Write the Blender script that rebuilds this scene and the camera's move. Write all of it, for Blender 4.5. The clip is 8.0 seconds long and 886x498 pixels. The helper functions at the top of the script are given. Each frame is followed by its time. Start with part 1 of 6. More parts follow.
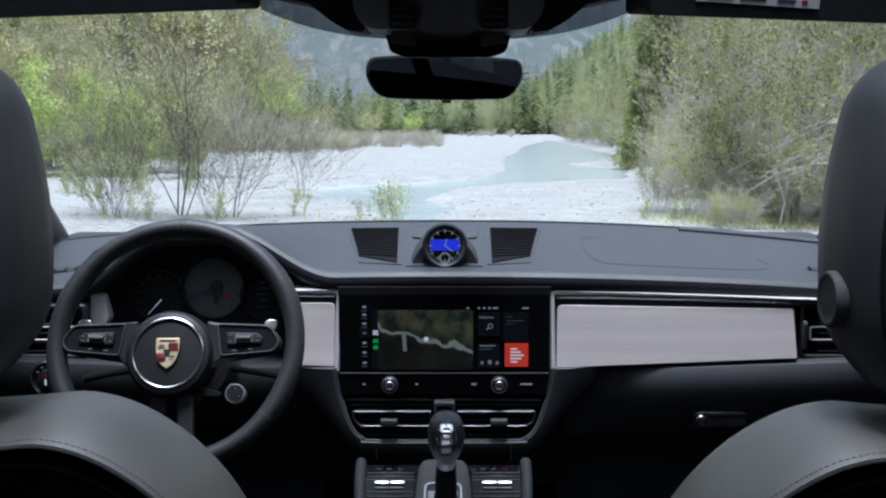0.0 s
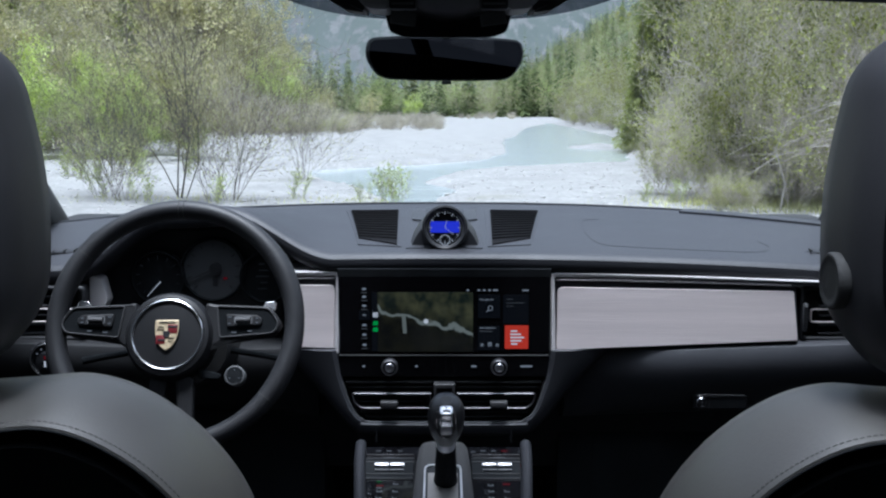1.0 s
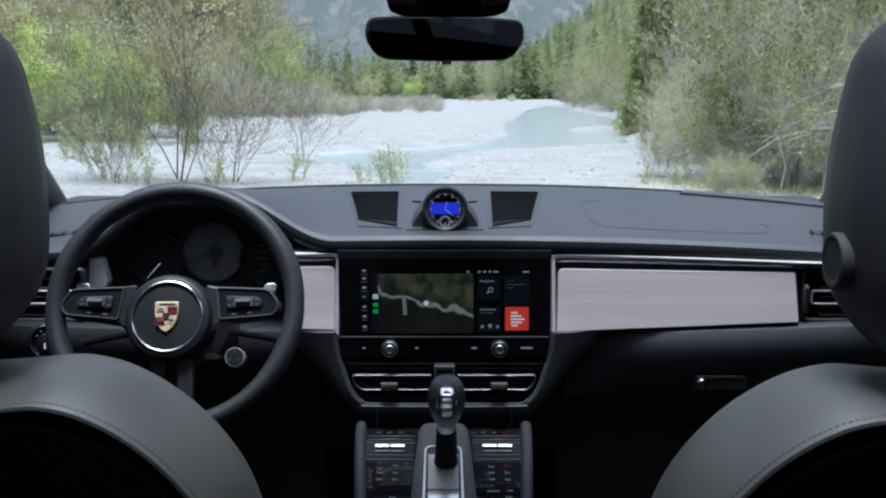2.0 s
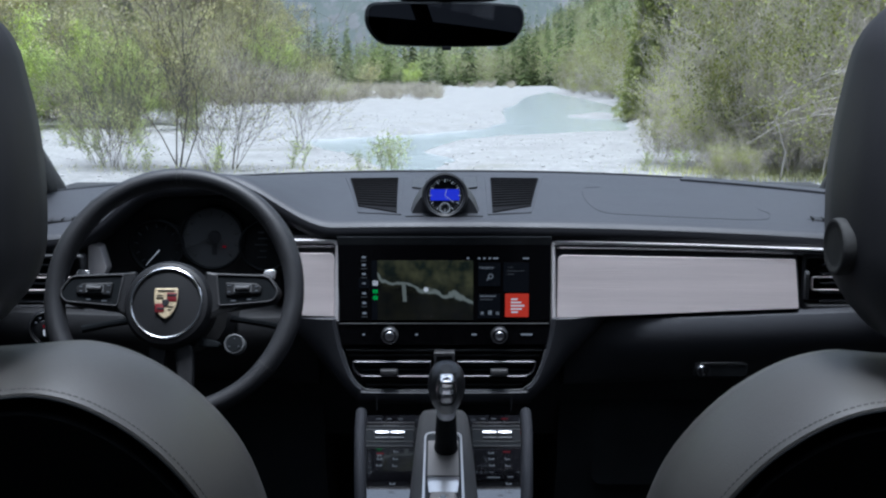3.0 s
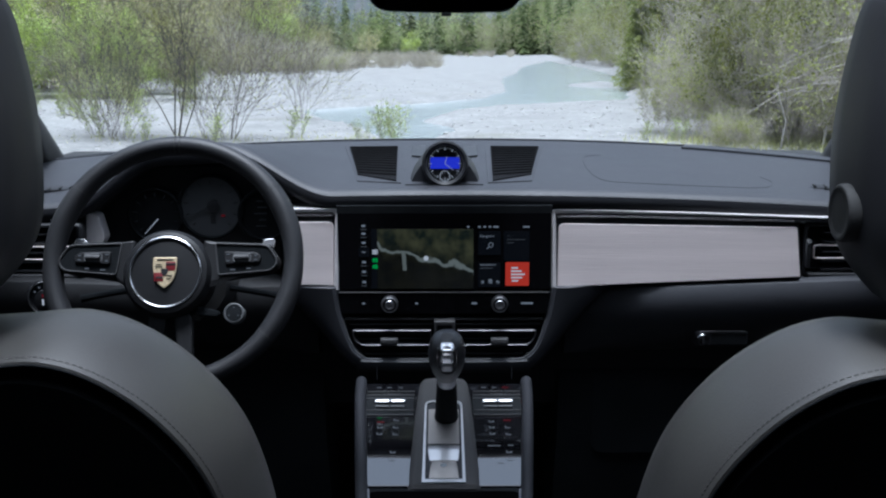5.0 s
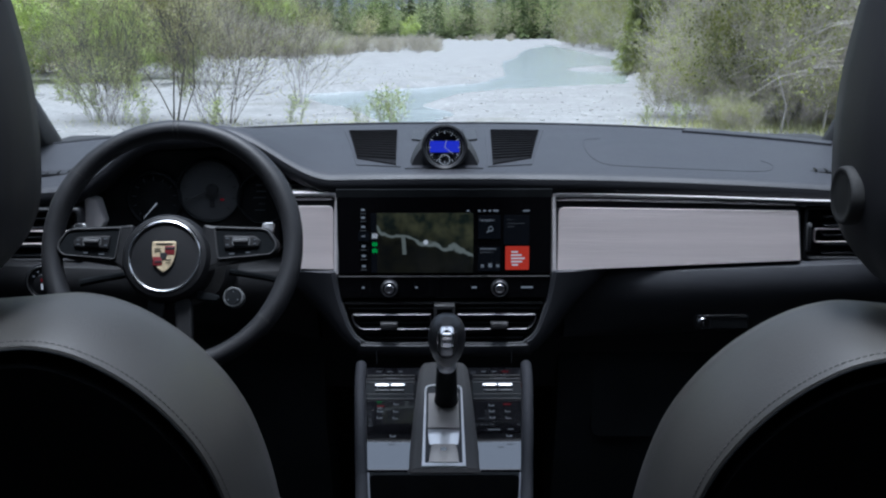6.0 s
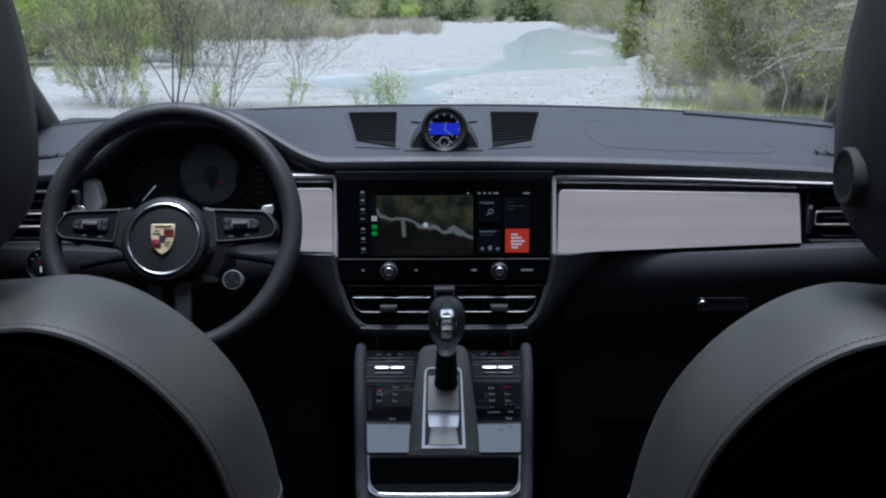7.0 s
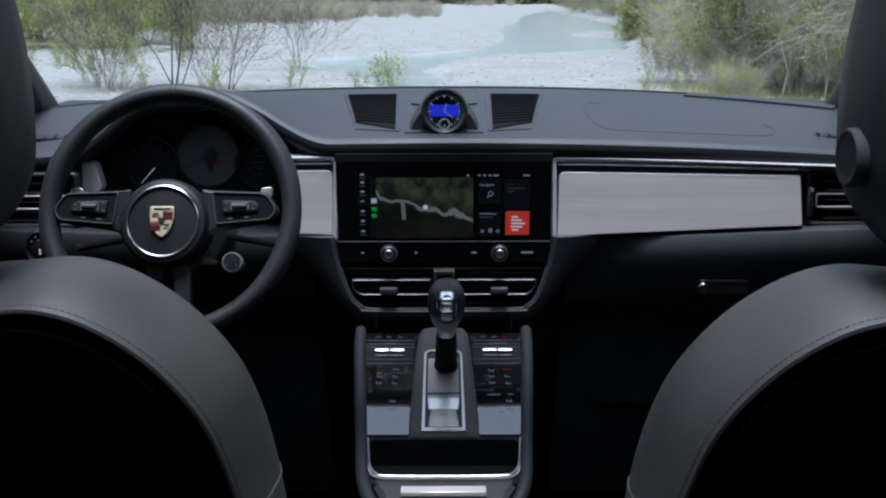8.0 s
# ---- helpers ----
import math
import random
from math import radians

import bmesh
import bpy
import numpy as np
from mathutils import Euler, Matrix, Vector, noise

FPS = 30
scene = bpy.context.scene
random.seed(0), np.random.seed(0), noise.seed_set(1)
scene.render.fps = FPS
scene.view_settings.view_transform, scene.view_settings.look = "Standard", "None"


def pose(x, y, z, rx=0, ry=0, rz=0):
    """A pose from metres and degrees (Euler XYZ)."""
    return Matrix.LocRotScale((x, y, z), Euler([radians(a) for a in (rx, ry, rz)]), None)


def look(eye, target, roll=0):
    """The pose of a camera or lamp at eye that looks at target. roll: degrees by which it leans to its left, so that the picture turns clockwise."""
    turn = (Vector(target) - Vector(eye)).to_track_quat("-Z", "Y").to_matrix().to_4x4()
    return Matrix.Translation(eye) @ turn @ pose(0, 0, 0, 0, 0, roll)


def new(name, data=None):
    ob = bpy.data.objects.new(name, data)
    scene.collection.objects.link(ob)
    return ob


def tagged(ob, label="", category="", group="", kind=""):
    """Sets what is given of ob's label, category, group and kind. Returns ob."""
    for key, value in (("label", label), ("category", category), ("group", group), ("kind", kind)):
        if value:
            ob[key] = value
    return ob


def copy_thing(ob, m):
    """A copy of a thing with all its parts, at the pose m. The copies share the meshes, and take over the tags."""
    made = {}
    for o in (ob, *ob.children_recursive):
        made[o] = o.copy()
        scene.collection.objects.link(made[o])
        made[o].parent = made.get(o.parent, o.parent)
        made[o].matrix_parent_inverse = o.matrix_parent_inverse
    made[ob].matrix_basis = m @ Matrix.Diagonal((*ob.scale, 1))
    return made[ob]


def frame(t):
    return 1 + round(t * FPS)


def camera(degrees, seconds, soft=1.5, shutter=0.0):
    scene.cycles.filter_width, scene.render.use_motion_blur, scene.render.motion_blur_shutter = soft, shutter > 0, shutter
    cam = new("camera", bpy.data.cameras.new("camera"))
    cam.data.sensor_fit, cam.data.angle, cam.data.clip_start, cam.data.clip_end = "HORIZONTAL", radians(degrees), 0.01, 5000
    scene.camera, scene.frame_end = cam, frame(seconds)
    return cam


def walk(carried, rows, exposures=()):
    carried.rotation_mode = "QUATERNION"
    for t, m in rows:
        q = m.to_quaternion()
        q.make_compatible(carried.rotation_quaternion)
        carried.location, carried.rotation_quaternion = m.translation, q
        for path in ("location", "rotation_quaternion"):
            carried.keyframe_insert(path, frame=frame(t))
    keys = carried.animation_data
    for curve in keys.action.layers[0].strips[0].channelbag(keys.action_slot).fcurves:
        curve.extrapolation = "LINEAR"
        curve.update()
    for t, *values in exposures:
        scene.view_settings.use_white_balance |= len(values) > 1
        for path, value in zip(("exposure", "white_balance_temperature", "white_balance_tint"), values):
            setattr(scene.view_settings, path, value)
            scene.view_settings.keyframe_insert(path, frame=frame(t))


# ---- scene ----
cam = camera(46.0, 8.0, soft=2.2)
# seconds, eye x y z, pitch, roll, yaw: the head tilts down and sinks a little forward
PATH = [
    (0.0, 0.0000, 0.0000, 1.3000, -6.58, 0.00, 0.00),
    (0.5, 0.0003, 0.0028, 1.2988, -7.08, 0.03, 0.01),
    (1.0, 0.0003, 0.0050, 1.2980, -7.52, 0.03, 0.01),
    (1.5, 0.0000, 0.0072, 1.2969, -8.03, 0.02, 0.01),
    (3.0, -0.0006, 0.0124, 1.2945, -9.19, -0.02, -0.02),
    (3.5, -0.0007, 0.0138, 1.2939, -9.51, -0.03, -0.02),
    (4.0, -0.0009, 0.0155, 1.2930, -9.84, -0.06, -0.03),
    (4.5, -0.0012, 0.0176, 1.2920, -10.34, -0.08, -0.04),
    (6.0, -0.0018, 0.0232, 1.2894, -11.68, -0.14, -0.07),
    (6.5, -0.0018, 0.0250, 1.2884, -12.08, -0.15, -0.08),
    (7.0, -0.0018, 0.0272, 1.2876, -12.60, -0.14, -0.08),
    (7.5, -0.0019, 0.0290, 1.2864, -13.11, -0.14, -0.08),
    (8.0, -0.0018, 0.0306, 1.2853, -13.51, -0.14, -0.08),
]
walk(cam, [(t, pose(x, y, z, 90 + pitch, 0, yaw) @ pose(0, 0, 0, 0, 0, roll)) for t, x, y, z, pitch, roll, yaw in PATH],
     exposures=[(0.0, 0.29, 5380, 10), (1.5, 0.26, 5380, 10), (4.5, 0.14, 5340, 10), (8.0, -0.04, 5320, 10)])

# ---- daylight: a high thin overcast with a weak wide sun behind the car ----
SUN_HEIGHT, SUN_TURN = 84.0, 184.0
world = bpy.data.worlds.new("world")
scene.world = world
world.use_nodes = True
wt = world.node_tree
sky = wt.nodes.new("ShaderNodeTexSky")
sky.sky_type, sky.sun_disc = "NISHITA", False
sky.sun_elevation, sky.sun_rotation = radians(SUN_HEIGHT), radians(SUN_TURN)
sky.dust_density, sky.air_density = 6.0, 1.0
wt.nodes["Background"].inputs["Strength"].default_value = 0.12
haze = wt.nodes.new("ShaderNodeHueSaturation")  # thin cloud: a paler sky
haze.inputs["Saturation"].default_value, haze.inputs["Value"].default_value = 0.36, 1.7
wt.links.new(sky.outputs[0], haze.inputs["Color"])
wt.links.new(haze.outputs[0], wt.nodes["Background"].inputs["Color"])
sun = new("sun", bpy.data.lights.new("sun", "SUN"))
sun.data.energy, sun.data.angle, sun.data.color = 3.9, radians(14), (1.0, 0.95, 0.88)
a, h = radians(SUN_TURN), radians(SUN_HEIGHT)
sun.matrix_world = look((math.sin(a) * math.cos(h) * 90, math.cos(a) * math.cos(h) * 90, math.sin(h) * 90), (0, 0, 0))

# ---- materials ----
def mat(name, col, rough=0.5, metal=0.0, vary=0.12, scale=12.0, bump=0.0, bscale=300.0, spec=0.5, stretch=(1, 1, 1), space="Object", coat=0.0):
    """A surface with a broad and a fine variation of its colour and gloss, and a fine relief."""
    m = bpy.data.materials.new(name)
    m.use_nodes = True
    t = m.node_tree
    b = t.nodes["Principled BSDF"]
    co = t.nodes.new("ShaderNodeTexCoord")
    mp = t.nodes.new("ShaderNodeMapping")
    mp.inputs["Scale"].default_value = stretch
    t.links.new(co.outputs[space], mp.inputs[0])
    n1, n2 = t.nodes.new("ShaderNodeTexNoise"), t.nodes.new("ShaderNodeTexNoise")
    n1.inputs["Scale"].default_value, n2.inputs["Scale"].default_value = scale, bscale
    n1.inputs["Detail"].default_value, n2.inputs["Detail"].default_value = 4, 3
    for n in (n1, n2):
        t.links.new(mp.outputs[0], n.inputs["Vector"])
    add = t.nodes.new("ShaderNodeMath")
    add.operation = "MULTIPLY_ADD"
    t.links.new(n2.outputs[0], add.inputs[0])
    add.inputs[1].default_value = 0.4
    t.links.new(n1.outputs[0], add.inputs[2])
    r = t.nodes.new("ShaderNodeMapRange")
    r.inputs[1].default_value, r.inputs[2].default_value = 0.4, 1.0
    r.inputs[3].default_value, r.inputs[4].default_value = 1 - vary, 1 + vary
    t.links.new(add.outputs[0], r.inputs[0])
    mul = t.nodes.new("ShaderNodeVectorMath")
    mul.operation = "SCALE"
    mul.inputs[0].default_value = col
    t.links.new(r.outputs[0], mul.inputs["Scale"])
    t.links.new(mul.outputs[0], b.inputs["Base Color"])
    rr = t.nodes.new("ShaderNodeMapRange")
    rr.inputs[1].default_value, rr.inputs[2].default_value = 0.4, 1.0
    rr.inputs[3].default_value, rr.inputs[4].default_value = max(0.02, rough * 0.85), min(1.0, rough * 1.15)
    t.links.new(add.outputs[0], rr.inputs[0])
    t.links.new(rr.outputs[0], b.inputs["Roughness"])
    b.inputs["Metallic"].default_value = metal
    b.inputs["Specular IOR Level"].default_value = spec
    b.inputs["Coat Weight"].default_value = coat
    b.inputs["Coat IOR"].default_value = 1.8
    if bump:
        bp = t.nodes.new("ShaderNodeBump")
        bp.inputs["Strength"].default_value, bp.inputs["Distance"].default_value = bump, 0.001
        t.links.new(n2.outputs[0], bp.inputs["Height"])
        t.links.new(bp.outputs[0], b.inputs["Normal"])
    return m


def glow(name, col, strength):
    m = bpy.data.materials.new(name)
    m.use_nodes = True
    b = m.node_tree.nodes["Principled BSDF"]
    b.inputs["Base Color"].default_value = (0.004, 0.004, 0.004, 1)
    b.inputs["Roughness"].default_value = 0.25
    b.inputs["Specular IOR Level"].default_value = 0.2
    b.inputs["Emission Color"].default_value = (*col, 1)
    b.inputs["Emission Strength"].default_value = strength
    return m


def foliage(name, cols, through_light=0.35, clump=1.2):
    """Leaves: each one its own green, some light coming through."""
    m = bpy.data.materials.new(name)
    m.use_nodes = True
    t = m.node_tree
    out = t.nodes["Material Output"]
    t.nodes.remove(t.nodes["Principled BSDF"])
    g = t.nodes.new("ShaderNodeNewGeometry")
    oi = t.nodes.new("ShaderNodeObjectInfo")
    ramp = t.nodes.new("ShaderNodeValToRGB")
    e = ramp.color_ramp.elements
    e[0].position, e[0].color = 0.0, (*cols[0], 1)
    e[1].position, e[1].color = 1.0, (*cols[-1], 1)
    for i, c in enumerate(cols[1:-1]):
        n = e.new((i + 1) / (len(cols) - 1))
        n.color = (*c, 1)
    leaf_mix, patch, patch_co = t.nodes.new("ShaderNodeMath"), t.nodes.new("ShaderNodeTexNoise"), t.nodes.new("ShaderNodeTexCoord")
    patch.inputs["Scale"].default_value, patch.inputs["Detail"].default_value = clump * 0.7, 3
    t.links.new(patch_co.outputs["Object"], patch.inputs["Vector"])
    patch_range = t.nodes.new("ShaderNodeMapRange")
    patch_range.inputs[1].default_value, patch_range.inputs[2].default_value, patch_range.inputs[3].default_value, patch_range.inputs[4].default_value = 0.32, 0.68, 0.0, 0.48
    t.links.new(patch.outputs[0], patch_range.inputs[0])
    leaf_mix.operation, leaf_mix.inputs[1].default_value = "MULTIPLY_ADD", 0.52
    t.links.new(g.outputs["Random Per Island"], leaf_mix.inputs[0])
    t.links.new(patch_range.outputs[0], leaf_mix.inputs[2])
    t.links.new(leaf_mix.outputs[0], ramp.inputs[0])
    hs = t.nodes.new("ShaderNodeHueSaturation")
    mr = t.nodes.new("ShaderNodeMapRange")
    mr.inputs[3].default_value, mr.inputs[4].default_value = 0.75, 1.25
    t.links.new(oi.outputs["Random"], mr.inputs[0])
    # clumps: broad patches lighter and darker, greyer and greener
    co, nz = t.nodes.new("ShaderNodeTexCoord"), t.nodes.new("ShaderNodeTexNoise")
    nz.inputs["Scale"].default_value, nz.inputs["Detail"].default_value = clump, 2
    t.links.new(co.outputs["Object"], nz.inputs["Vector"])
    cm, cs = t.nodes.new("ShaderNodeMapRange"), t.nodes.new("ShaderNodeMapRange")
    cm.inputs[1].default_value, cm.inputs[2].default_value, cm.inputs[3].default_value, cm.inputs[4].default_value = 0.3, 0.7, 0.6, 1.45
    cs.inputs[1].default_value, cs.inputs[2].default_value, cs.inputs[3].default_value, cs.inputs[4].default_value = 0.3, 0.7, 1.25, 0.7
    t.links.new(nz.outputs[0], cm.inputs[0])
    t.links.new(nz.outputs["Color"], cs.inputs[0])
    vm = t.nodes.new("ShaderNodeMath")
    vm.operation = "MULTIPLY"
    t.links.new(mr.outputs[0], vm.inputs[0])
    t.links.new(cm.outputs[0], vm.inputs[1])
    t.links.new(cs.outputs[0], hs.inputs["Saturation"])
    t.links.new(vm.outputs[0], hs.inputs["Value"])
    t.links.new(ramp.outputs[0], hs.inputs["Color"])
    d, tr, mix = t.nodes.new("ShaderNodeBsdfDiffuse"), t.nodes.new("ShaderNodeBsdfTranslucent"), t.nodes.new("ShaderNodeMixShader")
    t.links.new(hs.outputs[0], d.inputs[0])
    t.links.new(hs.outputs[0], tr.inputs[0])
    mix.inputs[0].default_value = through_light
    t.links.new(d.outputs[0], mix.inputs[1])
    t.links.new(tr.outputs[0], mix.inputs[2])
    t.links.new(mix.outputs[0], out.inputs[0])
    return m


def pane(name, tint):
    """Thin sheet glass: clear straight through, mirror gloss by Fresnel."""
    m = bpy.data.materials.new(name)
    m.use_nodes = True
    t = m.node_tree
    out = t.nodes["Material Output"]
    t.nodes.remove(t.nodes["Principled BSDF"])
    tr, gl, mix, fr = (t.nodes.new("ShaderNode" + k) for k in ("BsdfTransparent", "BsdfGlossy", "MixShader", "Fresnel"))
    tr.inputs[0].default_value = (*tint, 1)
    gl.inputs["Roughness"].default_value = 0.01
    fr.inputs[0].default_value = 1.25
    t.links.new(fr.outputs[0], mix.inputs[0])
    t.links.new(tr.outputs[0], mix.inputs[1])
    t.links.new(gl.outputs[0], mix.inputs[2])
    t.links.new(mix.outputs[0], out.inputs[0])
    return m


LEATHER = mat("charcoal_leather", (0.032, 0.033, 0.036), 0.38, vary=0.15, scale=6, bump=0.25, bscale=900)
HEADHIDE = mat("charcoal_head_leather", (0.034, 0.035, 0.040), 0.5, vary=0.15, scale=7, bump=0.2, bscale=800)
SEATHIDE = mat("charcoal_seat_leather", (0.042, 0.0412, 0.0395), 0.40, vary=0.22, scale=7, bump=0.3, bscale=800, spec=1.0)
TOUCH = mat("touch_panel_glass", (0.003, 0.003, 0.004), 0.04, vary=0.1, scale=10, spec=0.5, coat=1.0)
TOUCH.node_tree.nodes["Principled BSDF"].inputs["Coat IOR"].default_value = 2.4
WHEELBLACK = mat("soft_wheel_black", (0.0125, 0.013, 0.0146), 0.5, vary=0.15, scale=15, bump=0.1, spec=0.35)
RIM = mat("dark_rim_leather", (0.022, 0.0228, 0.0255), 0.5, vary=0.15, scale=9, bump=0.25, bscale=900, spec=0.45)
BRONZE = mat("warm_grey_metal", (0.36, 0.34, 0.32), 0.42, 0.6, vary=0.08, scale=25)
TUNNEL = mat("charcoal_tunnel_skin", (0.045, 0.045, 0.046), 0.6, vary=0.1, scale=20, bump=0.25, bscale=900, spec=0.3)
# dash leather darkened for the shade behind the steering wheel
SHADEDHIDE = mat("shaded_dash_leather", (0.015, 0.0155, 0.017), 0.45, vary=0.15, scale=6, bump=0.25, bscale=900, spec=0.4)
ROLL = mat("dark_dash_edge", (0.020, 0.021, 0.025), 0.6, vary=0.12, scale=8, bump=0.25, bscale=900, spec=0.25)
PAD = mat("dash_pad_skin", (0.032, 0.034, 0.040), 0.52, vary=0.10, scale=5, bump=0.3, bscale=1100)
SHELL = mat("black_seat_shell", (0.009, 0.0105, 0.012), 0.9, vary=0.2, scale=8, bump=0.3, bscale=700, spec=0.10)
BLACK = mat("black_plastic", (0.022, 0.023, 0.026), 0.5, vary=0.2, scale=15, bump=0.1, spec=0.3)
MATTE = mat("soft_black_trim", (0.024, 0.025, 0.026), 0.75, vary=0.2, scale=15, bump=0.3, bscale=800)
FOOT = mat("dark_footwell_lining", (0.028, 0.032, 0.035), 0.9, vary=0.25, scale=12, bump=0.4, bscale=600, spec=0.1)
CARPET = mat("black_carpet", (0.018, 0.020, 0.022), 0.95, vary=0.35, scale=30, bump=0.8, bscale=600, spec=0.05)
DEEP = mat("black_felt", (0.015, 0.0165, 0.018), 0.95, vary=0.3, scale=30, bump=0.4, bscale=500, spec=0.05)
SCREEN = mat("screen_glass_black", (0.004, 0.004, 0.005), 0.12, vary=0.1, scale=10, spec=0.25)
KNOBMETAL = mat("grey_knob_metal", (0.42, 0.42, 0.44), 0.35, 1.0, vary=0.08, scale=60)
SATIN = mat("satin_steel", (0.70, 0.70, 0.71), 0.38, 1.0, vary=0.06, scale=30)
CHROME = mat("polished_chrome", (0.80, 0.80, 0.82), 0.20, 1.0, vary=0.04, scale=40)
BRUSHED = mat("brushed_aluminium", (0.85, 0.77, 0.76), 0.48, 0.5, vary=0.13, scale=10, bump=0.32, bscale=300, stretch=(0.05, 1, 3))
VENTMETAL = mat("vent_frame_metal", (0.22, 0.215, 0.23), 0.4, 0.9, vary=0.05, scale=30)
FRAMEMETAL = mat("bright_frame_metal", (0.68, 0.655, 0.66), 0.42, 0.35, vary=0.05, scale=30)
MESH = mat("speaker_mesh", (0.005, 0.005, 0.006), 0.7, vary=0.5, scale=60, bump=1.0, bscale=1400, spec=0.12)
THREAD = mat("dark_thread", (0.048, 0.048, 0.047), 0.7)
LINER = mat("dark_headliner", (0.010, 0.010, 0.011), 0.95, vary=0.15, scale=20, bump=0.4, bscale=900, spec=0.1)
CHEEK = mat("grey_moulding", (0.36, 0.37, 0.38), 0.6, vary=0.1, scale=15)
GREYTRIM = mat("grey_overhead_trim", (0.12, 0.125, 0.13), 0.6, vary=0.1, scale=15)
DARKCHROME = mat("dark_chrome", (0.22, 0.22, 0.23), 0.22, 1.0, vary=0.05, scale=40)
SOFTGREY = mat("soft_grey_trim", (0.05, 0.05, 0.052), 0.55, vary=0.1, scale=15)
BARK = mat("grey_bark", (0.32, 0.295, 0.25), 0.9, vary=0.45, scale=6, bump=0.6, bscale=40)
MIDBARK = mat("brown_bark", (0.19, 0.172, 0.135), 0.9, vary=0.4, scale=6, bump=0.6, bscale=40)
DARKBARK = mat("dark_bark", (0.105, 0.092, 0.078), 0.9, vary=0.4, scale=6, bump=0.6, bscale=40)
TWIG = mat("pale_twigs", (0.44, 0.40, 0.36), 0.9, vary=0.4, scale=3)


# ---- building helpers ----
def obj(name, me, material, parent=None, smooth=True):
    ob = new(name, me)
    if material:
        me.materials.append(material)
    if smooth:
        me.shade_smooth()
        me.set_sharp_from_angle(angle=radians(38))
        for p in me.polygons:
            if p.loop_total > 6:
                p.use_smooth = False
    if parent:
        ob.parent = parent
    return ob


def part(name, bm, material, parent=None, label="", smooth=True):
    me = bpy.data.meshes.new(name)
    bmesh.ops.recalc_face_normals(bm, faces=bm.faces)
    bm.to_mesh(me)
    bm.free()
    return tagged(obj(name, me, material, parent, smooth), label)


def thing(name, label, category, loc=(0, 0, 0), group="", kind=""):
    ob = new(name)
    ob.empty_display_size = 0.05
    ob.location = loc
    return tagged(ob, label, category, group, kind)


def raw(name, verts, faces, material, parent=None, smooth=False):
    me = bpy.data.meshes.new(name)
    me.from_pydata(verts, [], faces)
    return obj(name, me, material, parent, smooth)


def box(c, s, bevel=0.0, seg=2, rot=None):
    bm = bmesh.new()
    bmesh.ops.create_cube(bm, size=1)
    bmesh.ops.scale(bm, vec=s, verts=bm.verts)
    if bevel:
        bmesh.ops.bevel(bm, geom=bm.edges[:], offset=bevel, segments=seg, profile=0.5, affect="EDGES")
    if rot:
        bmesh.ops.rotate(bm, matrix=Euler([radians(a) for a in rot]).to_matrix(), verts=bm.verts)
    bmesh.ops.translate(bm, vec=c, verts=bm.verts)
    return bm


def loft(rings, closed=True, caps=True, bm=None):
    """Skin over rings of points; each ring a closed loop or an open line."""
    bm = bm or bmesh.new()
    vs = [[bm.verts.new(p) for p in r] for r in rings]
    n = len(rings[0])
    for a, b in zip(vs, vs[1:]):
        for i in range(n if closed else n - 1):
            j = (i + 1) % n
            bm.faces.new((a[i], a[j], b[j], b[i]))
    if caps and closed:
        bm.faces.new(vs[0])
        bm.faces.new(vs[-1])
    return bm


def rounded(pts, r, n=5):
    """A closed outline with its corners rounded; r is one radius or one for each corner."""
    out, m = [], len(pts)
    rs = r if isinstance(r, (list, tuple)) else [r] * m
    for i in range(m):
        p, a, b = Vector(pts[i]), Vector(pts[i - 1]), Vector(pts[(i + 1) % m])
        k = min(rs[i], (a - p).length * 0.49, (b - p).length * 0.49)
        p0, p1 = p + (a - p).normalized() * k, p + (b - p).normalized() * k
        for j in range(n + 1):
            t = j / n
            out.append(tuple(p0 * (1 - t) ** 2 + p * 2 * t * (1 - t) + p1 * t * t))
    return out


def shrink(outline, d):
    """The outline drawn in towards its middle by d along its normals."""
    out, n = [], len(outline)
    area = sum(outline[i][0] * outline[(i + 1) % n][1] - outline[(i + 1) % n][0] * outline[i][1] for i in range(n))
    sgn = 1 if area > 0 else -1
    for i in range(n):
        a, b = Vector(outline[i - 1]), Vector(outline[(i + 1) % n])
        e = (b - a).normalized()
        out.append((outline[i][0] - sgn * e.y * d, outline[i][1] + sgn * e.x * d))
    return out


def slab(outline, y0, y1, edge=0.002, bm=None):
    """A plate with outline in x and z, its face at y0 (towards the rear seats), its back at y1, the face's edge rounded."""
    o1, o2 = shrink(outline, edge), shrink(outline, edge * 0.3)
    rings = [[(x, y0, z) for x, z in o1], [(x, y0 + edge * 0.3, z) for x, z in o2], [(x, y0 + edge, z) for x, z in outline], [(x, y1, z) for x, z in outline]]
    return loft(rings, bm=bm)


def frame_ring(outer, inner, y0, y1, edge=0.002):
    """A flat frame between two outlines with the same number of points."""
    o1, i1 = shrink(outer, edge), shrink(inner, -edge)
    rings = [[(x, y1, z) for x, z in outer], [(x, y0 + edge, z) for x, z in outer], [(x, y0, z) for x, z in o1],
             [(x, y0, z) for x, z in i1], [(x, y0 + edge, z) for x, z in inner], [(x, y1, z) for x, z in inner]]
    bm = loft(rings, caps=False)
    return bm


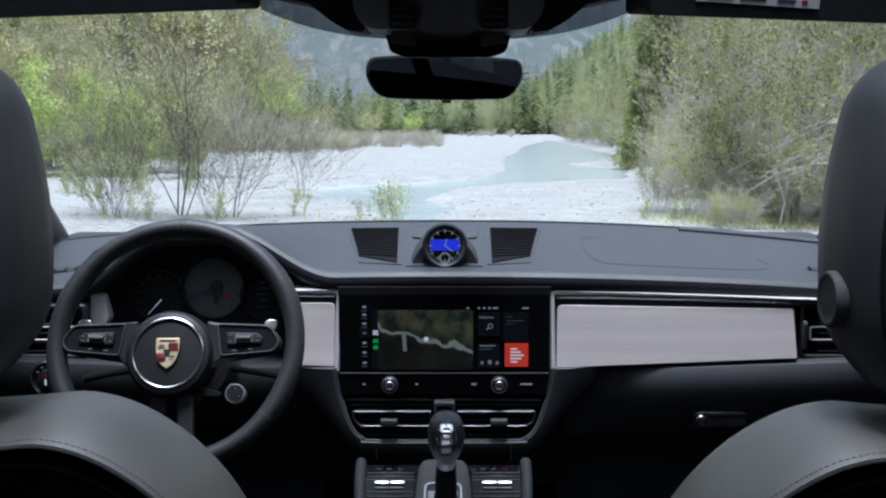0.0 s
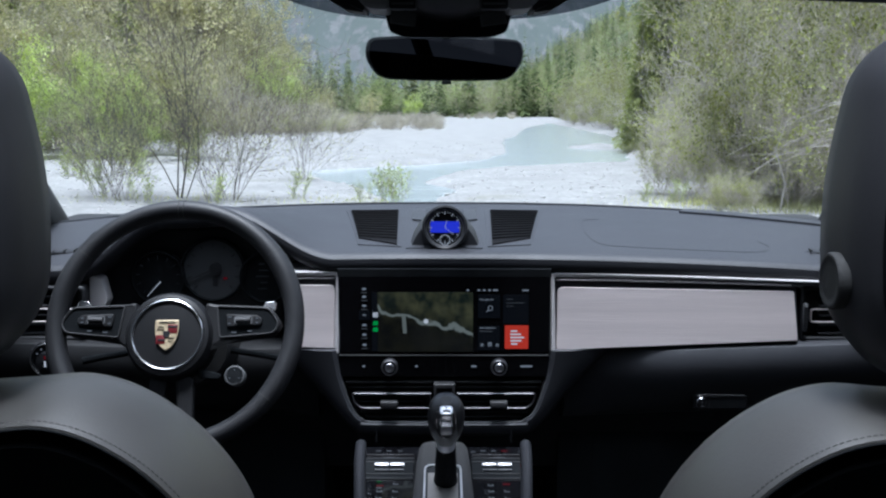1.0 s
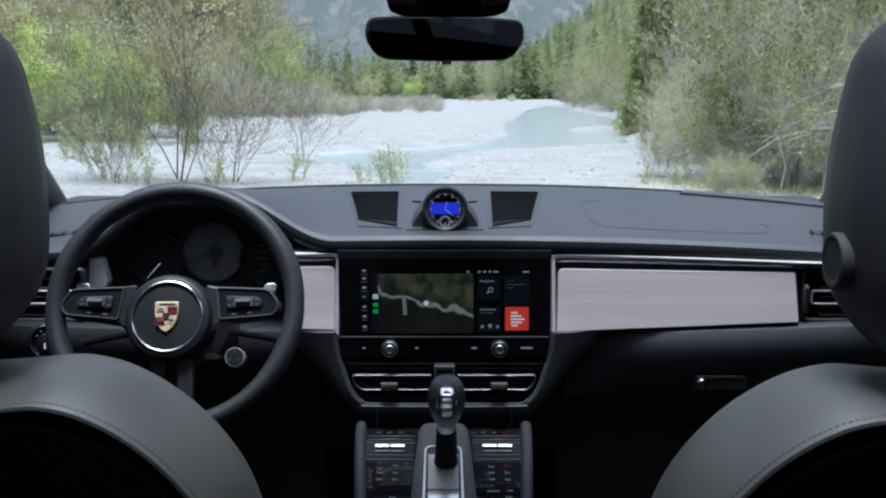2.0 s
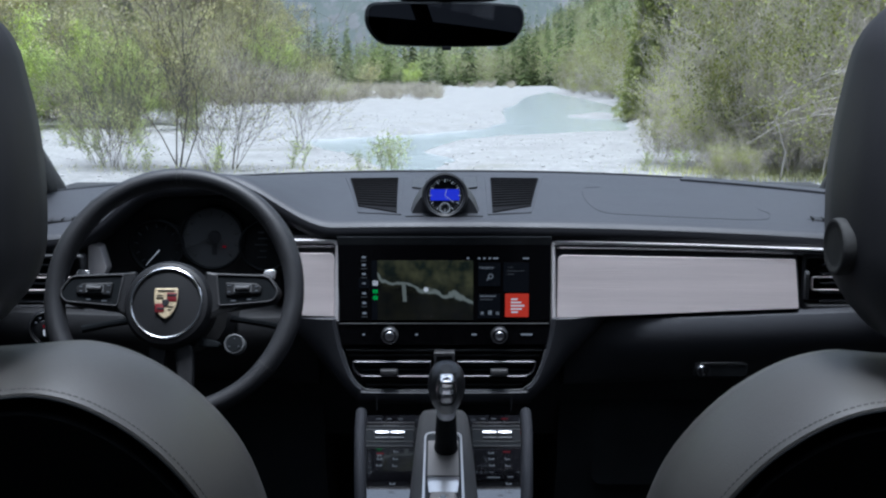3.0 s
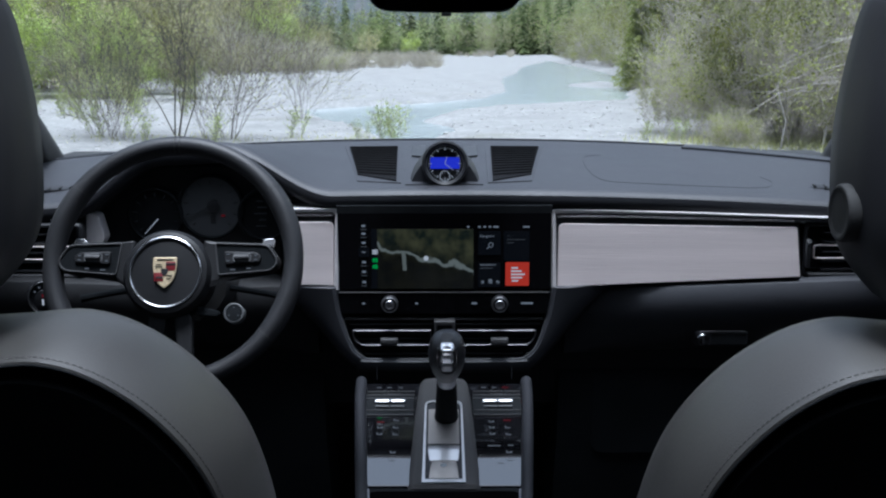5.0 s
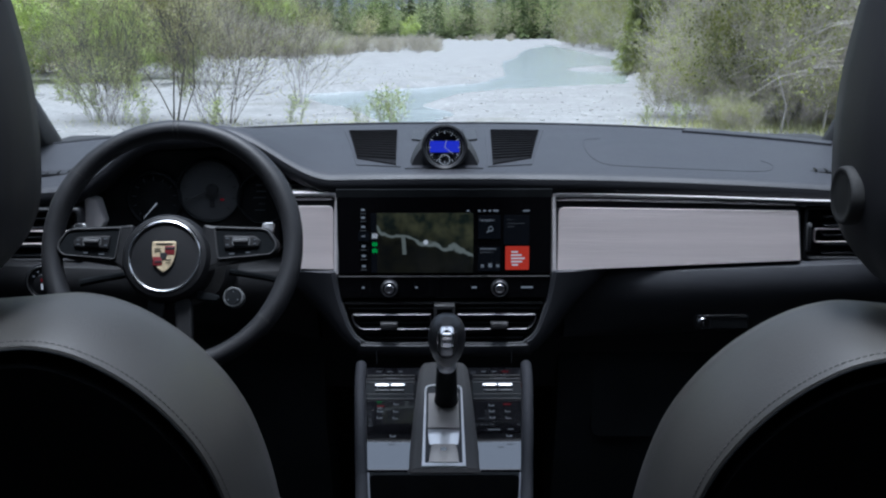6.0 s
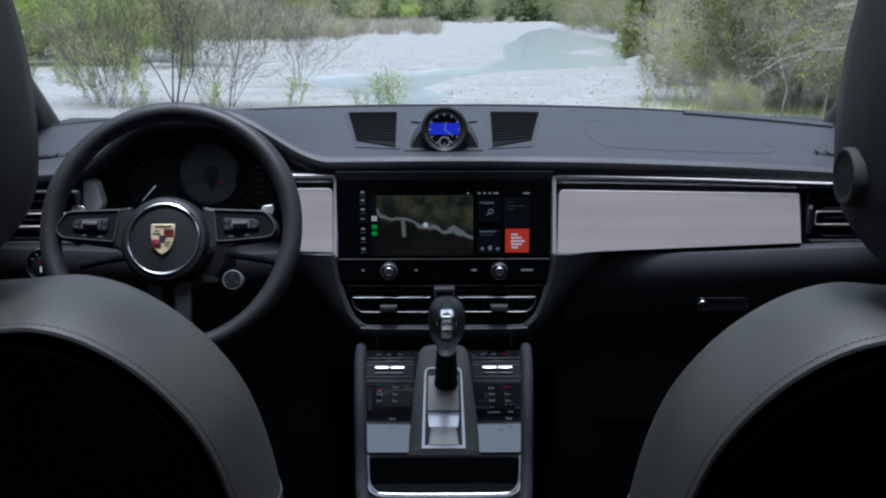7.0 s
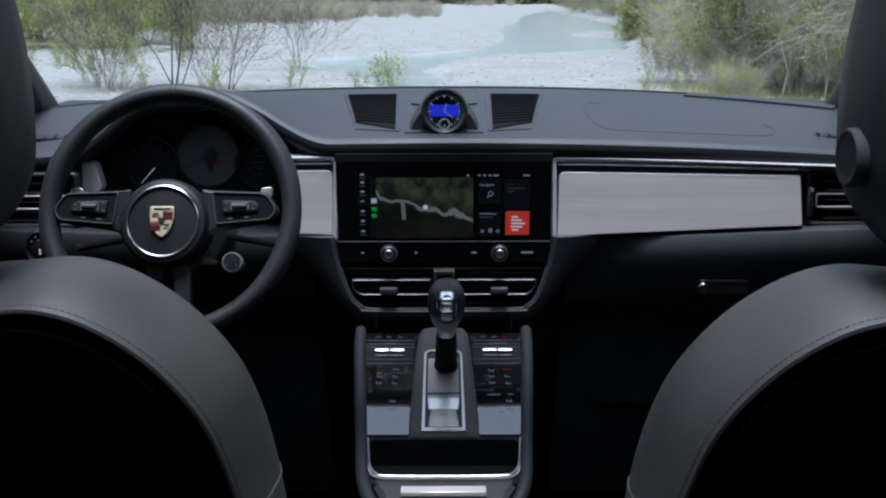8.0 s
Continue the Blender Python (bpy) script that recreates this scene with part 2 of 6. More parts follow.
def tube(path, rad, seg=8, bm=None, loop=False):
    """A round bar along a path; rad is one radius or one for each point."""
    n = len(path)
    rs = rad if isinstance(rad, (list, tuple)) else [rad] * n
    rings, up = [], None
    for i in range(n):
        a = Vector(path[i - 1]) if (i or loop) else Vector(path[0])
        b = Vector(path[(i + 1) % n]) if (i < n - 1 or loop) else Vector(path[-1])
        d = (b - a).normalized()
        if up is None:
            up = Vector((0, 0, 1)) if abs(d.z) < 0.9 else Vector((0, 1, 0))
        s = d.cross(up).normalized()
        up = s.cross(d).normalized()
        rings.append([tuple(Vector(path[i]) + (s * math.cos(k) + up * math.sin(k)) * rs[i]) for k in (2 * math.pi * j / seg for j in range(seg))])
    if loop:
        rings.append(rings[0])
        bm = loft(rings, caps=False, bm=bm)
        bmesh.ops.remove_doubles(bm, verts=bm.verts, dist=1e-6)
        return bm
    return loft(rings, bm=bm)


def turned(profile, seg=32, m=None):
    """A turned piece: profile of (radius, height) about z, placed by the matrix m."""
    rings = [[(r * math.cos(a), r * math.sin(a), h) for a in (2 * math.pi * i / seg for i in range(seg))] for r, h in profile]
    bm = loft(rings)
    if m is not None:
        bmesh.ops.transform(bm, matrix=m, verts=bm.verts)
    return bm


def moved(bm, m):
    bmesh.ops.transform(bm, matrix=m, verts=bm.verts)
    return bm


def curve_pts(ctrl, n):
    """A smooth line through the points (Catmull-Rom)."""
    out, P = [], [Vector(p) for p in ctrl]
    P = [P[0] * 2 - P[1]] + P + [P[-1] * 2 - P[-2]]
    for i in range(1, len(P) - 2):
        for k in range(n):
            t = k / n
            a, b, c, d = P[i - 1], P[i], P[i + 1], P[i + 2]
            out.append(tuple(0.5 * (2 * b + (c - a) * t + (2 * a - 5 * b + 4 * c - d) * t * t + (3 * b - a - 3 * c + d) * t ** 3)))
    out.append(tuple(P[-2]))
    return out


def ease(a, b, x):
    t = min(1.0, max(0.0, (x - a) / (b - a)))
    return t * t * (3 - 2 * t)


def rect(x0, x1, z0, z1):
    return [(x0, z0), (x1, z0), (x1, z1), (x0, z1)]


FACE = pose(0, 0, 0, 90, 0, 0)  # turns a piece made about z so that its top faces the rear seats

# ---- the valley: gravel river bed, water, slopes, woods ----
BANK_Y = [11, 14, 15.8, 18.2, 21.4, 23.5, 25.5, 27.6, 30.4, 36.4, 43, 52, 66, 92, 120, 160]
BANK_L = [0.4, -0.6, -0.8, -1.42, -2.35, -3.0, -3.1, -0.96, 1.0, 2.2, 2.5, 3.0, 4.7, 7.3, 12.0, 12.4]
BANK_R = [-0.4, 0.3, 0.14, 0.05, -0.2, 0.07, 1.05, 4.7, 5.4, 6.5, 7.4, 8.9, 10.0, 11.2, 12.4, 12.0]


def wobble(x, y, s, seed=0.0):
    return noise.noise(Vector((x / s + seed, y / s - seed, seed * 1.7)))


def ground_height(x, y):
    """Flat gravel with low bars, a shallow channel, banks that rise into the valley's sides."""
    bank = max(float(np.interp(y, BANK_Y, BANK_L)) - x, x - float(np.interp(y, BANK_Y, BANK_R)))
    d = bank + 0.35 * wobble(x, y, 2.2, 3.0)
    h = 0.05 * wobble(x, y, 3.0) + 0.02 * wobble(x, y, 0.7)
    h -= 0.25 * (1 - ease(-0.45, 0.45, d))
    h += 0.30 * math.exp(-((x - 6.2) / 1.2) ** 2 - ((y - 41.5) / 2.6) ** 2)  # a small bar in the stream
    left = -38 + 0.27 * min(y, 92) - 0.03 * max(0, y - 92) - x if y > 40 else -27.0 - x
    right = x - (6.2 + 0.085 * max(0, y - 25))
    k = max(left, right)
    if k > 0:
        h += 0.10 * k * ease(0, 6, k) + 0.22 * max(0, k - 8) ** 1.05 * (0.8 + 0.4 * wobble(x, y, 40.0))
    return h


# the ground: fine near the car, coarse towards the horizon, one sheet
gx = sorted({round(s * v, 3) for s in (-1, 1) for v in [0.3 * i for i in range(0, 54)] + [16 * 1.13 ** i for i in range(1, 36)]})
gy = sorted({round(v, 3) for v in [-900, -300, -100, -40, -20, -10, -5, 0, 4] + [6 + 0.4 * i for i in range(80)] + [38 * 1.045 ** i for i in range(0, 84)]})


def gravel_material():
    m = mat("river_gravel", (0.335, 0.33, 0.32), 0.95, vary=0.24, scale=1.2, bump=0.0, bscale=14, space="Object")
    t = m.node_tree
    b = t.nodes["Principled BSDF"]
    src = b.inputs["Base Color"].links[0].from_socket
    co = t.nodes.new("ShaderNodeTexCoord")
    vo = t.nodes.new("ShaderNodeTexVoronoi")
    vo.inputs["Scale"].default_value = 9
    t.links.new(co.outputs["Object"], vo.inputs["Vector"])
    mr = t.nodes.new("ShaderNodeMapRange")
    mr.inputs[1].default_value, mr.inputs[2].default_value, mr.inputs[3].default_value, mr.inputs[4].default_value = 0, 0.6, 1.06, 0.75
    t.links.new(vo.outputs["Distance"], mr.inputs[0])
    mu = t.nodes.new("ShaderNodeVectorMath")
    mu.operation = "SCALE"
    t.links.new(src, mu.inputs[0])
    t.links.new(mr.outputs[0], mu.inputs["Scale"])
    # scrubby turf where the banks rise out of the gravel
    sx = t.nodes.new("ShaderNodeSeparateXYZ")
    t.links.new(co.outputs["Object"], sx.inputs[0])
    nz = t.nodes.new("ShaderNodeTexNoise")
    nz.inputs["Scale"].default_value, nz.inputs["Detail"].default_value = 0.5, 6
    t.links.new(co.outputs["Object"], nz.inputs["Vector"])
    ad = t.nodes.new("ShaderNodeMath")
    ad.operation = "MULTIPLY_ADD"
    t.links.new(nz.outputs[0], ad.inputs[0])
    ad.inputs[1].default_value = 0.9
    t.links.new(sx.outputs["Z"], ad.inputs[2])
    gm = t.nodes.new("ShaderNodeMapRange")
    gm.inputs[1].default_value, gm.inputs[2].default_value = 0.55, 0.8
    t.links.new(ad.outputs[0], gm.inputs[0])
    mx = t.nodes.new("ShaderNodeMix")
    mx.data_type = "RGBA"
    t.links.new(gm.outputs[0], mx.inputs["Factor"])
    t.links.new(mu.outputs[0], mx.inputs["A"])
    mx.inputs["B"].default_value = (0.18, 0.17, 0.115, 1)
    t.links.new(mx.outputs["Result"], b.inputs["Base Color"])
    bp = t.nodes.new("ShaderNodeBump")
    bp.inputs["Distance"].default_value, bp.inputs["Strength"].default_value = 0.04, 0.35
    t.links.new(vo.outputs["Distance"], bp.inputs["Height"])
    t.links.new(bp.outputs[0], b.inputs["Normal"])
    return m


def sheet(name, xs, ys, f, material):
    nx = len(xs)
    vs = [(x, y, f(x, y)) for y in ys for x in xs]
    fs = [(j * nx + i, j * nx + i + 1, (j + 1) * nx + i + 1, (j + 1) * nx + i) for j in range(len(ys) - 1) for i in range(nx - 1)]
    return raw(name, vs, fs, material, smooth=True)


ground = sheet("ground", gx, gy, ground_height, gravel_material())
tagged(ground, "pale grey river gravel with scrubby grass on the banks", "ground", kind="structure")

WATER = mat("milky_river_water", (0.37, 0.41, 0.412), 0.16, vary=0.10, scale=0.8, bump=0.0, spec=0.5)
wb = WATER.node_tree
bmp, nzw = wb.nodes.new("ShaderNodeBump"), wb.nodes.new("ShaderNodeTexNoise")
nzw.inputs["Scale"].default_value, nzw.inputs["Detail"].default_value = 4.0, 5
bmp.inputs["Strength"].default_value, bmp.inputs["Distance"].default_value = 0.22, 0.035
wb.links.new(nzw.outputs[0], bmp.inputs["Height"])
wb.links.new(bmp.outputs[0], wb.nodes["Principled BSDF"].inputs["Normal"])
water = sheet("water", [-8 + 2 * i for i in range(17)], [9 + 8 * i for i in range(50)], lambda x, y: -0.13, WATER)
tagged(water, "shallow milky turquoise river winding between gravel bars", "river", kind="structure")


# ---- plants ----
def branches(rng, starts, depth, spread, shorten, kids, droop=0.0):
    """Limbs as lines of points with radii, and the tips they end in."""
    lines, tips = [], []
    todo = [(s, d, l, r, 0) for s, d, l, r in starts]
    while todo:
        p, d, l, r, k = todo.pop()
        pts, rad, q, e = [p.copy()], [r], p.copy(), d.copy()
        n = 5 if k < 2 else 3
        for i in range(n):
            e = (e + Vector((rng.gauss(0, 0.19), rng.gauss(0, 0.19), rng.gauss(0.04 - droop * k, 0.13)))).normalized()
            q = q + e * (l / n)
            pts.append(q.copy())
            rad.append(r * (1 - 0.62 * (i + 1) / n))
            if k < depth and (i >= 1 or rng.random() < 0.4):
                for _ in range(kids[k]):
                    o = Vector((rng.gauss(0, 1), rng.gauss(0, 1), rng.gauss(0.15, 0.7))).normalized()
                    todo.append((q.copy(), (e + o * spread).normalized(), l * shorten * rng.uniform(0.7, 1.15), rad[-1] * 0.62, k + 1))
        lines.append((pts, rad, k))
        if k >= min(depth - 1, 1 + (len(starts) > 12)):
            tips += pts[1:]
    return lines, tips


def limb_mesh(lines):
    vs, fs = [], []
    for pts, rad, k in lines:
        seg = 6 if k == 0 else 4 if k == 1 else 3
        d = (pts[-1] - pts[0]).normalized()
        s = d.cross(Vector((0.3, 0.8, 0.1))).normalized()
        u = s.cross(d)
        base = len(vs)
        for p, r in zip(pts, rad):
            for j in range(seg):
                a = 2 * math.pi * j / seg
                vs.append(tuple(p + (s * math.cos(a) + u * math.sin(a)) * max(r, 0.0022)))
        for i in range(len(pts) - 1):
            for j in range(seg):
                a, b = base + i * seg + j, base + i * seg + (j + 1) % seg
                fs.append((a, b, b + seg, a + seg))
    return vs, fs


def leaf_mesh(rng, tips, per, size, scatter, limit=99999, patchy=0.0):
    """Small pointed leaves, folded a little, round the tips; patchy leaves some limbs bare."""
    if patchy:
        q = rng.uniform(0, 50)
        tips = [t for t in tips if noise.noise(t * 1.25 + Vector((q, 0, 0))) * 0.6 + noise.noise(t * 2.9 + Vector((0, q, 0))) * 0.4 > patchy - 0.35] or tips[:4]
    pts = np.array([tuple(t) for t in tips for _ in range(per)])
    g = np.random.default_rng(rng.randrange(1 << 30))
    if len(pts) > limit:
        pts = pts[g.permutation(len(pts))[:limit]]
    n = len(pts)
    pts = pts + g.normal(0, scatter, (n, 3))
    a = g.normal(0, 1, (n, 3)) + np.array([0, 0, 0.2])
    a /= np.linalg.norm(a, axis=1)[:, None]
    b = np.cross(a, g.normal(0, 1, (n, 3)))
    b /= np.linalg.norm(b, axis=1)[:, None]
    s = (size * g.uniform(0.6, 1.35, n))[:, None]
    c = np.cross(a, b) * s * 0.08
    v = np.stack([pts - a * s * 0.5, pts + b * s * 0.27 + c, pts + a * s * 0.5, pts - b * s * 0.27 + c], 1).reshape(-1, 3)
    f = np.arange(4 * n).reshape(n, 4)
    return v.tolist(), f.tolist()


def shrub(name, label, seed, height, stems, leaf_mat, wood, per=2, size=0.05, scatter=0.06, spread=0.7, depth=3, kids=(2, 2, 1), lean=0.35, limit=9000, thick=0.03, patchy=0.0):
    rng = random.Random(seed)
    starts = []
    for i in range(stems):
        a = rng.uniform(0, 2 * math.pi)
        d = Vector((math.cos(a) * lean * rng.uniform(0.3, 1.3), math.sin(a) * lean * rng.uniform(0.3, 1.3), 1)).normalized()
        starts.append((Vector((math.cos(a) * 0.15 * rng.random(), math.sin(a) * 0.15 * rng.random(), -0.1)), d, height * rng.uniform(0.55, 0.9), thick * rng.uniform(0.6, 1.1)))
    lines, tips = branches(rng, starts, depth, spread, 0.5, kids)
    ob = thing(name, label, "shrub" if height < 5 else "tree")
    raw("trunk", *limb_mesh(lines), wood, ob, smooth=True)
    raw("crown", *leaf_mesh(rng, tips, per, size, scatter, limit, patchy), leaf_mat, ob)
    return ob


def conifer_geometry(rng, height, width, tiers, sprays, needles=True):
    """A spruce: whorls of drooping sprays, each a ragged pair of blades."""
    vs, fs = [], []

    def quad(a, b, c, d):
        k = len(vs)
        vs.extend((tuple(a), tuple(b), tuple(c), tuple(d)))
        fs.append((k, k + 1, k + 2, k + 3))

    for i in range(tiers):
        f = i / (tiers - 1)
        z = height * (0.06 + 0.92 * f)
        r = width * (1 - f) ** 0.85 * rng.uniform(0.75, 1.15) + 0.04 * width
        for j in range(max(3, int(sprays * (1 - 0.6 * f)))):
            a = rng.uniform(0, 2 * math.pi)
            o = Vector((math.cos(a), math.sin(a), 0))
            s = Vector((-o.y, o.x, 0))
            ln = r * rng.uniform(0.6, 1.15)
            drop = ln * rng.uniform(0.2, 0.55)
            w = ln * rng.uniform(0.16, 0.30) * (0.16 if tiers > 100 else 0.28 if tiers > 50 else 1.0)
            base = Vector((0, 0, z + rng.uniform(-0.03, 0.03) * height))
            mid = base + o * ln * 0.55 + Vector((0, 0, -drop * 0.35))
            tip = base + o * ln + Vector((0, 0, -drop))
            quad(base, mid + s * w + Vector((0, 0, -w * 0.4)), tip, mid)
            quad(base, mid, tip, mid - s * w + Vector((0, 0, -w * 0.4)))
            if needles:
                for _ in range(9 if tiers > 100 else 3):
                    q = base.lerp(tip, rng.uniform(0.3, 1.0))
                    e = (s * rng.choice((-1, 1)) + o * 0.5 + Vector((0, 0, -rng.uniform(0.3, 1.2)))).normalized() * ln * rng.uniform(0.08, 0.2)
                    quad(q, q + e * 0.5 + o * 0.012 * width, q + e, q + e * 0.5 - o * 0.018 * width)
    return vs, fs


PALEWOOD = mat("bleached_wood", (0.40, 0.375, 0.35), 0.9, vary=0.25, scale=5)
OLIVE = foliage("olive_leaves", [(0.24, 0.255, 0.10), (0.39, 0.405, 0.16), (0.50, 0.51, 0.23), (0.54, 0.48, 0.30)], 0.58)
FRESH = foliage("fresh_green_leaves", [(0.26, 0.33, 0.10), (0.43, 0.52, 0.15), (0.54, 0.62, 0.20)], 0.6, 1.6)
TAN = foliage("tan_spring_leaves", [(0.16, 0.17, 0.07), (0.38, 0.39, 0.16), (0.46, 0.44, 0.23), (0.50, 0.46, 0.31), (0.42, 0.49, 0.16)], 0.58, 1.2)
GREY = foliage("grey_green_leaves", [(0.15, 0.15, 0.06), (0.29, 0.31, 0.10), (0.42, 0.47, 0.13), (0.47, 0.44, 0.29)], 0.5, 2.0)
NEEDLE = foliage("spruce_needles", [(0.13, 0.165, 0.05), (0.25, 0.29, 0.08), (0.36, 0.39, 0.12)], 0.42)
FARNEEDLE = foliage("far_conifers", [(0.125, 0.17, 0.085), (0.19, 0.235, 0.10), (0.25, 0.29, 0.13)], 0.45, 0.06)
FARLEAF = foliage("far_broadleaf", [(0.23, 0.31, 0.11), (0.30, 0.37, 0.14), (0.31, 0.29, 0.19), (0.36, 0.34, 0.24)], 0.5, 0.05)

HAZEL = foliage("hazel_leaves", [(0.04, 0.05, 0.02), (0.13, 0.155, 0.05), (0.30, 0.325, 0.10), (0.36, 0.35, 0.18), (0.44, 0.39, 0.30)], 0.56, 1.3)
DRYLEAF = foliage("dry_scrub_leaves", [(0.34, 0.325, 0.24), (0.42, 0.395, 0.29), (0.47, 0.445, 0.33)], 0.5)

PROTO = {}


def plant(kind, x, y, size=1.0, turn=0.0, up=1.0):
    """Sets out a plant of a kind: the first one made is the pattern for the rest."""
    m = pose(x, y, ground_height(x, y) - 0.03, 0, 0, turn) @ Matrix.Diagonal((size, size, size * up, 1))
    make, group = KINDS[kind]
    if kind not in PROTO:
        PROTO[kind] = make()
        tagged(PROTO[kind], group=group)
        PROTO[kind].matrix_basis = m
        return PROTO[kind]
    first = PROTO[kind]
    keep = first.matrix_basis.copy()
    first.matrix_basis = Matrix()
    ob = copy_thing(first, Matrix())
    first.matrix_basis = keep
    ob.matrix_basis = m
    return ob


def spruce(name, tiers, sprays):
    ob = thing(name, "dark green spruce with drooping ragged branches", "conifer")
    raw("trunk", *limb_mesh([([Vector((0, 0, -0.2)), Vector((0.03, 0, 4)), Vector((0, 0.02, 8)), Vector((0, 0, 11.8))], [0.13, 0.09, 0.05, 0.02], 0)]), MIDBARK, ob, smooth=True)
    raw("crown", *conifer_geometry(random.Random(5), 12, 1.8, tiers, sprays), NEEDLE, ob)
    return ob


KINDS = {
    "willow": (lambda: shrub("willow_shrub", "tall sparse willow shrub with yellow-green catkins", 11, 4.8, 4, TAN, DARKBARK, per=3, size=0.060, scatter=0.05, depth=3, kids=(2, 2, 1), lean=0.42, limit=3600, thick=0.017, patchy=0.46), "willows"),
    "twiggy": (lambda: shrub("bare_shrub", "bare fanned shrub with a few new leaves", 21, 3.2, 11, OLIVE, DARKBARK, per=1, size=0.045, scatter=0.06, depth=3, kids=(2, 1, 1), lean=0.55, limit=1800, thick=0.007, patchy=0.35), "bare shrubs"),
    "green": (lambda: shrub("leafy_bush", "bright green leafy bush on the bank", 12, 3.2, 8, FRESH, BARK, per=5, size=0.10, scatter=0.15, depth=3, kids=(2, 2, 1), lean=0.6, limit=12000, thick=0.018, patchy=0.40), "green bushes"),
    "olive": (lambda: shrub("bank_shrub", "olive spring shrub with thin grey stems", 13, 4.6, 8, TAN, BARK, per=9, size=0.075, scatter=0.08, depth=3, kids=(2, 2, 1), lean=0.5, limit=16000, thick=0.02, patchy=0.36), "bank shrubs"),
    "grey": (lambda: shrub("bare_thicket", "grey half-bare thicket with few small leaves", 14, 3.0, 15, GREY, TWIG, per=2, size=0.082, scatter=0.07, depth=3, kids=(2, 2, 1), lean=0.8, limit=3000, thick=0.011, patchy=0.40), "grey thickets"),
    "tallgreen": (lambda: shrub("young_tree", "young broadleaf tree in fresh spring leaf", 15, 7.5, 4, TAN, MIDBARK, per=10, size=0.13, scatter=0.15, depth=3, kids=(3, 2, 1), lean=0.3, limit=22000, thick=0.05, patchy=0.36), "young trees"),
    "hazel": (lambda: shrub("hazel_bush", "dense olive green hazel bush with grey stems", 33, 4.4, 9, HAZEL, BARK, per=8, size=0.092, scatter=0.07, depth=3, kids=(2, 2, 1), lean=0.5, limit=9000, thick=0.018, patchy=0.44), "hazel bushes"),
    "scrub": (lambda: shrub("low_scrub", "low brown-grey leafless scrub on a gravel bar", 23, 1.6, 14, DRYLEAF, TWIG, per=3, size=0.055, scatter=0.07, depth=2, kids=(2, 1), lean=0.8, limit=2600, thick=0.012), "scrub on the bars"),
    "sprig": (lambda: shrub("green_sprig", "slender bright green sapling on the gravel", 16, 0.75, 3, FRESH, BARK, per=3, size=0.04, scatter=0.03, depth=2, kids=(2, 1), lean=0.5, limit=500, thick=0.005), "saplings"),
    "deadwood": (lambda: shrub("dead_branches", "pale bare dead branches leaning out of the thicket", 31, 2.6, 5, GREY, PALEWOOD, per=1, size=0.04, scatter=0.05, depth=2, kids=(1, 1), lean=0.95, limit=150, thick=0.016), "dead branches"),
    "spruce": (lambda: spruce("spruce_tree", 120, 48), "spruces"),
    "bankspruce": (lambda: spruce("bank_spruce", 60, 22), "spruces on the far bank"),
}
rng = random.Random(42)


def treeline(x, y):
    """Height of the left bank's growth: tall upstream, falling off to scrub beside the river."""
    return max(1.2, 1.1 + y * (-0.098 - x / y))


# thin willows near the car, over the open gravel
plant("willow", -3.95, 15.6, 0.92, 200)
plant("twiggy", -3.1, 15.3, 0.75, 250)
plant("twiggy", -4.6, 15.0, 0.6, 40)
plant("twiggy", -2.6, 19.5, 0.6, 300)
# the left bank, across the gravel: bright bushes in front of taller growth
for i in range(17):
    x, y = -31 + 1.45 * i + rng.uniform(-0.8, 0.8), 58 + 1.2 * i + rng.uniform(-4, 4)
    plant(rng.choice(("olive", "olive", "green", "grey")), x, y, rng.uniform(0.8, 1.4) * min(1, treeline(x, y) / 5), rng.uniform(0, 360))
for x, y, z in ((-10.2, 29, 0.95), (-12.4, 33, 0.95), (-9.4, 34, 0.8), (-13.8, 30, 0.8), (-11.0, 27, 0.7), (-15.5, 44, 1.2), (-8.8, 29.5, 0.72), (-9.7, 30.5, 0.85), (-10.6, 30.0, 0.8), (-9.0, 31.5, 0.7), (-8.1, 31.5, 0.62), (-7.2, 30.0, 0.4)):
    plant("green", x, y, z * 0.85, x * 31)
for x, y, z in ((-13.2, 31.5, 1.0), (-11.8, 34.5, 1.1), (-6.6, 28.0, 0.6)):
    plant("olive", x, y, z, x * 71)
for x, y, z in ((-3.3, 15.0, 0.5), (-4.95, 15.6, 0.62), (-5.4, 16.4, 0.5)):
    plant("twiggy", x, y, z, x * 97)
for i in range(40):
    x, y = -34 + 0.64 * i + rng.uniform(-1.2, 1.2), 66 + 1.0 * i + rng.uniform(-5, 6)
    kind = rng.choice(("tallgreen", "tallgreen", "tallgreen", "olive", "bankspruce"))
    plant(kind, x, y, min(1.5, rng.uniform(0.85, 1.1) * treeline(x, y) / (11 if kind == "bankspruce" else 5 if kind == "olive" else 8)), rng.uniform(0, 360))
for i in range(12):
    x, y = -38 + 1.3 * i + rng.uniform(-1, 1), 84 + 1.5 * i
    plant("bankspruce", x, y, rng.uniform(0.9, 1.3) * min(1, treeline(x, y) / 12), rng.uniform(0, 360))
for x, y, s in ((-13.5, 36, 0.62), (-17.0, 42, 0.75), (-20.5, 47, 0.85), (-23.0, 50, 0.95), (-15.5, 52, 0.8), (-18.0, 60, 1.0)):
    plant("bankspruce", x, y, s, 47 * x)
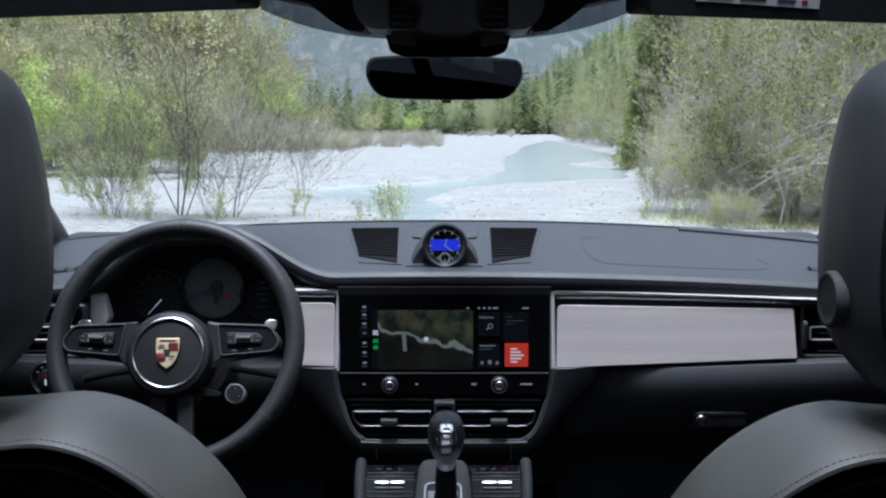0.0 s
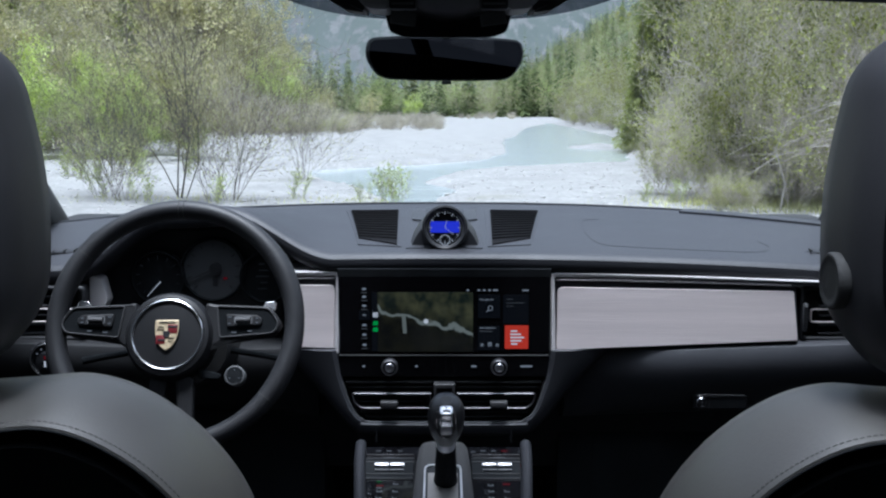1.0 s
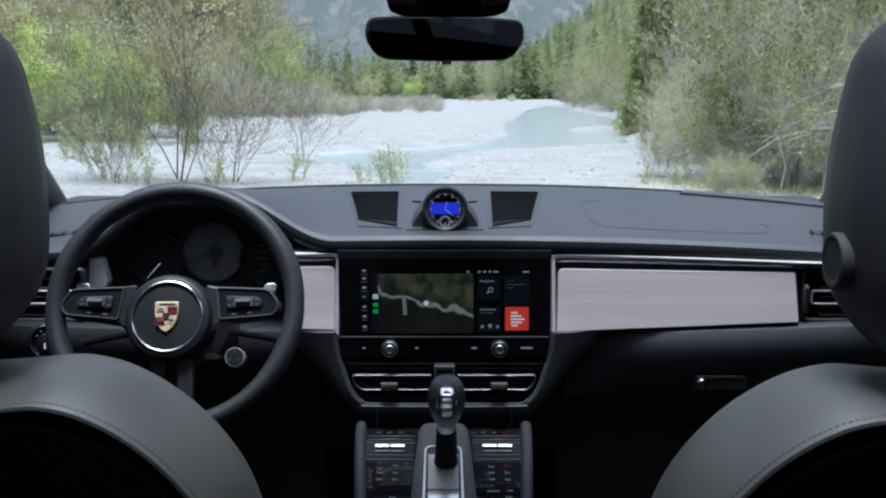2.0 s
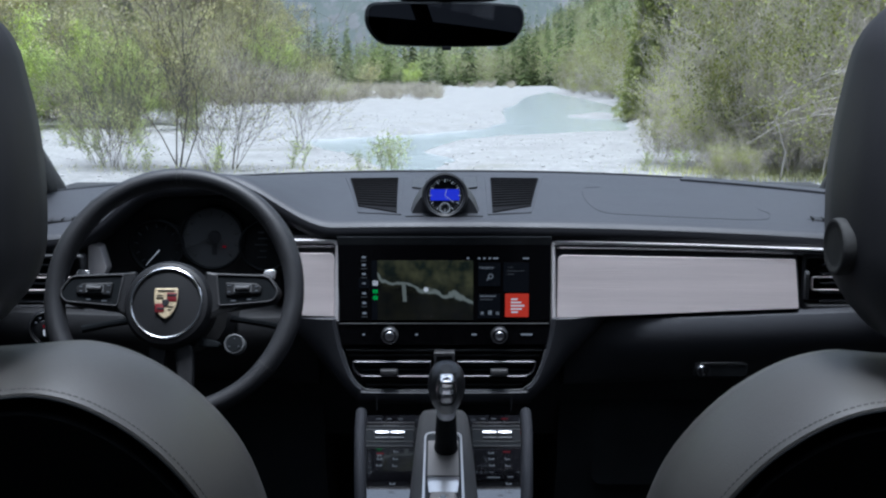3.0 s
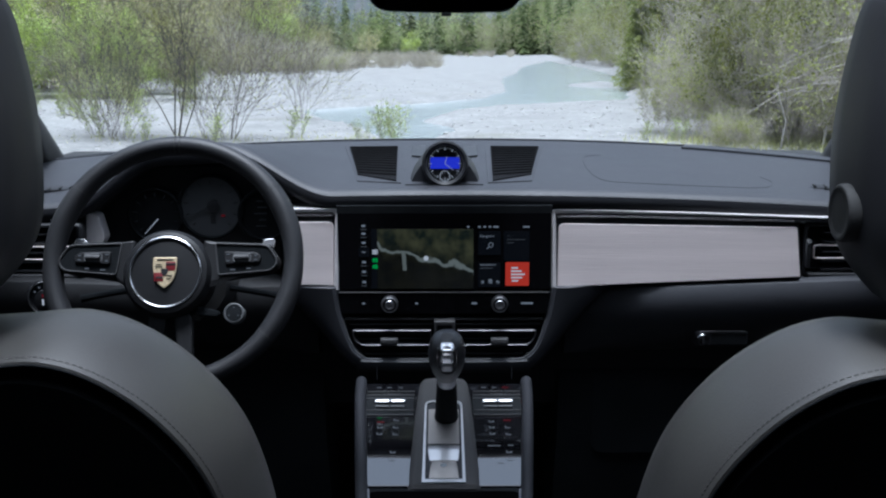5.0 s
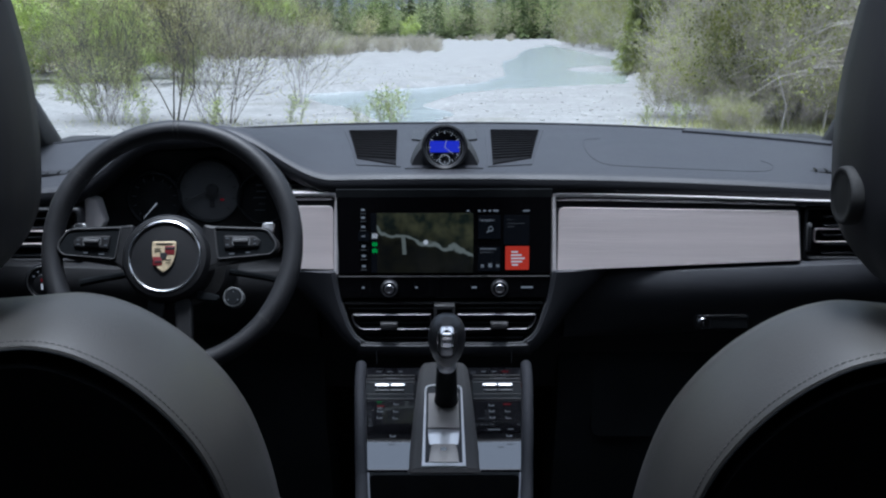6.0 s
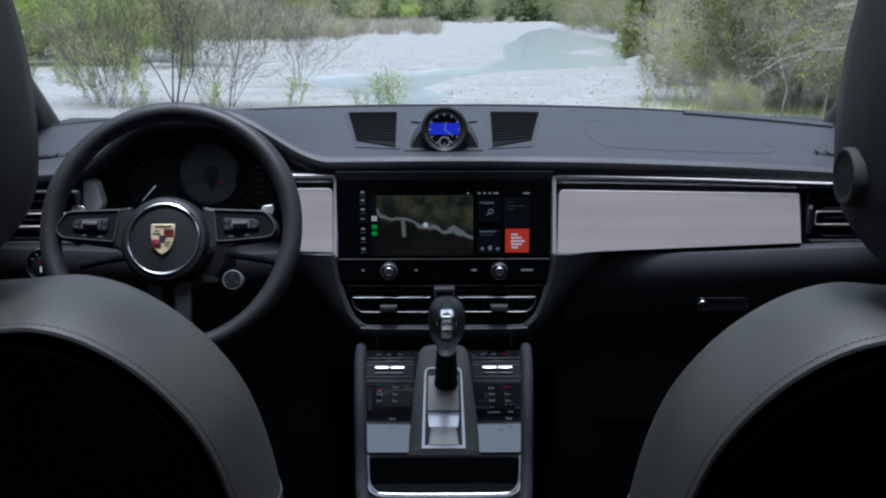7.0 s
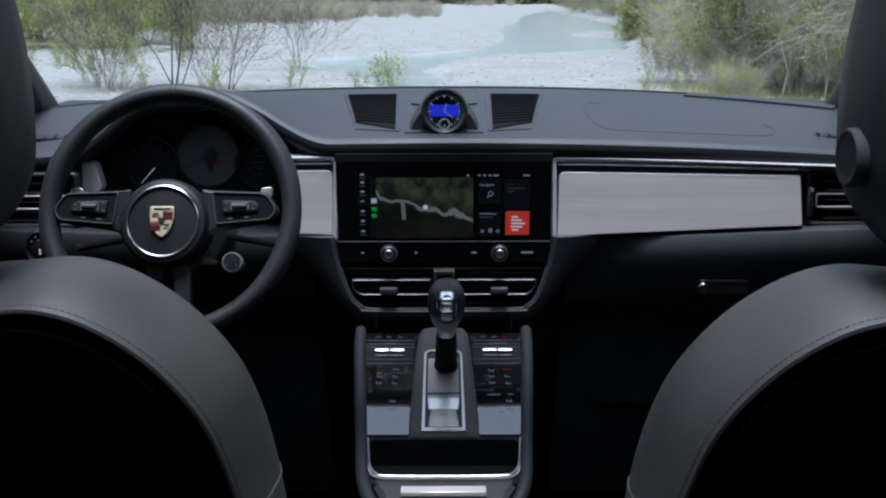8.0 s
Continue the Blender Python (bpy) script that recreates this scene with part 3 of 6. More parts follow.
# thicket and trees on the right bank
for i in range(23):
    y = 14.0 + 1.05 * i
    plant("grey", 0.178 * y + 1.5 + rng.uniform(-0.1, 2.0), y, rng.uniform(0.4, 0.75), rng.uniform(0, 360), rng.uniform(0.7, 1.5))
for i in range(25):
    y = 15.5 + 1.35 * i
    plant(rng.choice(("hazel", "hazel", "grey", "hazel", "grey", "twiggy")), 0.185 * y + 2.8 + 1.0 * ease(26, 16, y) + 1.6 * ease(29, 35, y) + rng.uniform(-0.6, 1.4), y, rng.uniform(0.7, 1.05), rng.uniform(0, 360), rng.uniform(0.85, 1.25))
for i in range(20):
    y = 16 + 2.2 * i
    plant(rng.choice(("tallgreen", "hazel", "hazel")), 0.2 * y + 5.2 + rng.uniform(-0.8, 2.4), y, rng.uniform(0.8, 1.15), rng.uniform(0, 360))
for i in range(14):
    y = 14.2 + 0.5 * i
    plant("hazel" if i % 5 == 1 else "grey", 0.25 * y + 1.2 + rng.uniform(-0.6, 1.2), y, rng.uniform(0.3, 0.5), rng.uniform(0, 360), rng.uniform(0.8, 1.4))
for x, y, z in ((3.75, 15.4, 0.36), (4.15, 15.8, 0.46), (3.95, 16.6, 0.42), (4.45, 15.0, 0.42), (4.85, 15.3, 0.5), (5.3, 14.9, 0.5), (3.4, 16.4, 0.28)):
    plant("grey", x, y, z, x * 83, 1.15)
plant("deadwood", 6.1, 16.0, 0.95, 95)
plant("deadwood", 4.5, 15.6, 0.45, 20)


def fallen_branches():
    """A bleached dead tree top that hangs out of the thicket, its branches bowed down over the grass."""
    ob = thing("dead_tree_top", "bleached grey dead branches arching out of the thicket", "dead tree", (6.1, 13.9, 0.0))
    g = random.Random(77)
    lines = []
    for k in range(8):
        z0, reach = 0.80 + 0.09 * k + g.uniform(-0.05, 0.05), g.uniform(1.3, 2.3)
        a, dy = Vector((0, g.uniform(-0.3, 0.3), z0)), g.uniform(-0.25, 0.3)
        pts = [a + Vector((-reach * f, dy * f + g.uniform(-0.04, 0.04), 0.16 * math.sin(2.2 * f) + g.uniform(-0.035, 0.035) - g.uniform(0.50, 0.62) * f ** 2 * reach * 0.42)) for f in (0, 0.2, 0.4, 0.6, 0.8, 1.0)]
        lines.append((pts, [0.013 - 0.0018 * j for j in range(6)], 1))
        for j in (1, 2, 3, 4):
            q = pts[j] + Vector((-g.uniform(0.25, 0.55), g.uniform(-0.2, 0.2), g.uniform(-0.30, 0.10)))
            lines.append(([pts[j], pts[j].lerp(q, 0.5) + Vector((0, 0, 0.03)), q], [0.006, 0.004, 0.002], 2))
    for k in range(4):
        x = -1.6 + 0.42 * k + g.uniform(-0.1, 0.1)
        lines.append(([Vector((x, -0.1, 0.0)), Vector((x + 0.05, -0.1, 0.4)), Vector((x - 0.06, 0.0, 0.85)), Vector((x + 0.1, 0.1, 1.2))], [0.014, 0.012, 0.009, 0.004], 1))
    lines.append(([Vector((0.5, 0.2, 0.0)), Vector((0.2, 0.1, 0.7)), Vector((0, 0, 1.7))], [0.05, 0.045, 0.03], 0))
    raw("branches", *limb_mesh(lines), PALEWOOD, ob, smooth=True)
    ob.location.z = ground_height(6.1, 13.9) - 0.04
    return ob


fallen_branches()
for i in range(16):
    y = 13.6 + 0.16 * i
    plant(("grey", "twiggy", "grey", "twiggy")[i % 4], 0.235 * y + rng.uniform(0.3, 2.6), y, rng.uniform(0.18, 0.36), rng.uniform(0, 360), rng.uniform(0.8, 1.2))
for i in range(12):
    y = rng.uniform(18, 27)
    plant("sprig", y * rng.uniform(-0.40, -0.24), y, rng.uniform(0.6, 1.5), rng.uniform(0, 360))
plant("spruce", 6.75, 36.0, 0.42, 160)
plant("spruce", 7.9, 37.5, 0.92, 15)
plant("spruce", 9.2, 40.0, 1.05, 80)
plant("spruce", 10.3, 41.0, 1.1, 200)
plant("spruce", 12.0, 43.0, 1.1, 290)
plant("spruce", 15.0, 44.0, 1.15, 20)
plant("spruce", 14.0, 33.0, 0.85, 130)
plant("spruce", 16.5, 35.0, 0.95, 250)
plant("spruce", 12.2, 34.5, 0.7, 330)
for x, y, s in ((-0.66, 15.3, 0.95), (-0.85, 15.6, 0.7), (-1.15, 15.0, 0.45), (2.9, 15.0, 0.4), (3.3, 14.8, 0.5), (3.9, 14.6, 0.6), (-4.2, 14.6, 0.6), (-3.2, 14.7, 0.6), (-5.2, 15.8, 0.7), (-2.2, 15.7, 0.6)):
    plant("sprig", x, y, s, 60 * x)
plant("green", -6.5, 208, 1.2, 250)
plant("olive", -14, 208, 1.0, 120)
# brown thicket and young trees along the right bank, down to the far water
for i in range(34):
    y = 47 + 2.3 * i + rng.uniform(-1, 1)
    kind = ("grey", "hazel", "grey", "bankspruce", "hazel")[i % 5]
    x = float(np.interp(y, BANK_Y, BANK_R)) + 0.6 + rng.uniform(0, 2.2) + (1.6 if kind == "bankspruce" else 0)
    plant(kind, x, y, rng.uniform(0.55, 0.9) * (0.5 if kind == "bankspruce" else 1.1), rng.uniform(0, 360))
for i in range(14):
    y = 60 + 5.0 * i
    plant(("bankspruce", "bankspruce", "hazel")[i % 3], float(np.interp(y, BANK_Y, BANK_R)) + 5 + rng.uniform(0, 4), y, rng.uniform(0.5, 0.8), rng.uniform(0, 360))
# grey-brown scrub: a low wooded spit that falls to the river, then thin growth on the far bars
for i in range(60):
    x = -14.0 + 0.145 * i + rng.uniform(-0.5, 0.5)
    tall = (0.9 + 0.26 * max(0.0, -x - 6)) * rng.uniform(0.7, 1.15)
    kind = "grey" if rng.random() < 0.4 else "scrub"
    plant(kind, x, 69 + rng.uniform(-13, 9), tall / (2.6 if kind == "grey" else 1.5), rng.uniform(0, 360))
for i in range(26):
    plant("scrub", rng.uniform(-6.6, 0.0), rng.uniform(68, 86), rng.uniform(0.3, 0.75), rng.uniform(0, 360))
for i in range(40):
    plant("scrub", rng.uniform(-11.5, -0.5), rng.uniform(104, 150), rng.uniform(0.4, 0.75), rng.uniform(0, 360))
for i in range(16):
    plant("scrub", rng.uniform(3, 13), rng.uniform(165, 205), rng.uniform(0.5, 0.9), rng.uniform(0, 360))


def grass():
    """Blades of new grass along the right bank and round the left willows."""
    g = np.random.default_rng(8)
    vs, fs = [], []
    for cx, cy, sx, sy, n, h in ((5.4, 14.6, 0.8, 0.8, 700, 0.22), (6.5, 15.2, 1.0, 1.2, 1600, 0.30), (3.9, 14.8, 0.6, 0.6, 700, 0.18), (4.9, 14.3, 0.7, 0.5, 900, 0.22), (-3.9, 15.3, 1.1, 0.5, 300, 0.12), (-1.3, 15.2, 0.5, 0.4, 160, 0.10)):
        for _ in range(n):
            x, y = g.normal(cx, sx), g.normal(cy, sy)
            z = ground_height(x, y)
            a, l, q = g.uniform(0, 6.28), h * g.uniform(0.25, 1.0), g.uniform(0.2, 1.1)
            w, k = 0.006, len(vs)
            dx, dy = math.cos(a), math.sin(a)
            vs += [(x - dy * w, y + dx * w, z), (x + dy * w, y - dx * w, z), (x + dx * l * q, y + dy * l * q, z + l * (1.1 - 0.5 * q))]
            fs.append((k, k + 1, k + 2))
    return tagged(raw("grass", vs, fs, OLIVE), "new green grass along the banks", "grass", kind="stuff")


grass()


def cobbles():
    """Rounded river stones strewn over the nearer gravel."""
    g = np.random.default_rng(19)
    vs, fs = [], []
    ico = bmesh.new()
    bmesh.ops.create_icosphere(ico, subdivisions=1, radius=1)
    base, tri = np.array([tuple(v.co) for v in ico.verts]), [[v.index for v in f.verts] for f in ico.faces]
    ico.free()
    for _ in range(3200):
        y = 11 + 34 * g.random() ** 1.5
        x = g.uniform(-0.42, 0.36) * y
        r = 0.012 + 0.034 * g.random() ** 3
        s = np.array([r * g.uniform(0.8, 1.5), r * g.uniform(0.8, 1.5), r * g.uniform(0.4, 0.7)])
        a = g.uniform(0, 6.28)
        p = base * s * g.uniform(0.85, 1.15, (len(base), 1))
        p = np.stack([p[:, 0] * math.cos(a) - p[:, 1] * math.sin(a) + x, p[:, 0] * math.sin(a) + p[:, 1] * math.cos(a) + y, p[:, 2] + ground_height(x, y) + 0.004], 1)
        fs += [[k + len(vs) for k in t] for t in tri]
        vs += p.tolist()
    return tagged(raw("cobbles", vs, fs, COBBLE, smooth=True), "loose pale river stones on the gravel", "stones", kind="stuff")


COBBLE = mat("river_cobble", (0.37, 0.363, 0.35), 0.9, vary=0.3, scale=2.0, bscale=30)
cobbles()


# ---- far woods and mountains ----
def far_mountain(x, y):
    f = ease(700, 1500, y)
    ridge = 430 + 150 * wobble(x, y, 420.0, 2.0) - 0.20 * max(0, x - 60) + 0.1 * max(0, -x)
    return -2 + f * ridge + f * (70 * wobble(x, y, 130.0, 5.0) + 34 * wobble(x, y, 45.0, 7.0) + 14 * wobble(x, y, 18.0, 9.0))


def right_hill(x, y):
    k = max(0.0, x - (28 - 0.035 * (y - 150) + 6 * wobble(x, y, 50.0)))
    return -1 + 0.55 * k + 8 * ease(5, 60, k) * wobble(x, y, 60.0, 4.0)


def left_hill(x, y):
    k = max(0.0, -x - (26 + 0.10 * (y - 60) + 5 * wobble(x, y, 50.0, 8.0)))
    return -1 + 0.55 * k + 8 * ease(5, 60, k) * wobble(x, y, 60.0, 6.0)


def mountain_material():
    # rock and forest lean blue-grey: the haze of distance is mixed into the colours
    m = mat("hazed_forest_limestone", (0.112, 0.116, 0.120), 0.95, vary=0.35, scale=0.02, bscale=0.2)
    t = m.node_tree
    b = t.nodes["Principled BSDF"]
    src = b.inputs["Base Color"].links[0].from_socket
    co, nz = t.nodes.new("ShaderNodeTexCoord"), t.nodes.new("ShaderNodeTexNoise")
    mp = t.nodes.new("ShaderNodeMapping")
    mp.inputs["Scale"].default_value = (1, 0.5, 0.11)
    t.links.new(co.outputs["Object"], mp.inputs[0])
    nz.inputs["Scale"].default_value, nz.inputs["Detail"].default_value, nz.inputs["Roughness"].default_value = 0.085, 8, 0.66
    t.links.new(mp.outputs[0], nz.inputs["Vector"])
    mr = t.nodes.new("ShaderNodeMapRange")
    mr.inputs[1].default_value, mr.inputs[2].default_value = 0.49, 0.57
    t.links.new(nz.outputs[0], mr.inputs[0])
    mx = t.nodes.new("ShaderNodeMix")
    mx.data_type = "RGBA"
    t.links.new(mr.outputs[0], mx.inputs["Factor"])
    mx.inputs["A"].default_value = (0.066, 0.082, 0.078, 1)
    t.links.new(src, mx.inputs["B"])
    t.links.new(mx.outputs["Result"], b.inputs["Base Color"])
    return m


HILL = mat("wooded_slope_floor", (0.10, 0.12, 0.06), 0.95, vary=0.4, scale=0.15, bscale=2)
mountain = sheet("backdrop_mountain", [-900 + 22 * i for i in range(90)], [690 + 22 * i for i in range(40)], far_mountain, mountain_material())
tagged(mountain, "distant grey limestone mountain with patches of forest, haze put into its colours", "mountain", kind="structure")
hill_r = sheet("backdrop_hill_right", [0 + 6 * i for i in range(54)], [80 + 10 * i for i in range(64)], right_hill, HILL)
tagged(hill_r, "steep wooded valley side", "hill", kind="structure")
hill_l = sheet("backdrop_hill_left", [-300 + 6 * i for i in range(48)], [60 + 10 * i for i in range(64)], left_hill, HILL)
tagged(hill_l, "steep wooded valley side", "hill", kind="structure")


def wood(name, label, seed, spots, material, conifer, size):
    """Many far trees joined as one wood; eight patterns, each turned and scaled."""
    rg = random.Random(seed)
    pats = []
    for i in range(6):
        if conifer:
            v, f = conifer_geometry(rg, 1.0, 0.125, 24, 9, needles=False)
        else:
            g = np.random.default_rng(seed + i)
            tips = [Vector((c[0] * 0.24, c[1] * 0.24, 0.55 + c[2] * 0.2)) for c in g.normal(0, 1, (34, 3)).clip(-1.6, 1.6)]
            v, f = leaf_mesh(rg, tips, 15, 0.036, 0.05)
        pats.append((np.array(v), np.array(f)))
    vs, fs, base = [], [], 0
    for x, y, z in spots:
        v, f = pats[rg.randrange(6)]
        a, s = rg.uniform(0, 6.28), size * rg.uniform(0.65, 1.3)
        c, n = math.cos(a) * s, math.sin(a) * s
        w = np.stack([v[:, 0] * c - v[:, 1] * n + x, v[:, 0] * n + v[:, 1] * c + y, v[:, 2] * s * rg.uniform(0.85, 1.15) + z - 0.3], 1)
        vs.append(w)
        fs.append(f + base)
        base += len(v)
    ob = raw(name, np.concatenate(vs).tolist(), np.concatenate(fs).tolist(), material)
    return tagged(ob, label, "woods", kind="stuff")


spots_c, spots_b = [], []
for i in range(330):
    x, y = rng.uniform(-40, 40), rng.uniform(215, 300)
    (spots_c if rng.random() < 0.55 else spots_b).append((x, y, max(0.0, right_hill(x, y))))
for i in range(1500):
    y = 130 + 520 * rng.random() ** 0.8
    x = 26 - 0.035 * (y - 150) + 190 * rng.random() ** 1.4
    (spots_c if rng.random() < 0.4 else spots_b).append((x, y, right_hill(x, y)))
for i in range(900):
    y = 100 + 490 * rng.random() ** 0.8
    x = -(28 + 0.10 * (y - 60) + 150 * rng.random() ** 1.3)
    (spots_c if rng.random() < 0.6 else spots_b).append((x, y, left_hill(x, y)))
wood("far_conifer_wood", "far dark green conifers on the valley sides", 71, spots_c, FARNEEDLE, True, 15.0)
wood("far_broadleaf_wood", "far spring-green broadleaf trees below the slopes", 72, spots_b, FARLEAF, False, 9.0)

# ---- the car's shell, which closes the place ----
def shell():
    floor = part("floor", box((0, 0.5, 0.17), (1.5, 3.6, 0.34), 0.02), CARPET)
    tagged(floor, "black carpeted car floor", "floor", kind="structure")
    for side, name in ((-1, "wall_left"), (1, "wall_right")):
        # door inner panel up to the window line, then pillars and roof rail leaning in
        bm = box((side * 0.79, 0.45, 0.66), (0.10, 3.5, 0.66), 0.03)
        # the rear pillar is made extra wide to shut out light from behind
        for y0, y1 in ((0.27, 0.40), (-1.10, -0.55)):
            loft([[(side * 0.74, y0, 0.97), (side * 0.74, y1, 0.97), (side * 0.82, y1, 0.97), (side * 0.82, y0, 0.97)],
                  [(side * 0.60, y0, 1.50), (side * 0.60, y1, 1.50), (side * 0.68, y1, 1.50), (side * 0.68, y0, 1.50)]], bm=bm)
        w = part(name, bm, MATTE)
        tagged(w, "black door panels and window pillars", "car door", kind="structure")
        k = 0 if side < 0 else 2
        # unseen side panes, tinted dark to hold back light from the sides
        for n, y0, y1, y2, glass in ((1, 0.40, 1.75, 1.2, FRONTGLASS), (2, -0.6, 0.27, 0.27, PRIVACY)):
            g = raw("window_%d" % (n + k), [(side * 0.79, y0, 0.98), (side * 0.79, y1, 0.98), (side * 0.655, y2, 1.48), (side * 0.655, y0, 1.48)], [(0, 1, 2, 3)], glass)
            g.visible_shadow = True
            tagged(g, "unseen front side window glass, darkened to cut side light" if n == 1 else "unseen dark privacy glass in the rear door, dimmed to cut light", "car window", kind="structure")
        pil = part("pillar_trim", tube([(side * 0.80, 2.10, 1.05), (side * 0.745, 1.85, 1.155), (side * 0.69, 1.55, 1.29), (side * 0.64, 1.2, 1.43), (side * 0.63, 0.9, 1.475), (side * 0.63, -0.9, 1.475)],
                                       [0.052, 0.045, 0.042, 0.042, 0.045, 0.045], 12), MATTE)
        tagged(pil, "black windscreen pillar trim running into the roof rail", "pillar", kind="structure")
    # roof lining with an unseen glass panel, added to light seats and trim
    bm = bmesh.new()
    for x0, x1, y0, y1 in ((-0.68, -0.48, -1.1, 1.16), (0.48, 0.68, -1.1, 1.16), (-0.48, 0.48, 1.07, 1.16), (-0.48, 0.48, -1.1, 0.38)):
        loft([[(x0, y0, 1.50), (x1, y0, 1.50), (x1, y1, 1.50), (x0, y1, 1.50)], [(x0, y0, 1.54), (x1, y0, 1.54), (x1, y1, 1.54), (x0, y1, 1.54)]], bm=bm)
    tagged(part("ceiling", bm, LINER, smooth=False), "dark cloth roof lining", "ceiling", kind="structure")
    g = raw("window_5", [(-0.49, 0.37, 1.545), (0.49, 0.37, 1.545), (0.49, 1.08, 1.545), (-0.49, 1.08, 1.545)], [(0, 1, 2, 3)], ROOFGLASS)
    tagged(g, "unseen glass roof panel, added to light the seats", "car window", kind="structure")
    # front cross rail over the windscreen
    rail = loft([[(x, 1.12, 1.50), (x, 1.20, 1.452 - 0.03 * (x / 0.6) ** 2), (x, 1.25, 1.462 - 0.03 * (x / 0.6) ** 2), (x, 1.25, 1.53), (x, 1.12, 1.53)] for x in np.linspace(-0.66, 0.66, 25)])
    tagged(part("trim", rail, LINER), "dark headliner edge above the windscreen", "headliner", kind="structure")
    # rear wall behind the camera: unseen seat back and solid hatch, blocking rear light
    bm = box((0, -0.75, 0.62), (1.5, 0.16, 0.60), 0.05)
    loft([[(-0.75, -1.0, 0.4), (0.75, -1.0, 0.4), (0.75, -1.08, 0.4), (-0.75, -1.08, 0.4)], [(-0.68, -1.0, 1.52), (0.68, -1.0, 1.52), (0.68, -1.08, 1.52), (-0.68, -1.08, 1.52)]], bm=bm)
    tagged(part("wall_rear", bm, SHELL), "unseen black rear seat back and solid hatch, added to block light", "rear wall", kind="structure")
    bm = box((0, 2.2, 0.62), (1.6, 0.10, 0.92), 0.02)
    tagged(part("wall_front", bm, MATTE), "black bulkhead below the windscreen", "bulkhead", kind="structure")


FRONTGLASS, PRIVACY, ROOFGLASS = pane("side_glass", (0.08, 0.084, 0.082)), pane("privacy_glass", (0.06, 0.063, 0.063)), pane("roof_glass", (0.92, 0.92, 0.90))
SCREENGLASS = pane("windscreen_glass", (0.93, 0.96, 0.95))
SHADE = pane("shaded_windscreen_band", (0.15, 0.165, 0.19))
shell()


def screen_point(x, f):
    """A place on the windscreen: f from its foot (0) to the roof (1)."""
    return (x * (1 - 0.17 * f), 2.10 - 0.10 * (x / 0.7) ** 2 - 0.88 * f, 1.085 - 0.02 * (x / 0.7) ** 2 + 0.385 * f - 0.02 * f * (x / 0.7) ** 2 + 0.03 * math.sin(math.pi * f))


vs = [screen_point(-0.78 + 1.56 * i / 20, j / 8) for j in range(9) for i in range(21)]
fs = [(j * 21 + i, j * 21 + i + 1, (j + 1) * 21 + i + 1, (j + 1) * 21 + i) for j in range(8) for i in range(20)]
ws = raw("window_6", vs, fs, SCREENGLASS, smooth=True)
ws.visible_shadow = False
tagged(ws, "clear sloping windscreen", "windscreen", kind="structure")


# ---- dashboard ----
def far_z(x):
    return 1.122 - 0.032 * (abs(x) / 0.72) ** 2.3


def far_y(x):
    return 2.0 - 0.05 * (x / 0.72) ** 2


def cowl(x):
    return ease(-0.165, -0.345, x) * ease(-0.575, -0.44, x)


def lip_z(x):
    return 1.084 - 0.019 * (x / 0.56) ** 2 + 0.074 * cowl(x)


def lip_y(x):
    return 1.582 + 0.03 * cowl(x) + 0.02 * (x / 0.7) ** 2


def pad_z(x, y):
    """Height of the padded dashboard top."""
    s = (far_y(x) - y) / (far_y(x) - lip_y(x) - 0.02)
    return far_z(x) + (lip_z(x) - far_z(x)) * max(0.0, s) ** (1 + 0.9 * cowl(x)) + 0.006 * math.sin(math.pi * min(1, max(0, s)))


def on_pad(x, y, lift=0.0):
    return (x, y, pad_z(x, y) + lift)


def pad_patch(name, corners, lift, material, parent, thick=0.004, nx=8, ny=8, label=""):
    """A thin panel that follows the pad, between four corners (x, y) in order."""
    a, b, c, d = [Vector(p) for p in corners]
    top = []
    for j in range(ny + 1):
        for i in range(nx + 1):
            p = a.lerp(b, i / nx).lerp(d.lerp(c, i / nx), j / ny)
            top.append(on_pad(p.x, p.y, lift))
    n = nx + 1
    fs = [(j * n + i, j * n + i + 1, (j + 1) * n + i + 1, (j + 1) * n + i) for j in range(ny) for i in range(nx)]
    rim = [i for i in range(nx + 1)] + [j * n + nx for j in range(1, ny + 1)] + [ny * n + i for i in range(nx - 1, -1, -1)] + [j * n for j in range(ny - 1, 0, -1)]
    low = len(top)
    vs = top + [(top[k][0], top[k][1], top[k][2] - thick) for k in rim]
    for k in range(len(rim)):
        fs.append((rim[k], rim[(k + 1) % len(rim)], low + (k + 1) % len(rim), low + k))
    return tagged(raw(name, vs, fs, material, parent, smooth=True), label)


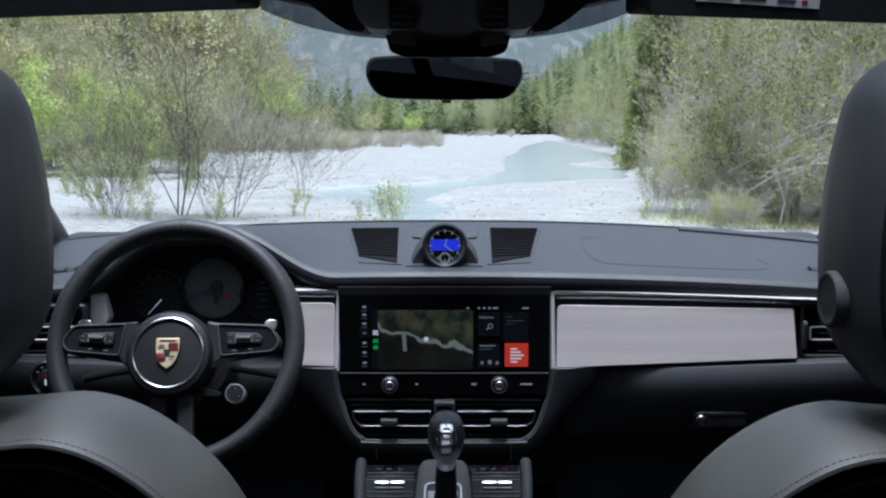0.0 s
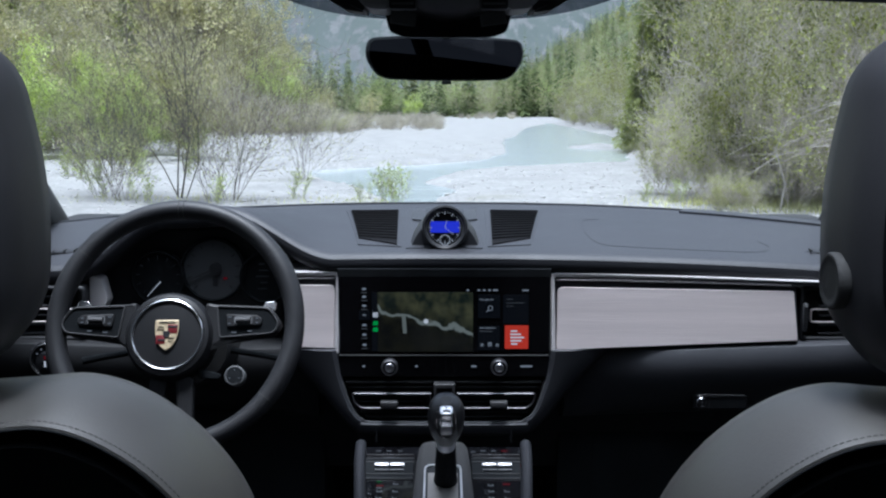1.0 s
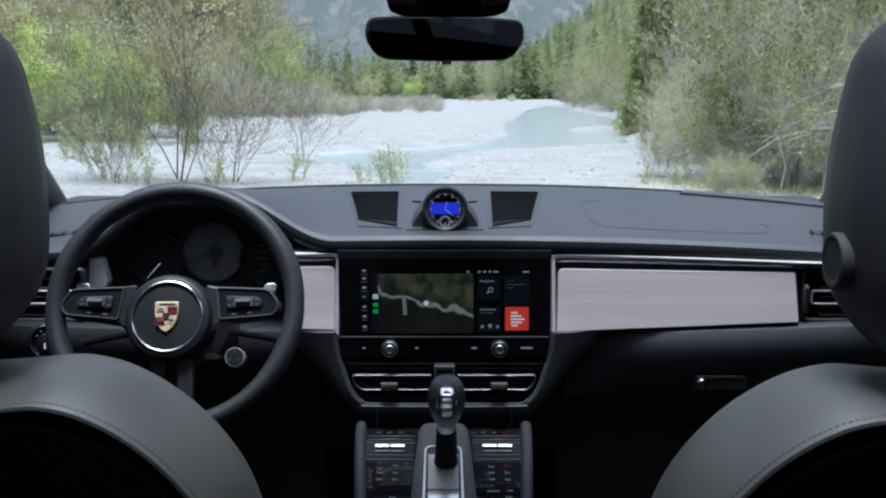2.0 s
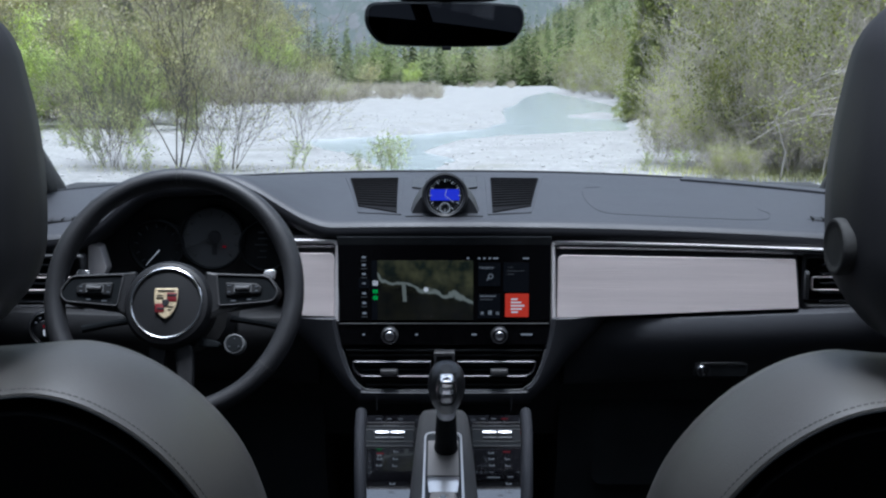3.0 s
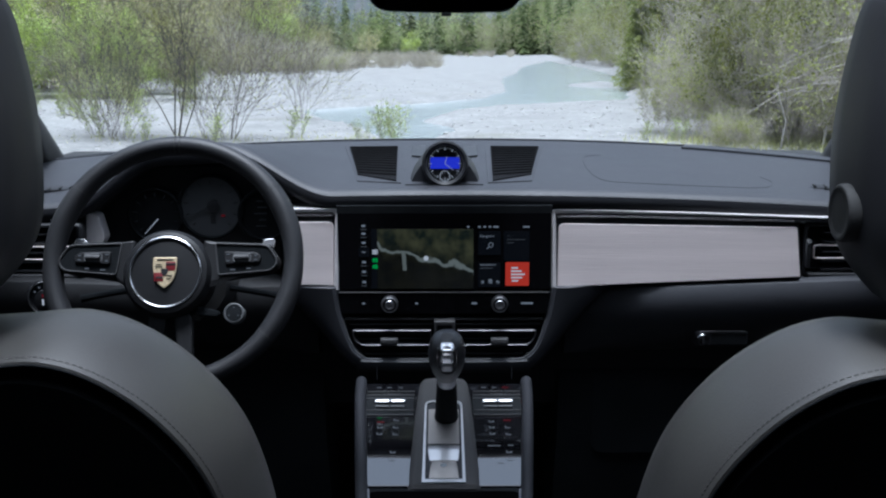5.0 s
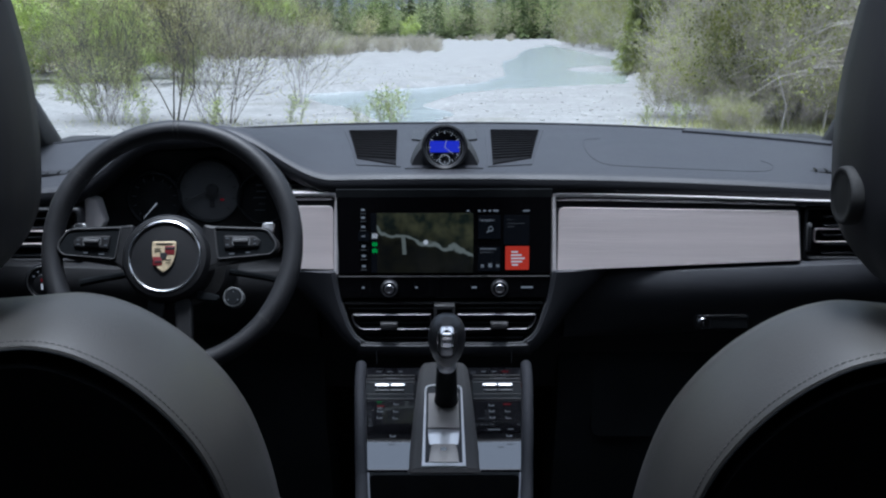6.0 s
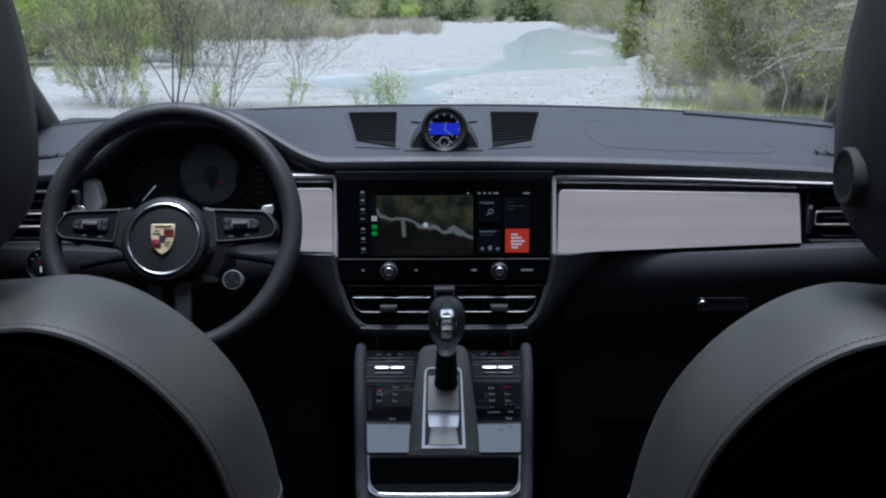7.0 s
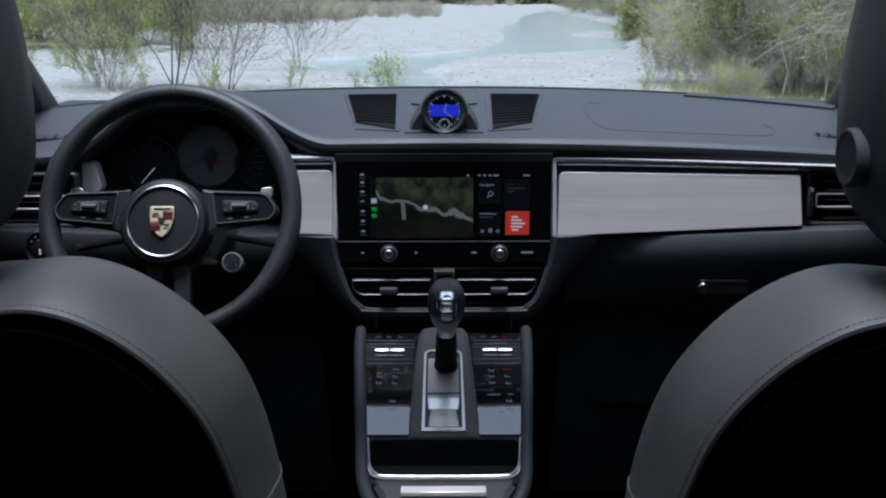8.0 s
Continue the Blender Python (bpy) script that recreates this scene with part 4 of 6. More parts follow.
def dashboard():
    d = thing("dashboard", "charcoal leather dashboard with brushed metal trim", "dashboard", (0, 1.7, 0.5))

    def at(name, bm, material, label="", parent=d):
        ob = part(name, bm, material, parent, label)
        if parent is d:
            ob.location = -d.location
        return ob

    rings, rolls = [], []
    for x in np.linspace(-0.76, 0.76, 153):
        x = float(x)
        ly, lz, fy = lip_y(x), lip_z(x), far_y(x)
        y0 = ly + 0.02
        ring = [(x, fy + 0.23, far_z(x) - 0.16), (x, fy + 0.08, far_z(x) - 0.06), (x, fy + 0.015, far_z(x) - 0.008)]
        ring += [(x, fy + (y0 - fy) * k / 10, pad_z(x, fy + (y0 - fy) * k / 10)) for k in range(11)]
        ring += [(x, ly + 0.011, lz - 0.0022), (x, ly + 0.005, lz - 0.0055), (x, ly + 0.002, lz - 0.0095), (x, ly + 0.008, lz - 0.014), (x, ly + 0.14, lz - 0.030)]
        rings.append(ring)
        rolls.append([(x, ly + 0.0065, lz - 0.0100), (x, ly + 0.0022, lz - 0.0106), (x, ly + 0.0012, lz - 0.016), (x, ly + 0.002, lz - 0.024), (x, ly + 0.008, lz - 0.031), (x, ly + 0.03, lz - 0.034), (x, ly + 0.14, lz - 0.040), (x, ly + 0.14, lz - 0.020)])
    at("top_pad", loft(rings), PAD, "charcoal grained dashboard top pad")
    # darker than the pad's skin: the shade below the lip is in its colour
    at("front_roll", loft(rolls), ROLL, "rolled front edge of the pad, shade put into its colour")
    # dark face behind the trim
    for x0, x1, z in ((-0.76, -0.575, 1.06), (-0.575, -0.24, 0.935), (-0.24, 0.76, 1.06)):
        at("carrier", loft([[(x, 1.632, z), (x, 1.632, 0.90), (x, 1.72, 0.70), (x, 1.95, 0.60), (x, 1.95, z)] for x in (x0, x1)]), BLACK)
    # lower padded panel, split by the centre stack; bulges below the trim and falls back
    # the left half's skin is darkened to stand for the wheel's shade
    for x0, x1, skin in ((-0.76, -0.198, SHADEDHIDE), (0.192, 0.76, PAD)):
        rr = []
        for x in np.linspace(x0, x1, 24):
            x = float(x)
            t = 0.9312 + 0.0353 * (abs(x) - 0.178)
            q = 0.034 * (1 - ease(0.19, 0.37, abs(x)))
            rr.append([(x, 1.64, t + 0.002), (x, 1.584 + q, t), (x, 1.575 + q, t - 0.004), (x, 1.569 + q, t - 0.016), (x, 1.568 + q, t - 0.034), (x, 1.572 + q, t - 0.054), (x, 1.581 + q, t - 0.074), (x, 1.598 + q / 2, t - 0.096), (x, 1.625, t - 0.116), (x, 1.67, t - 0.130), (x, 1.75, t - 0.133), (x, 1.75, t)])
        at("lower_panel", loft(rr), skin, "padded lower dashboard panel")
        at("kick_panel", loft([[(x, 1.69, 0.87), (x, 1.69, 0.66), (x, 1.80, 0.40), (x, 1.9, 0.40), (x, 1.9, 0.87)] for x in (x0, x1)]), FOOT)
    # glove box lid and latch
    at("glovebox_lid", slab(rounded(rect(0.25, 0.66, 0.62, 0.865), 0.02), 1.6897, 1.70, 0.0002), FOOT)
    latch = at("glovebox_latch", slab(rounded(rect(0.3885, 0.4717, 0.8385, 0.8625), 0.006), 1.577, 1.66, 0.003), BLACK, "black latch with a lock")
    part("latch_edge", tube(curve_pts([(0.3888, 1.577, 0.848), (0.3915, 1.576, 0.8585), (0.3990, 1.5755, 0.8628), (0.4300, 1.5755, 0.8632), (0.4650, 1.5755, 0.8632), (0.4705, 1.576, 0.8600)], 5), 0.0009, 6), DARKCHROME, latch)
    part("latch_recess", slab(rounded(rect(0.414, 0.468, 0.842, 0.858), 0.003), 1.5765, 1.60, 0.0004), DEEP, latch)
    part("lock", turned([(0.0095, -0.004), (0.0095, 0.0015), (0.0082, 0.003), (0.0064, 0.003), (0.0058, 0.0008), (0.002, 0.0008)], 24, Matrix.Translation((0.4006, 1.5760, 0.8500)) @ FACE), DARKCHROME, latch)
    part("key_slot", box((0.4006, 1.5732, 0.8500), (0.0018, 0.002, 0.0075), 0.0004, 1), BLACK, latch)

    # brushed panels in a dark groove, with a bright frame outside it
    def trim_panel(outline, groove, frame_path, w):
        def lean(bm):
            for v in bm.verts:
                v.co.y += 0.15 * (v.co.z - 0.93)
            return bm

        at("trim_panel", lean(slab(outline, 1.574, 1.60, 0.0010)), BRUSHED, "brushed aluminium panel")
        at("trim_groove", lean(slab(groove, 1.5785, 1.602, 0.0004)), BLACK)
        rr = []
        for x, z, ox, oz, k in frame_path:
            q = 0.15 * (z - 0.93)
            v = w * k
            rr.append([(x, 1.5710 + q, z), (x, 1.630, z), (x + ox * v, 1.630, z + oz * v), (x + ox * v, 1.5755 + q, z + oz * v), (x + ox * v * 0.72, 1.5690 + q, z + oz * v * 0.72), (x + ox * v * 0.2, 1.5682 + q, z + oz * v * 0.2)])
        at("trim_frame", loft(rr), FRAMEMETAL, "bright satin metal frame")
        # dark satin bar that turns from the frame into the groove
        bar = []
        for x, z, ox, oz, k in frame_path[4:]:
            q = 0.15 * (z - 0.93)
            z0 = z + oz * w * k
            bar.append([(x, 1.5755 + q, z0), (x, 1.574 + q, z0 - 0.002), (x, 1.5775 + q, z0 - 0.0075), (x, 1.60 + q, z0 - 0.0085), (x, 1.60 + q, z0)])
        at("trim_bar", loft(bar), DARKCHROME, "dark satin metal bar over the panel")

    trim_panel(rounded([(0.1745, 0.9340), (0.5455, 0.9485), (0.5405, 1.0235), (0.1765, 1.0300)], [0.002, 0.002, 0.003, 0.010]),
               rounded([(0.170, 0.9330), (0.5480, 0.9475), (0.5440, 1.036), (0.170, 1.044)], [0.001, 0.001, 0.001, 0.010]),
               [(0.1655, 0.931, 1, 0, 1), (0.1650, 0.99, 1, 0, 1), (0.1645, 1.040, 1, -0.15, 1), (0.1655, 1.0505, 0.85, -0.85, 1), (0.1740, 1.0525, 0.3, -1, 1), (0.25, 1.0512, 0, -1, 0.9), (0.40, 1.0465, 0, -1, 0.7), (0.54, 1.0410, 0, -1, 0.55), (0.66, 1.0365, 0, -1, 0.5)], 0.0078)
    trim_panel(rounded([(-0.238, 0.9385), (-0.1675, 0.9365), (-0.1665, 1.0330), (-0.238, 1.0330)], [0.002, 0.002, 0.010, 0.002]),
               rounded([(-0.239, 0.9375), (-0.163, 0.9355), (-0.162, 1.047), (-0.239, 1.047)], [0.001, 0.001, 0.010, 0.001]),
               [(-0.1595, 0.931, -1, 0, 1), (-0.1585, 0.99, -1, 0, 1), (-0.1572, 1.040, -1, -0.15, 1), (-0.1582, 1.0510, -0.85, -0.85, 1), (-0.1665, 1.0545, -0.3, -1, 1), (-0.24, 1.0545, 0, -1, 1)], 0.0078)
    # outer air vents with slats in a dark box
    for s in (-1, 1):
        cx = 0.615 * s
        at("vent_frame", frame_ring(rounded(rect(cx - 0.062, cx + 0.062, 0.945, 1.030), 0.008), rounded(rect(cx - 0.056, cx + 0.056, 0.951, 1.024), 0.006), 1.592, 1.64, 0.002), BLACK)
        at("vent_back", box((cx, 1.64, 0.988), (0.12, 0.01, 0.08)), BLACK)
        for k in range(5):
            at("slat", box((cx + 0.012 * s, 1.607, 0.958 + 0.0145 * k), (0.086, 0.02, 0.003), 0.001, 1, (18, 0, 0)), BLACK)
            at("slat_edge", tube([(cx + 0.012 * s - 0.043, 1.5965, 0.9555 + 0.0145 * k), (cx + 0.012 * s + 0.043, 1.5965, 0.9555 + 0.0145 * k)], 0.0006, 6), DARKCHROME)
        at("vent_bezel", frame_ring(rounded(rect(cx - 0.0455, cx + 0.0455, 0.9730, 0.9950), 0.005), rounded(rect(cx - 0.0435, cx + 0.0435, 0.9750, 0.9930), 0.004), 1.594, 1.60, 0.0006), BRUSHED, "thin chrome vent bezel")
        wheel = at("vent_wheel", box((cx - 0.0555 * s, 1.592, 0.9825), (0.007, 0.012, 0.044), 0.002), GREYTRIM)
        for k in range(9):
            part("wheel_rib", box((cx - 0.0555 * s, 1.5852, 0.966 + 0.0041 * k), (0.006, 0.002, 0.0014)), BLACK, wheel)
        at("defrost_slot", moved(box((0, 0, 0), (0.09, 0.028, 0.006), 0.002), Matrix.Translation(on_pad(0.63 * s, 1.68, 0.001)) @ pose(0, 0, 0, 4, 0, -12 * s)), BLACK)
        for k in range(5):
            p = on_pad((0.595 + 0.017 * k) * s, 1.68, 0.002)
            at("slot_fin", box(p, (0.003, 0.026, 0.005), 0, 1, (0, 0, -12 * s)), MATTE)
    # seam of the airbag lid on the top pad
    line = [on_pad(x, y, 0.0003) for x, y in curve_pts([(0.275, 1.84), (0.245, 1.82), (0.236, 1.74), (0.25, 1.66), (0.30, 1.645), (0.42, 1.645), (0.505, 1.655), (0.53, 1.69), (0.52, 1.72)], 6)]
    at("airbag_seam", tube(line, 0.00028, 6), ROLL)
    at("windscreen_seal", tube([(float(x), far_y(float(x)) + 0.004, far_z(float(x)) + 0.0005) for x in np.linspace(-0.72, 0.72, 60)], 0.0028, 8), ROLL)
    # raised panel strip at the windscreen foot
    pad_patch("windscreen_strip", [(0.44, 1.945), (0.70, 1.90), (0.72, 1.945), (0.46, 1.985)], 0.004, PAD, d, 0.006).location = -d.location

    # speakers and the round clock
    for s, o in ((-1, 0.001), (1, 0.004)):
        pad_patch("speaker_surround", [(0.178 * s + o, 1.915), (0.072 * s + o, 1.915), (0.066 * s + o, 1.625), (0.135 * s + o, 1.640)], 0.0014, PAD, d, 0.006).location = -d.location
        g = pad_patch("speaker_grille", [(0.169 * s + o, 1.90), (0.0815 * s + o, 1.90), (0.0735 * s + o, 1.632), (0.137 * s + o, 1.675)], 0.0035, MESH, d, 0.002, label="dark woven speaker grille")
        g.location = -d.location
        for k in range(13):
            f = (k + 0.5) / 13
            xa, xb = 0.167 - 0.031 * f, 0.0825 - 0.008 * f
            y = 1.895 - 0.222 * f
            bar = tube([on_pad(xa * s + o, y, 0.0050), on_pad(xb * s + o, y - 0.02 * f, 0.0050)], 0.0014, 5)
            at("grille_bar", bar, MESH)
    pad_patch("clock_island", [(-0.062, 1.91), (0.066, 1.91), (0.062, 1.615), (-0.058, 1.615)], 0.0016, PAD, d, 0.006).location = -d.location
    for s in (-1, 1):
        pad_patch("island_inset", [(0.003 + 0.056 * s, 1.90), (0.003 + 0.034 * s, 1.90), (0.003 + 0.034 * s, 1.79), (0.003 + 0.056 * s, 1.80)], 0.0047, LEATHER, d, 0.002).location = -d.location
    pod = []
    for f, w, h in ((0, 0.0400, 0.056), (0.15, 0.0420, 0.058), (0.5, 0.040, 0.050), (0.8, 0.034, 0.034), (1, 0.024, 0.012)):
        y = 1.630 + 0.16 * f
        zb = pad_z(0, y) - 0.006
        pod.append([(0.003 + w * math.cos(a) * (1.35 - 0.35 * math.sin(a)), y, zb + h * math.sin(a)) for a in [math.pi * k / 18 for k in range(19)]])
    at("clock_pod", loft(pod), PAD, "padded pod behind the clock")
    m = Matrix.Translation((0.003, 1.618, 1.1185)) @ pose(0, 0, 0, 84, 0, 0)
    clock = at("clock", turned([(0.030, -0.03), (0.0358, -0.025), (0.0358, 0.0), (0.0345, 0.003), (0.0320, 0.004), (0.0285, 0.0015), (0.0275, -0.004)], 48, m), BLACK, "round black sport clock")
    part("dial", turned([(0.0280, -0.006), (0.0280, -0.004)], 48, m), BLACK, clock)
    part("bezel_ring", tube([tuple(m @ Vector((0.0282 * math.cos(a), 0.0282 * math.sin(a), 0.0012))) for a in [2 * math.pi * k / 48 for k in range(48)]], 0.0005, 6, loop=True), GREYTRIM, clock)
    part("display", moved(box((0, 0.001, -0.0034), (0.045, 0.0175, 0.001), 0.0004), m), BLUE, clock, "lit blue clock display")
    for k in range(36):
        a = 2 * math.pi * k / 36
        long = k % 3 == 0
        part("hour_mark" if long else "tick", moved(box(((0.0230 if long else 0.0242) * math.cos(a), (0.0230 if long else 0.0242) * math.sin(a), -0.0026), (0.0050 if long else 0.0022, 0.0011 if long else 0.0006, 0.0008), 0, 1, (0, 0, math.degrees(a))), m), DIALWHITE, clock)
    for a, l, w in ((-38, 0.017, 0.0008), (75, 0.012, 0.0008)):
        part("pointer", moved(box((l / 2 * math.cos(radians(a)), l / 2 * math.sin(radians(a)), -0.0022), (l, w, 0.0006), 0, 1, (0, 0, a)), m), DIALWHITE, clock)
    part("small_dial", tube([tuple(m @ Vector((0.008 * math.cos(a), -0.019 + 0.008 * math.sin(a), -0.0026))) for a in [2 * math.pi * k / 24 for k in range(24)]], 0.0006, 5, loop=True), DIALWHITE, clock)
    for k in range(8):
        a = 2 * math.pi * k / 8
        part("minute_mark", moved(box((0.006 * math.cos(a), -0.019 + 0.006 * math.sin(a), -0.003), (0.002, 0.0007, 0.0006), 0, 1, (0, 0, math.degrees(a))), m), DIALWHITE, clock)
    return d


UIMARK = glow("switch_mark", (0.085, 0.09, 0.095), 1.0)
BLUE = glow("blue_display", (0.025, 0.035, 0.50), 0.8)
DIALWHITE = glow("dial_white", (0.6, 0.62, 0.64), 0.4)
dashboard()


# ---- centre stack ----
def centre_stack():
    st = thing("centre_stack", "black centre stack with touchscreen, knobs and vents", "centre console", (0, 1.6, 0.8))

    def at(name, bm, material, label="", parent=st):
        ob = part(name, bm, material, parent, label)
        if parent is st:
            ob.location = -st.location
        return ob

    bz = at("screen_glass", slab(rounded(rect(-0.160, 0.164, 0.9295, 1.0490), 0.003), 1.576, 1.62, 0.001), SCREEN, "glossy black touchscreen glass")
    # black strip added to blank out the lit top edge of the glass
    at("screen_gap_filler", box((0.002, 1.594, 1.0535), (0.326, 0.036, 0.012)), DEEP)

    def ui(x0, x1, z0, z1, material, name, r=0.0008):
        return part(name, slab(rounded(rect(x0, x1, z0, z1), r, 2), 1.5752, 1.5765, 0.0002), material, bz)

    ui(-0.100, 0.046, 0.9315, 1.024, MAPGLOW, "map_view")
    ui(-0.1090, -0.1003, 0.932, 1.024, UITILE, "map_sidebar")
    ui(-0.1078, -0.0985, 0.985, 0.993, UIWHITE, "map_button")
    for z in (0.976, 0.966):
        ui(-0.1075, -0.0995, z - 0.0035, z + 0.0035, UIGREEN, "app_icon", 0.002)
    for z in (1.029, 1.017, 1.003, 0.973, 0.958, 0.942):
        ui(-0.1235, -0.1175, z - 0.0016, z + 0.0016, UIGREY, "menu_icon")
        ui(-0.1250, -0.1160, z - 0.0062, z - 0.0052, UIDIM, "menu_caption", 0.0002)
    ui(-0.1285, -0.1120, 0.981, 0.995, UITILE, "menu_highlight")
    ui(-0.1235, -0.1175, 0.987, 0.990, UIGREY, "menu_icon")
    for x in (0.036, 0.053, 0.061, 0.069, 0.076, 0.080):
        ui(x, x + 0.004, 1.026, 1.0285, UIGREY, "status_icon")
    ui(0.121, 0.131, 1.026, 1.0282, UIGREY, "status_text", 0.0003)
    ui(0.0535, 0.0875, 0.984, 1.0205, UITILE, "info_tile")
    ui(0.0920, 0.1310, 0.975, 1.0205, UITILE, "info_tile")
    ui(0.0535, 0.0875, 0.934, 0.972, UITILE, "info_tile")
    ui(0.0970, 0.1070, 1.0125, 1.0145, UIDIM, "tile_caption", 0.0003)
    ui(0.0970, 0.1240, 1.0070, 1.0084, UIDIM, "tile_caption", 0.0003)
    ui(0.0970, 0.1080, 1.0020, 1.0034, UIDIM, "tile_caption", 0.0003)
    ui(0.0560, 0.0810, 0.9675, 0.9697, UIGREY, "media_caption", 0.0003)
    ui(0.0560, 0.0760, 0.9625, 0.9645, UIDIM, "media_caption", 0.0003)
    for x, w in ((0.0575, 0.005), (0.0690, 0.006), (0.0810, 0.005)):
        ui(x, x + w, 0.9395, 0.9445 + (0.002 if w > 0.0055 else 0), UIGREY, "media_button", 0.0006)
    part("search_ring", tube([(0.0725 + 0.0034 * math.cos(a), 1.5750, 0.9995 + 0.0034 * math.sin(a)) for a in [2 * math.pi * k / 20 for k in range(20)]], 0.0006, 5, loop=True), UIGREY, bz)
    part("search_stem", tube([(0.0700, 1.5750, 0.9970), (0.0665, 1.5750, 0.9935)], 0.0007, 5), UIGREY, bz)
    ui(0.0950, 0.1310, 0.9360, 0.9725, UIORANGE, "cover_tile", 0.001)
    for k, (x0, w) in enumerate(((0.1040, 0.010), (0.1035, 0.016), (0.1035, 0.021), (0.1035, 0.017), (0.1045, 0.010))):
        part("cover_bar", slab(rounded(rect(x0, x0 + w, 0.9625 - 0.0050 * k, 0.9650 - 0.0050 * k), 0.0004, 2), 1.5747, 1.5757, 0.0002), UIWHITE, bz)
    part("map_dot", turned([(0.0036, 0.0), (0.0036, 0.0012), (0.0026, 0.0014)], 20, Matrix.Translation((-0.026, 1.5756, 0.979)) @ FACE), UIWHITE, bz)
    cu = bpy.data.curves.new("caption_text", "FONT")
    cu.body, cu.size, cu.extrude = "Navigation", 0.0052, 0.0001
    ca = obj("caption_text", cu, None, bz, smooth=False)
    cu.materials.append(UIGREY)
    ca.matrix_basis = Matrix.Translation((0.0555, 1.5748, 1.0115)) @ FACE

    # knob strip
    at("control_strip", slab(rounded([(-0.160, 0.8930), (0.163, 0.8930), (0.164, 0.9265), (-0.161, 0.9265)], 0.003), 1.570, 1.62, 0.0015), SCREEN, "glossy black control strip")
    at("strip_edge", tube([(-0.159, 1.5695, 0.9272), (0.162, 1.5695, 0.9272)], 0.0009, 6), SOFTGREY)
    for x in (-0.0815, 0.0860):
        m = Matrix.Translation((x, 1.570, 0.9100)) @ FACE
        k = at("knob", turned([(0.0128, -0.004), (0.0128, 0.008), (0.0122, 0.011), (0.0108, 0.012), (0.0102, 0.010)], 32, m), KNOBMETAL, "knurled satin metal knob")
        part("knob_well", turned([(0.0105, 0.009), (0.0105, 0.0102)], 24, m), BLACK, k)
        part("knob_cap", turned([(0.0072, 0.009), (0.0072, 0.0135), (0.0064, 0.0145), (0.0048, 0.0145), (0.0042, 0.0130)], 24, m), KNOBMETAL, k)
        for j in range(24):
            a = 2 * math.pi * j / 24
            part("ridge", moved(box((0.0127 * math.cos(a), 0.0127 * math.sin(a), 0.0035), (0.0010, 0.0010, 0.008)), m), CHROME, k)
    for x, w in ((-0.1215, 0.004), (-0.0405, 0.004), (0.0475, 0.008), (0.128, 0.018)):
        at("key_mark", slab(rounded(rect(x - w / 2, x + w / 2, 0.9085, 0.9112), 0.0004, 2), 1.5692, 1.5705, 0.0002), UIGREY)

    # padded shield round the vents
    outer = [(-0.250, 0.934), (-0.228, 0.902), (-0.192, 0.858), (-0.163, 0.824), (-0.138, 0.801), (-0.1075, 0.7935), (0.1105, 0.7930), (0.141, 0.801), (0.166, 0.824), (0.195, 0.858), (0.231, 0.902), (0.253, 0.934)]
    inner = [(-0.163, 0.936), (-0.1565, 0.895), (-0.1460, 0.858), (-0.1375, 0.8390), (-0.1250, 0.8275), (-0.1074, 0.8225), (0.1104, 0.8225), (0.1280, 0.8275), (0.1405, 0.8390), (0.1490, 0.858), (0.1595, 0.895), (0.166, 0.936)]
    ro, ri = curve_pts([(x, z) for x, z in outer], 4), curve_pts([(x, z) for x, z in inner], 4)
    rr = []
    for (ox, oz), (ix, iz) in zip(ro, ri):
        low, hi = 1 - ease(0.79, 0.90, oz), ease(0.85, 0.925, oz)
        mixed = [(ox * (1 - f) + ix * f, oz * (1 - f) + iz * f) for f in (0.0, 0.06, 0.2, 0.42, 0.7, 0.93)]
        deep = (1.632 - 0.030 * low - 0.044 * hi, 1.606 - 0.020 * low - 0.024 * hi, 1.584 - 0.012 * low - 0.006 * hi, 1.567 - 0.004 * low + 0.006 * hi, 1.559 + 0.003 * hi, 1.5585)
        rr.append([(ox, 1.70, oz)] + [(x, y, z) for (x, z), y in zip(mixed, deep)] + [(ix, 1.5620, iz), (ix, 1.60, iz), (ix, 1.68, iz)])
    at("surround", loft(rr), PAD, "charcoal leather surround")
    for s in (-1, 1):
        at("surround_seam", box((0.0015 + 0.1035 * s, 1.5600, 0.8065), (0.0012, 0.006, 0.027)), BLACK)
    at("vent_box", slab([(-0.158, 0.894), (-0.147, 0.857), (-0.128, 0.826), (-0.108, 0.821), (0.111, 0.821), (0.131, 0.826), (0.150, 0.857), (0.161, 0.894)], 1.612, 1.66, 0.001), BLACK)
    # slats: upper row, the bright-lined vents, lower row
    for z, y, w in ((0.8865, 1.572, 0.152), (0.8775, 1.577, 0.149), (0.8370, 1.580, 0.130), (0.8300, 1.577, 0.122)):
        at("slat", box((0.0015, y + 0.012, z), (2 * w, 0.024, 0.0032), 0.001, 1, (14, 0, 0)), MATTE)
    at("lower_rim", tube([(x, 1.5625, z) for x, z in curve_pts([(-0.1535, 0.887), (-0.1440, 0.856), (-0.1355, 0.8390), (-0.1235, 0.8285), (-0.1065, 0.8240), (0.0015, 0.8236), (0.1095, 0.8240), (0.1265, 0.8285), (0.1385, 0.8390), (0.1470, 0.856), (0.1565, 0.887)], 6)], 0.0009, 6), GREYTRIM)
    for s, o in ((-1, 0.0), (1, 0.003)):
        pts = [(0.0185 * s + o, 0.8690), (0.1405 * s + o, 0.8690), (0.1365 * s + o, 0.8530), (0.1255 * s + o, 0.8450), (0.0185 * s + o, 0.8450)]
        line = rounded(pts, [0.001, 0.006, 0.006, 0.006, 0.001], 4)
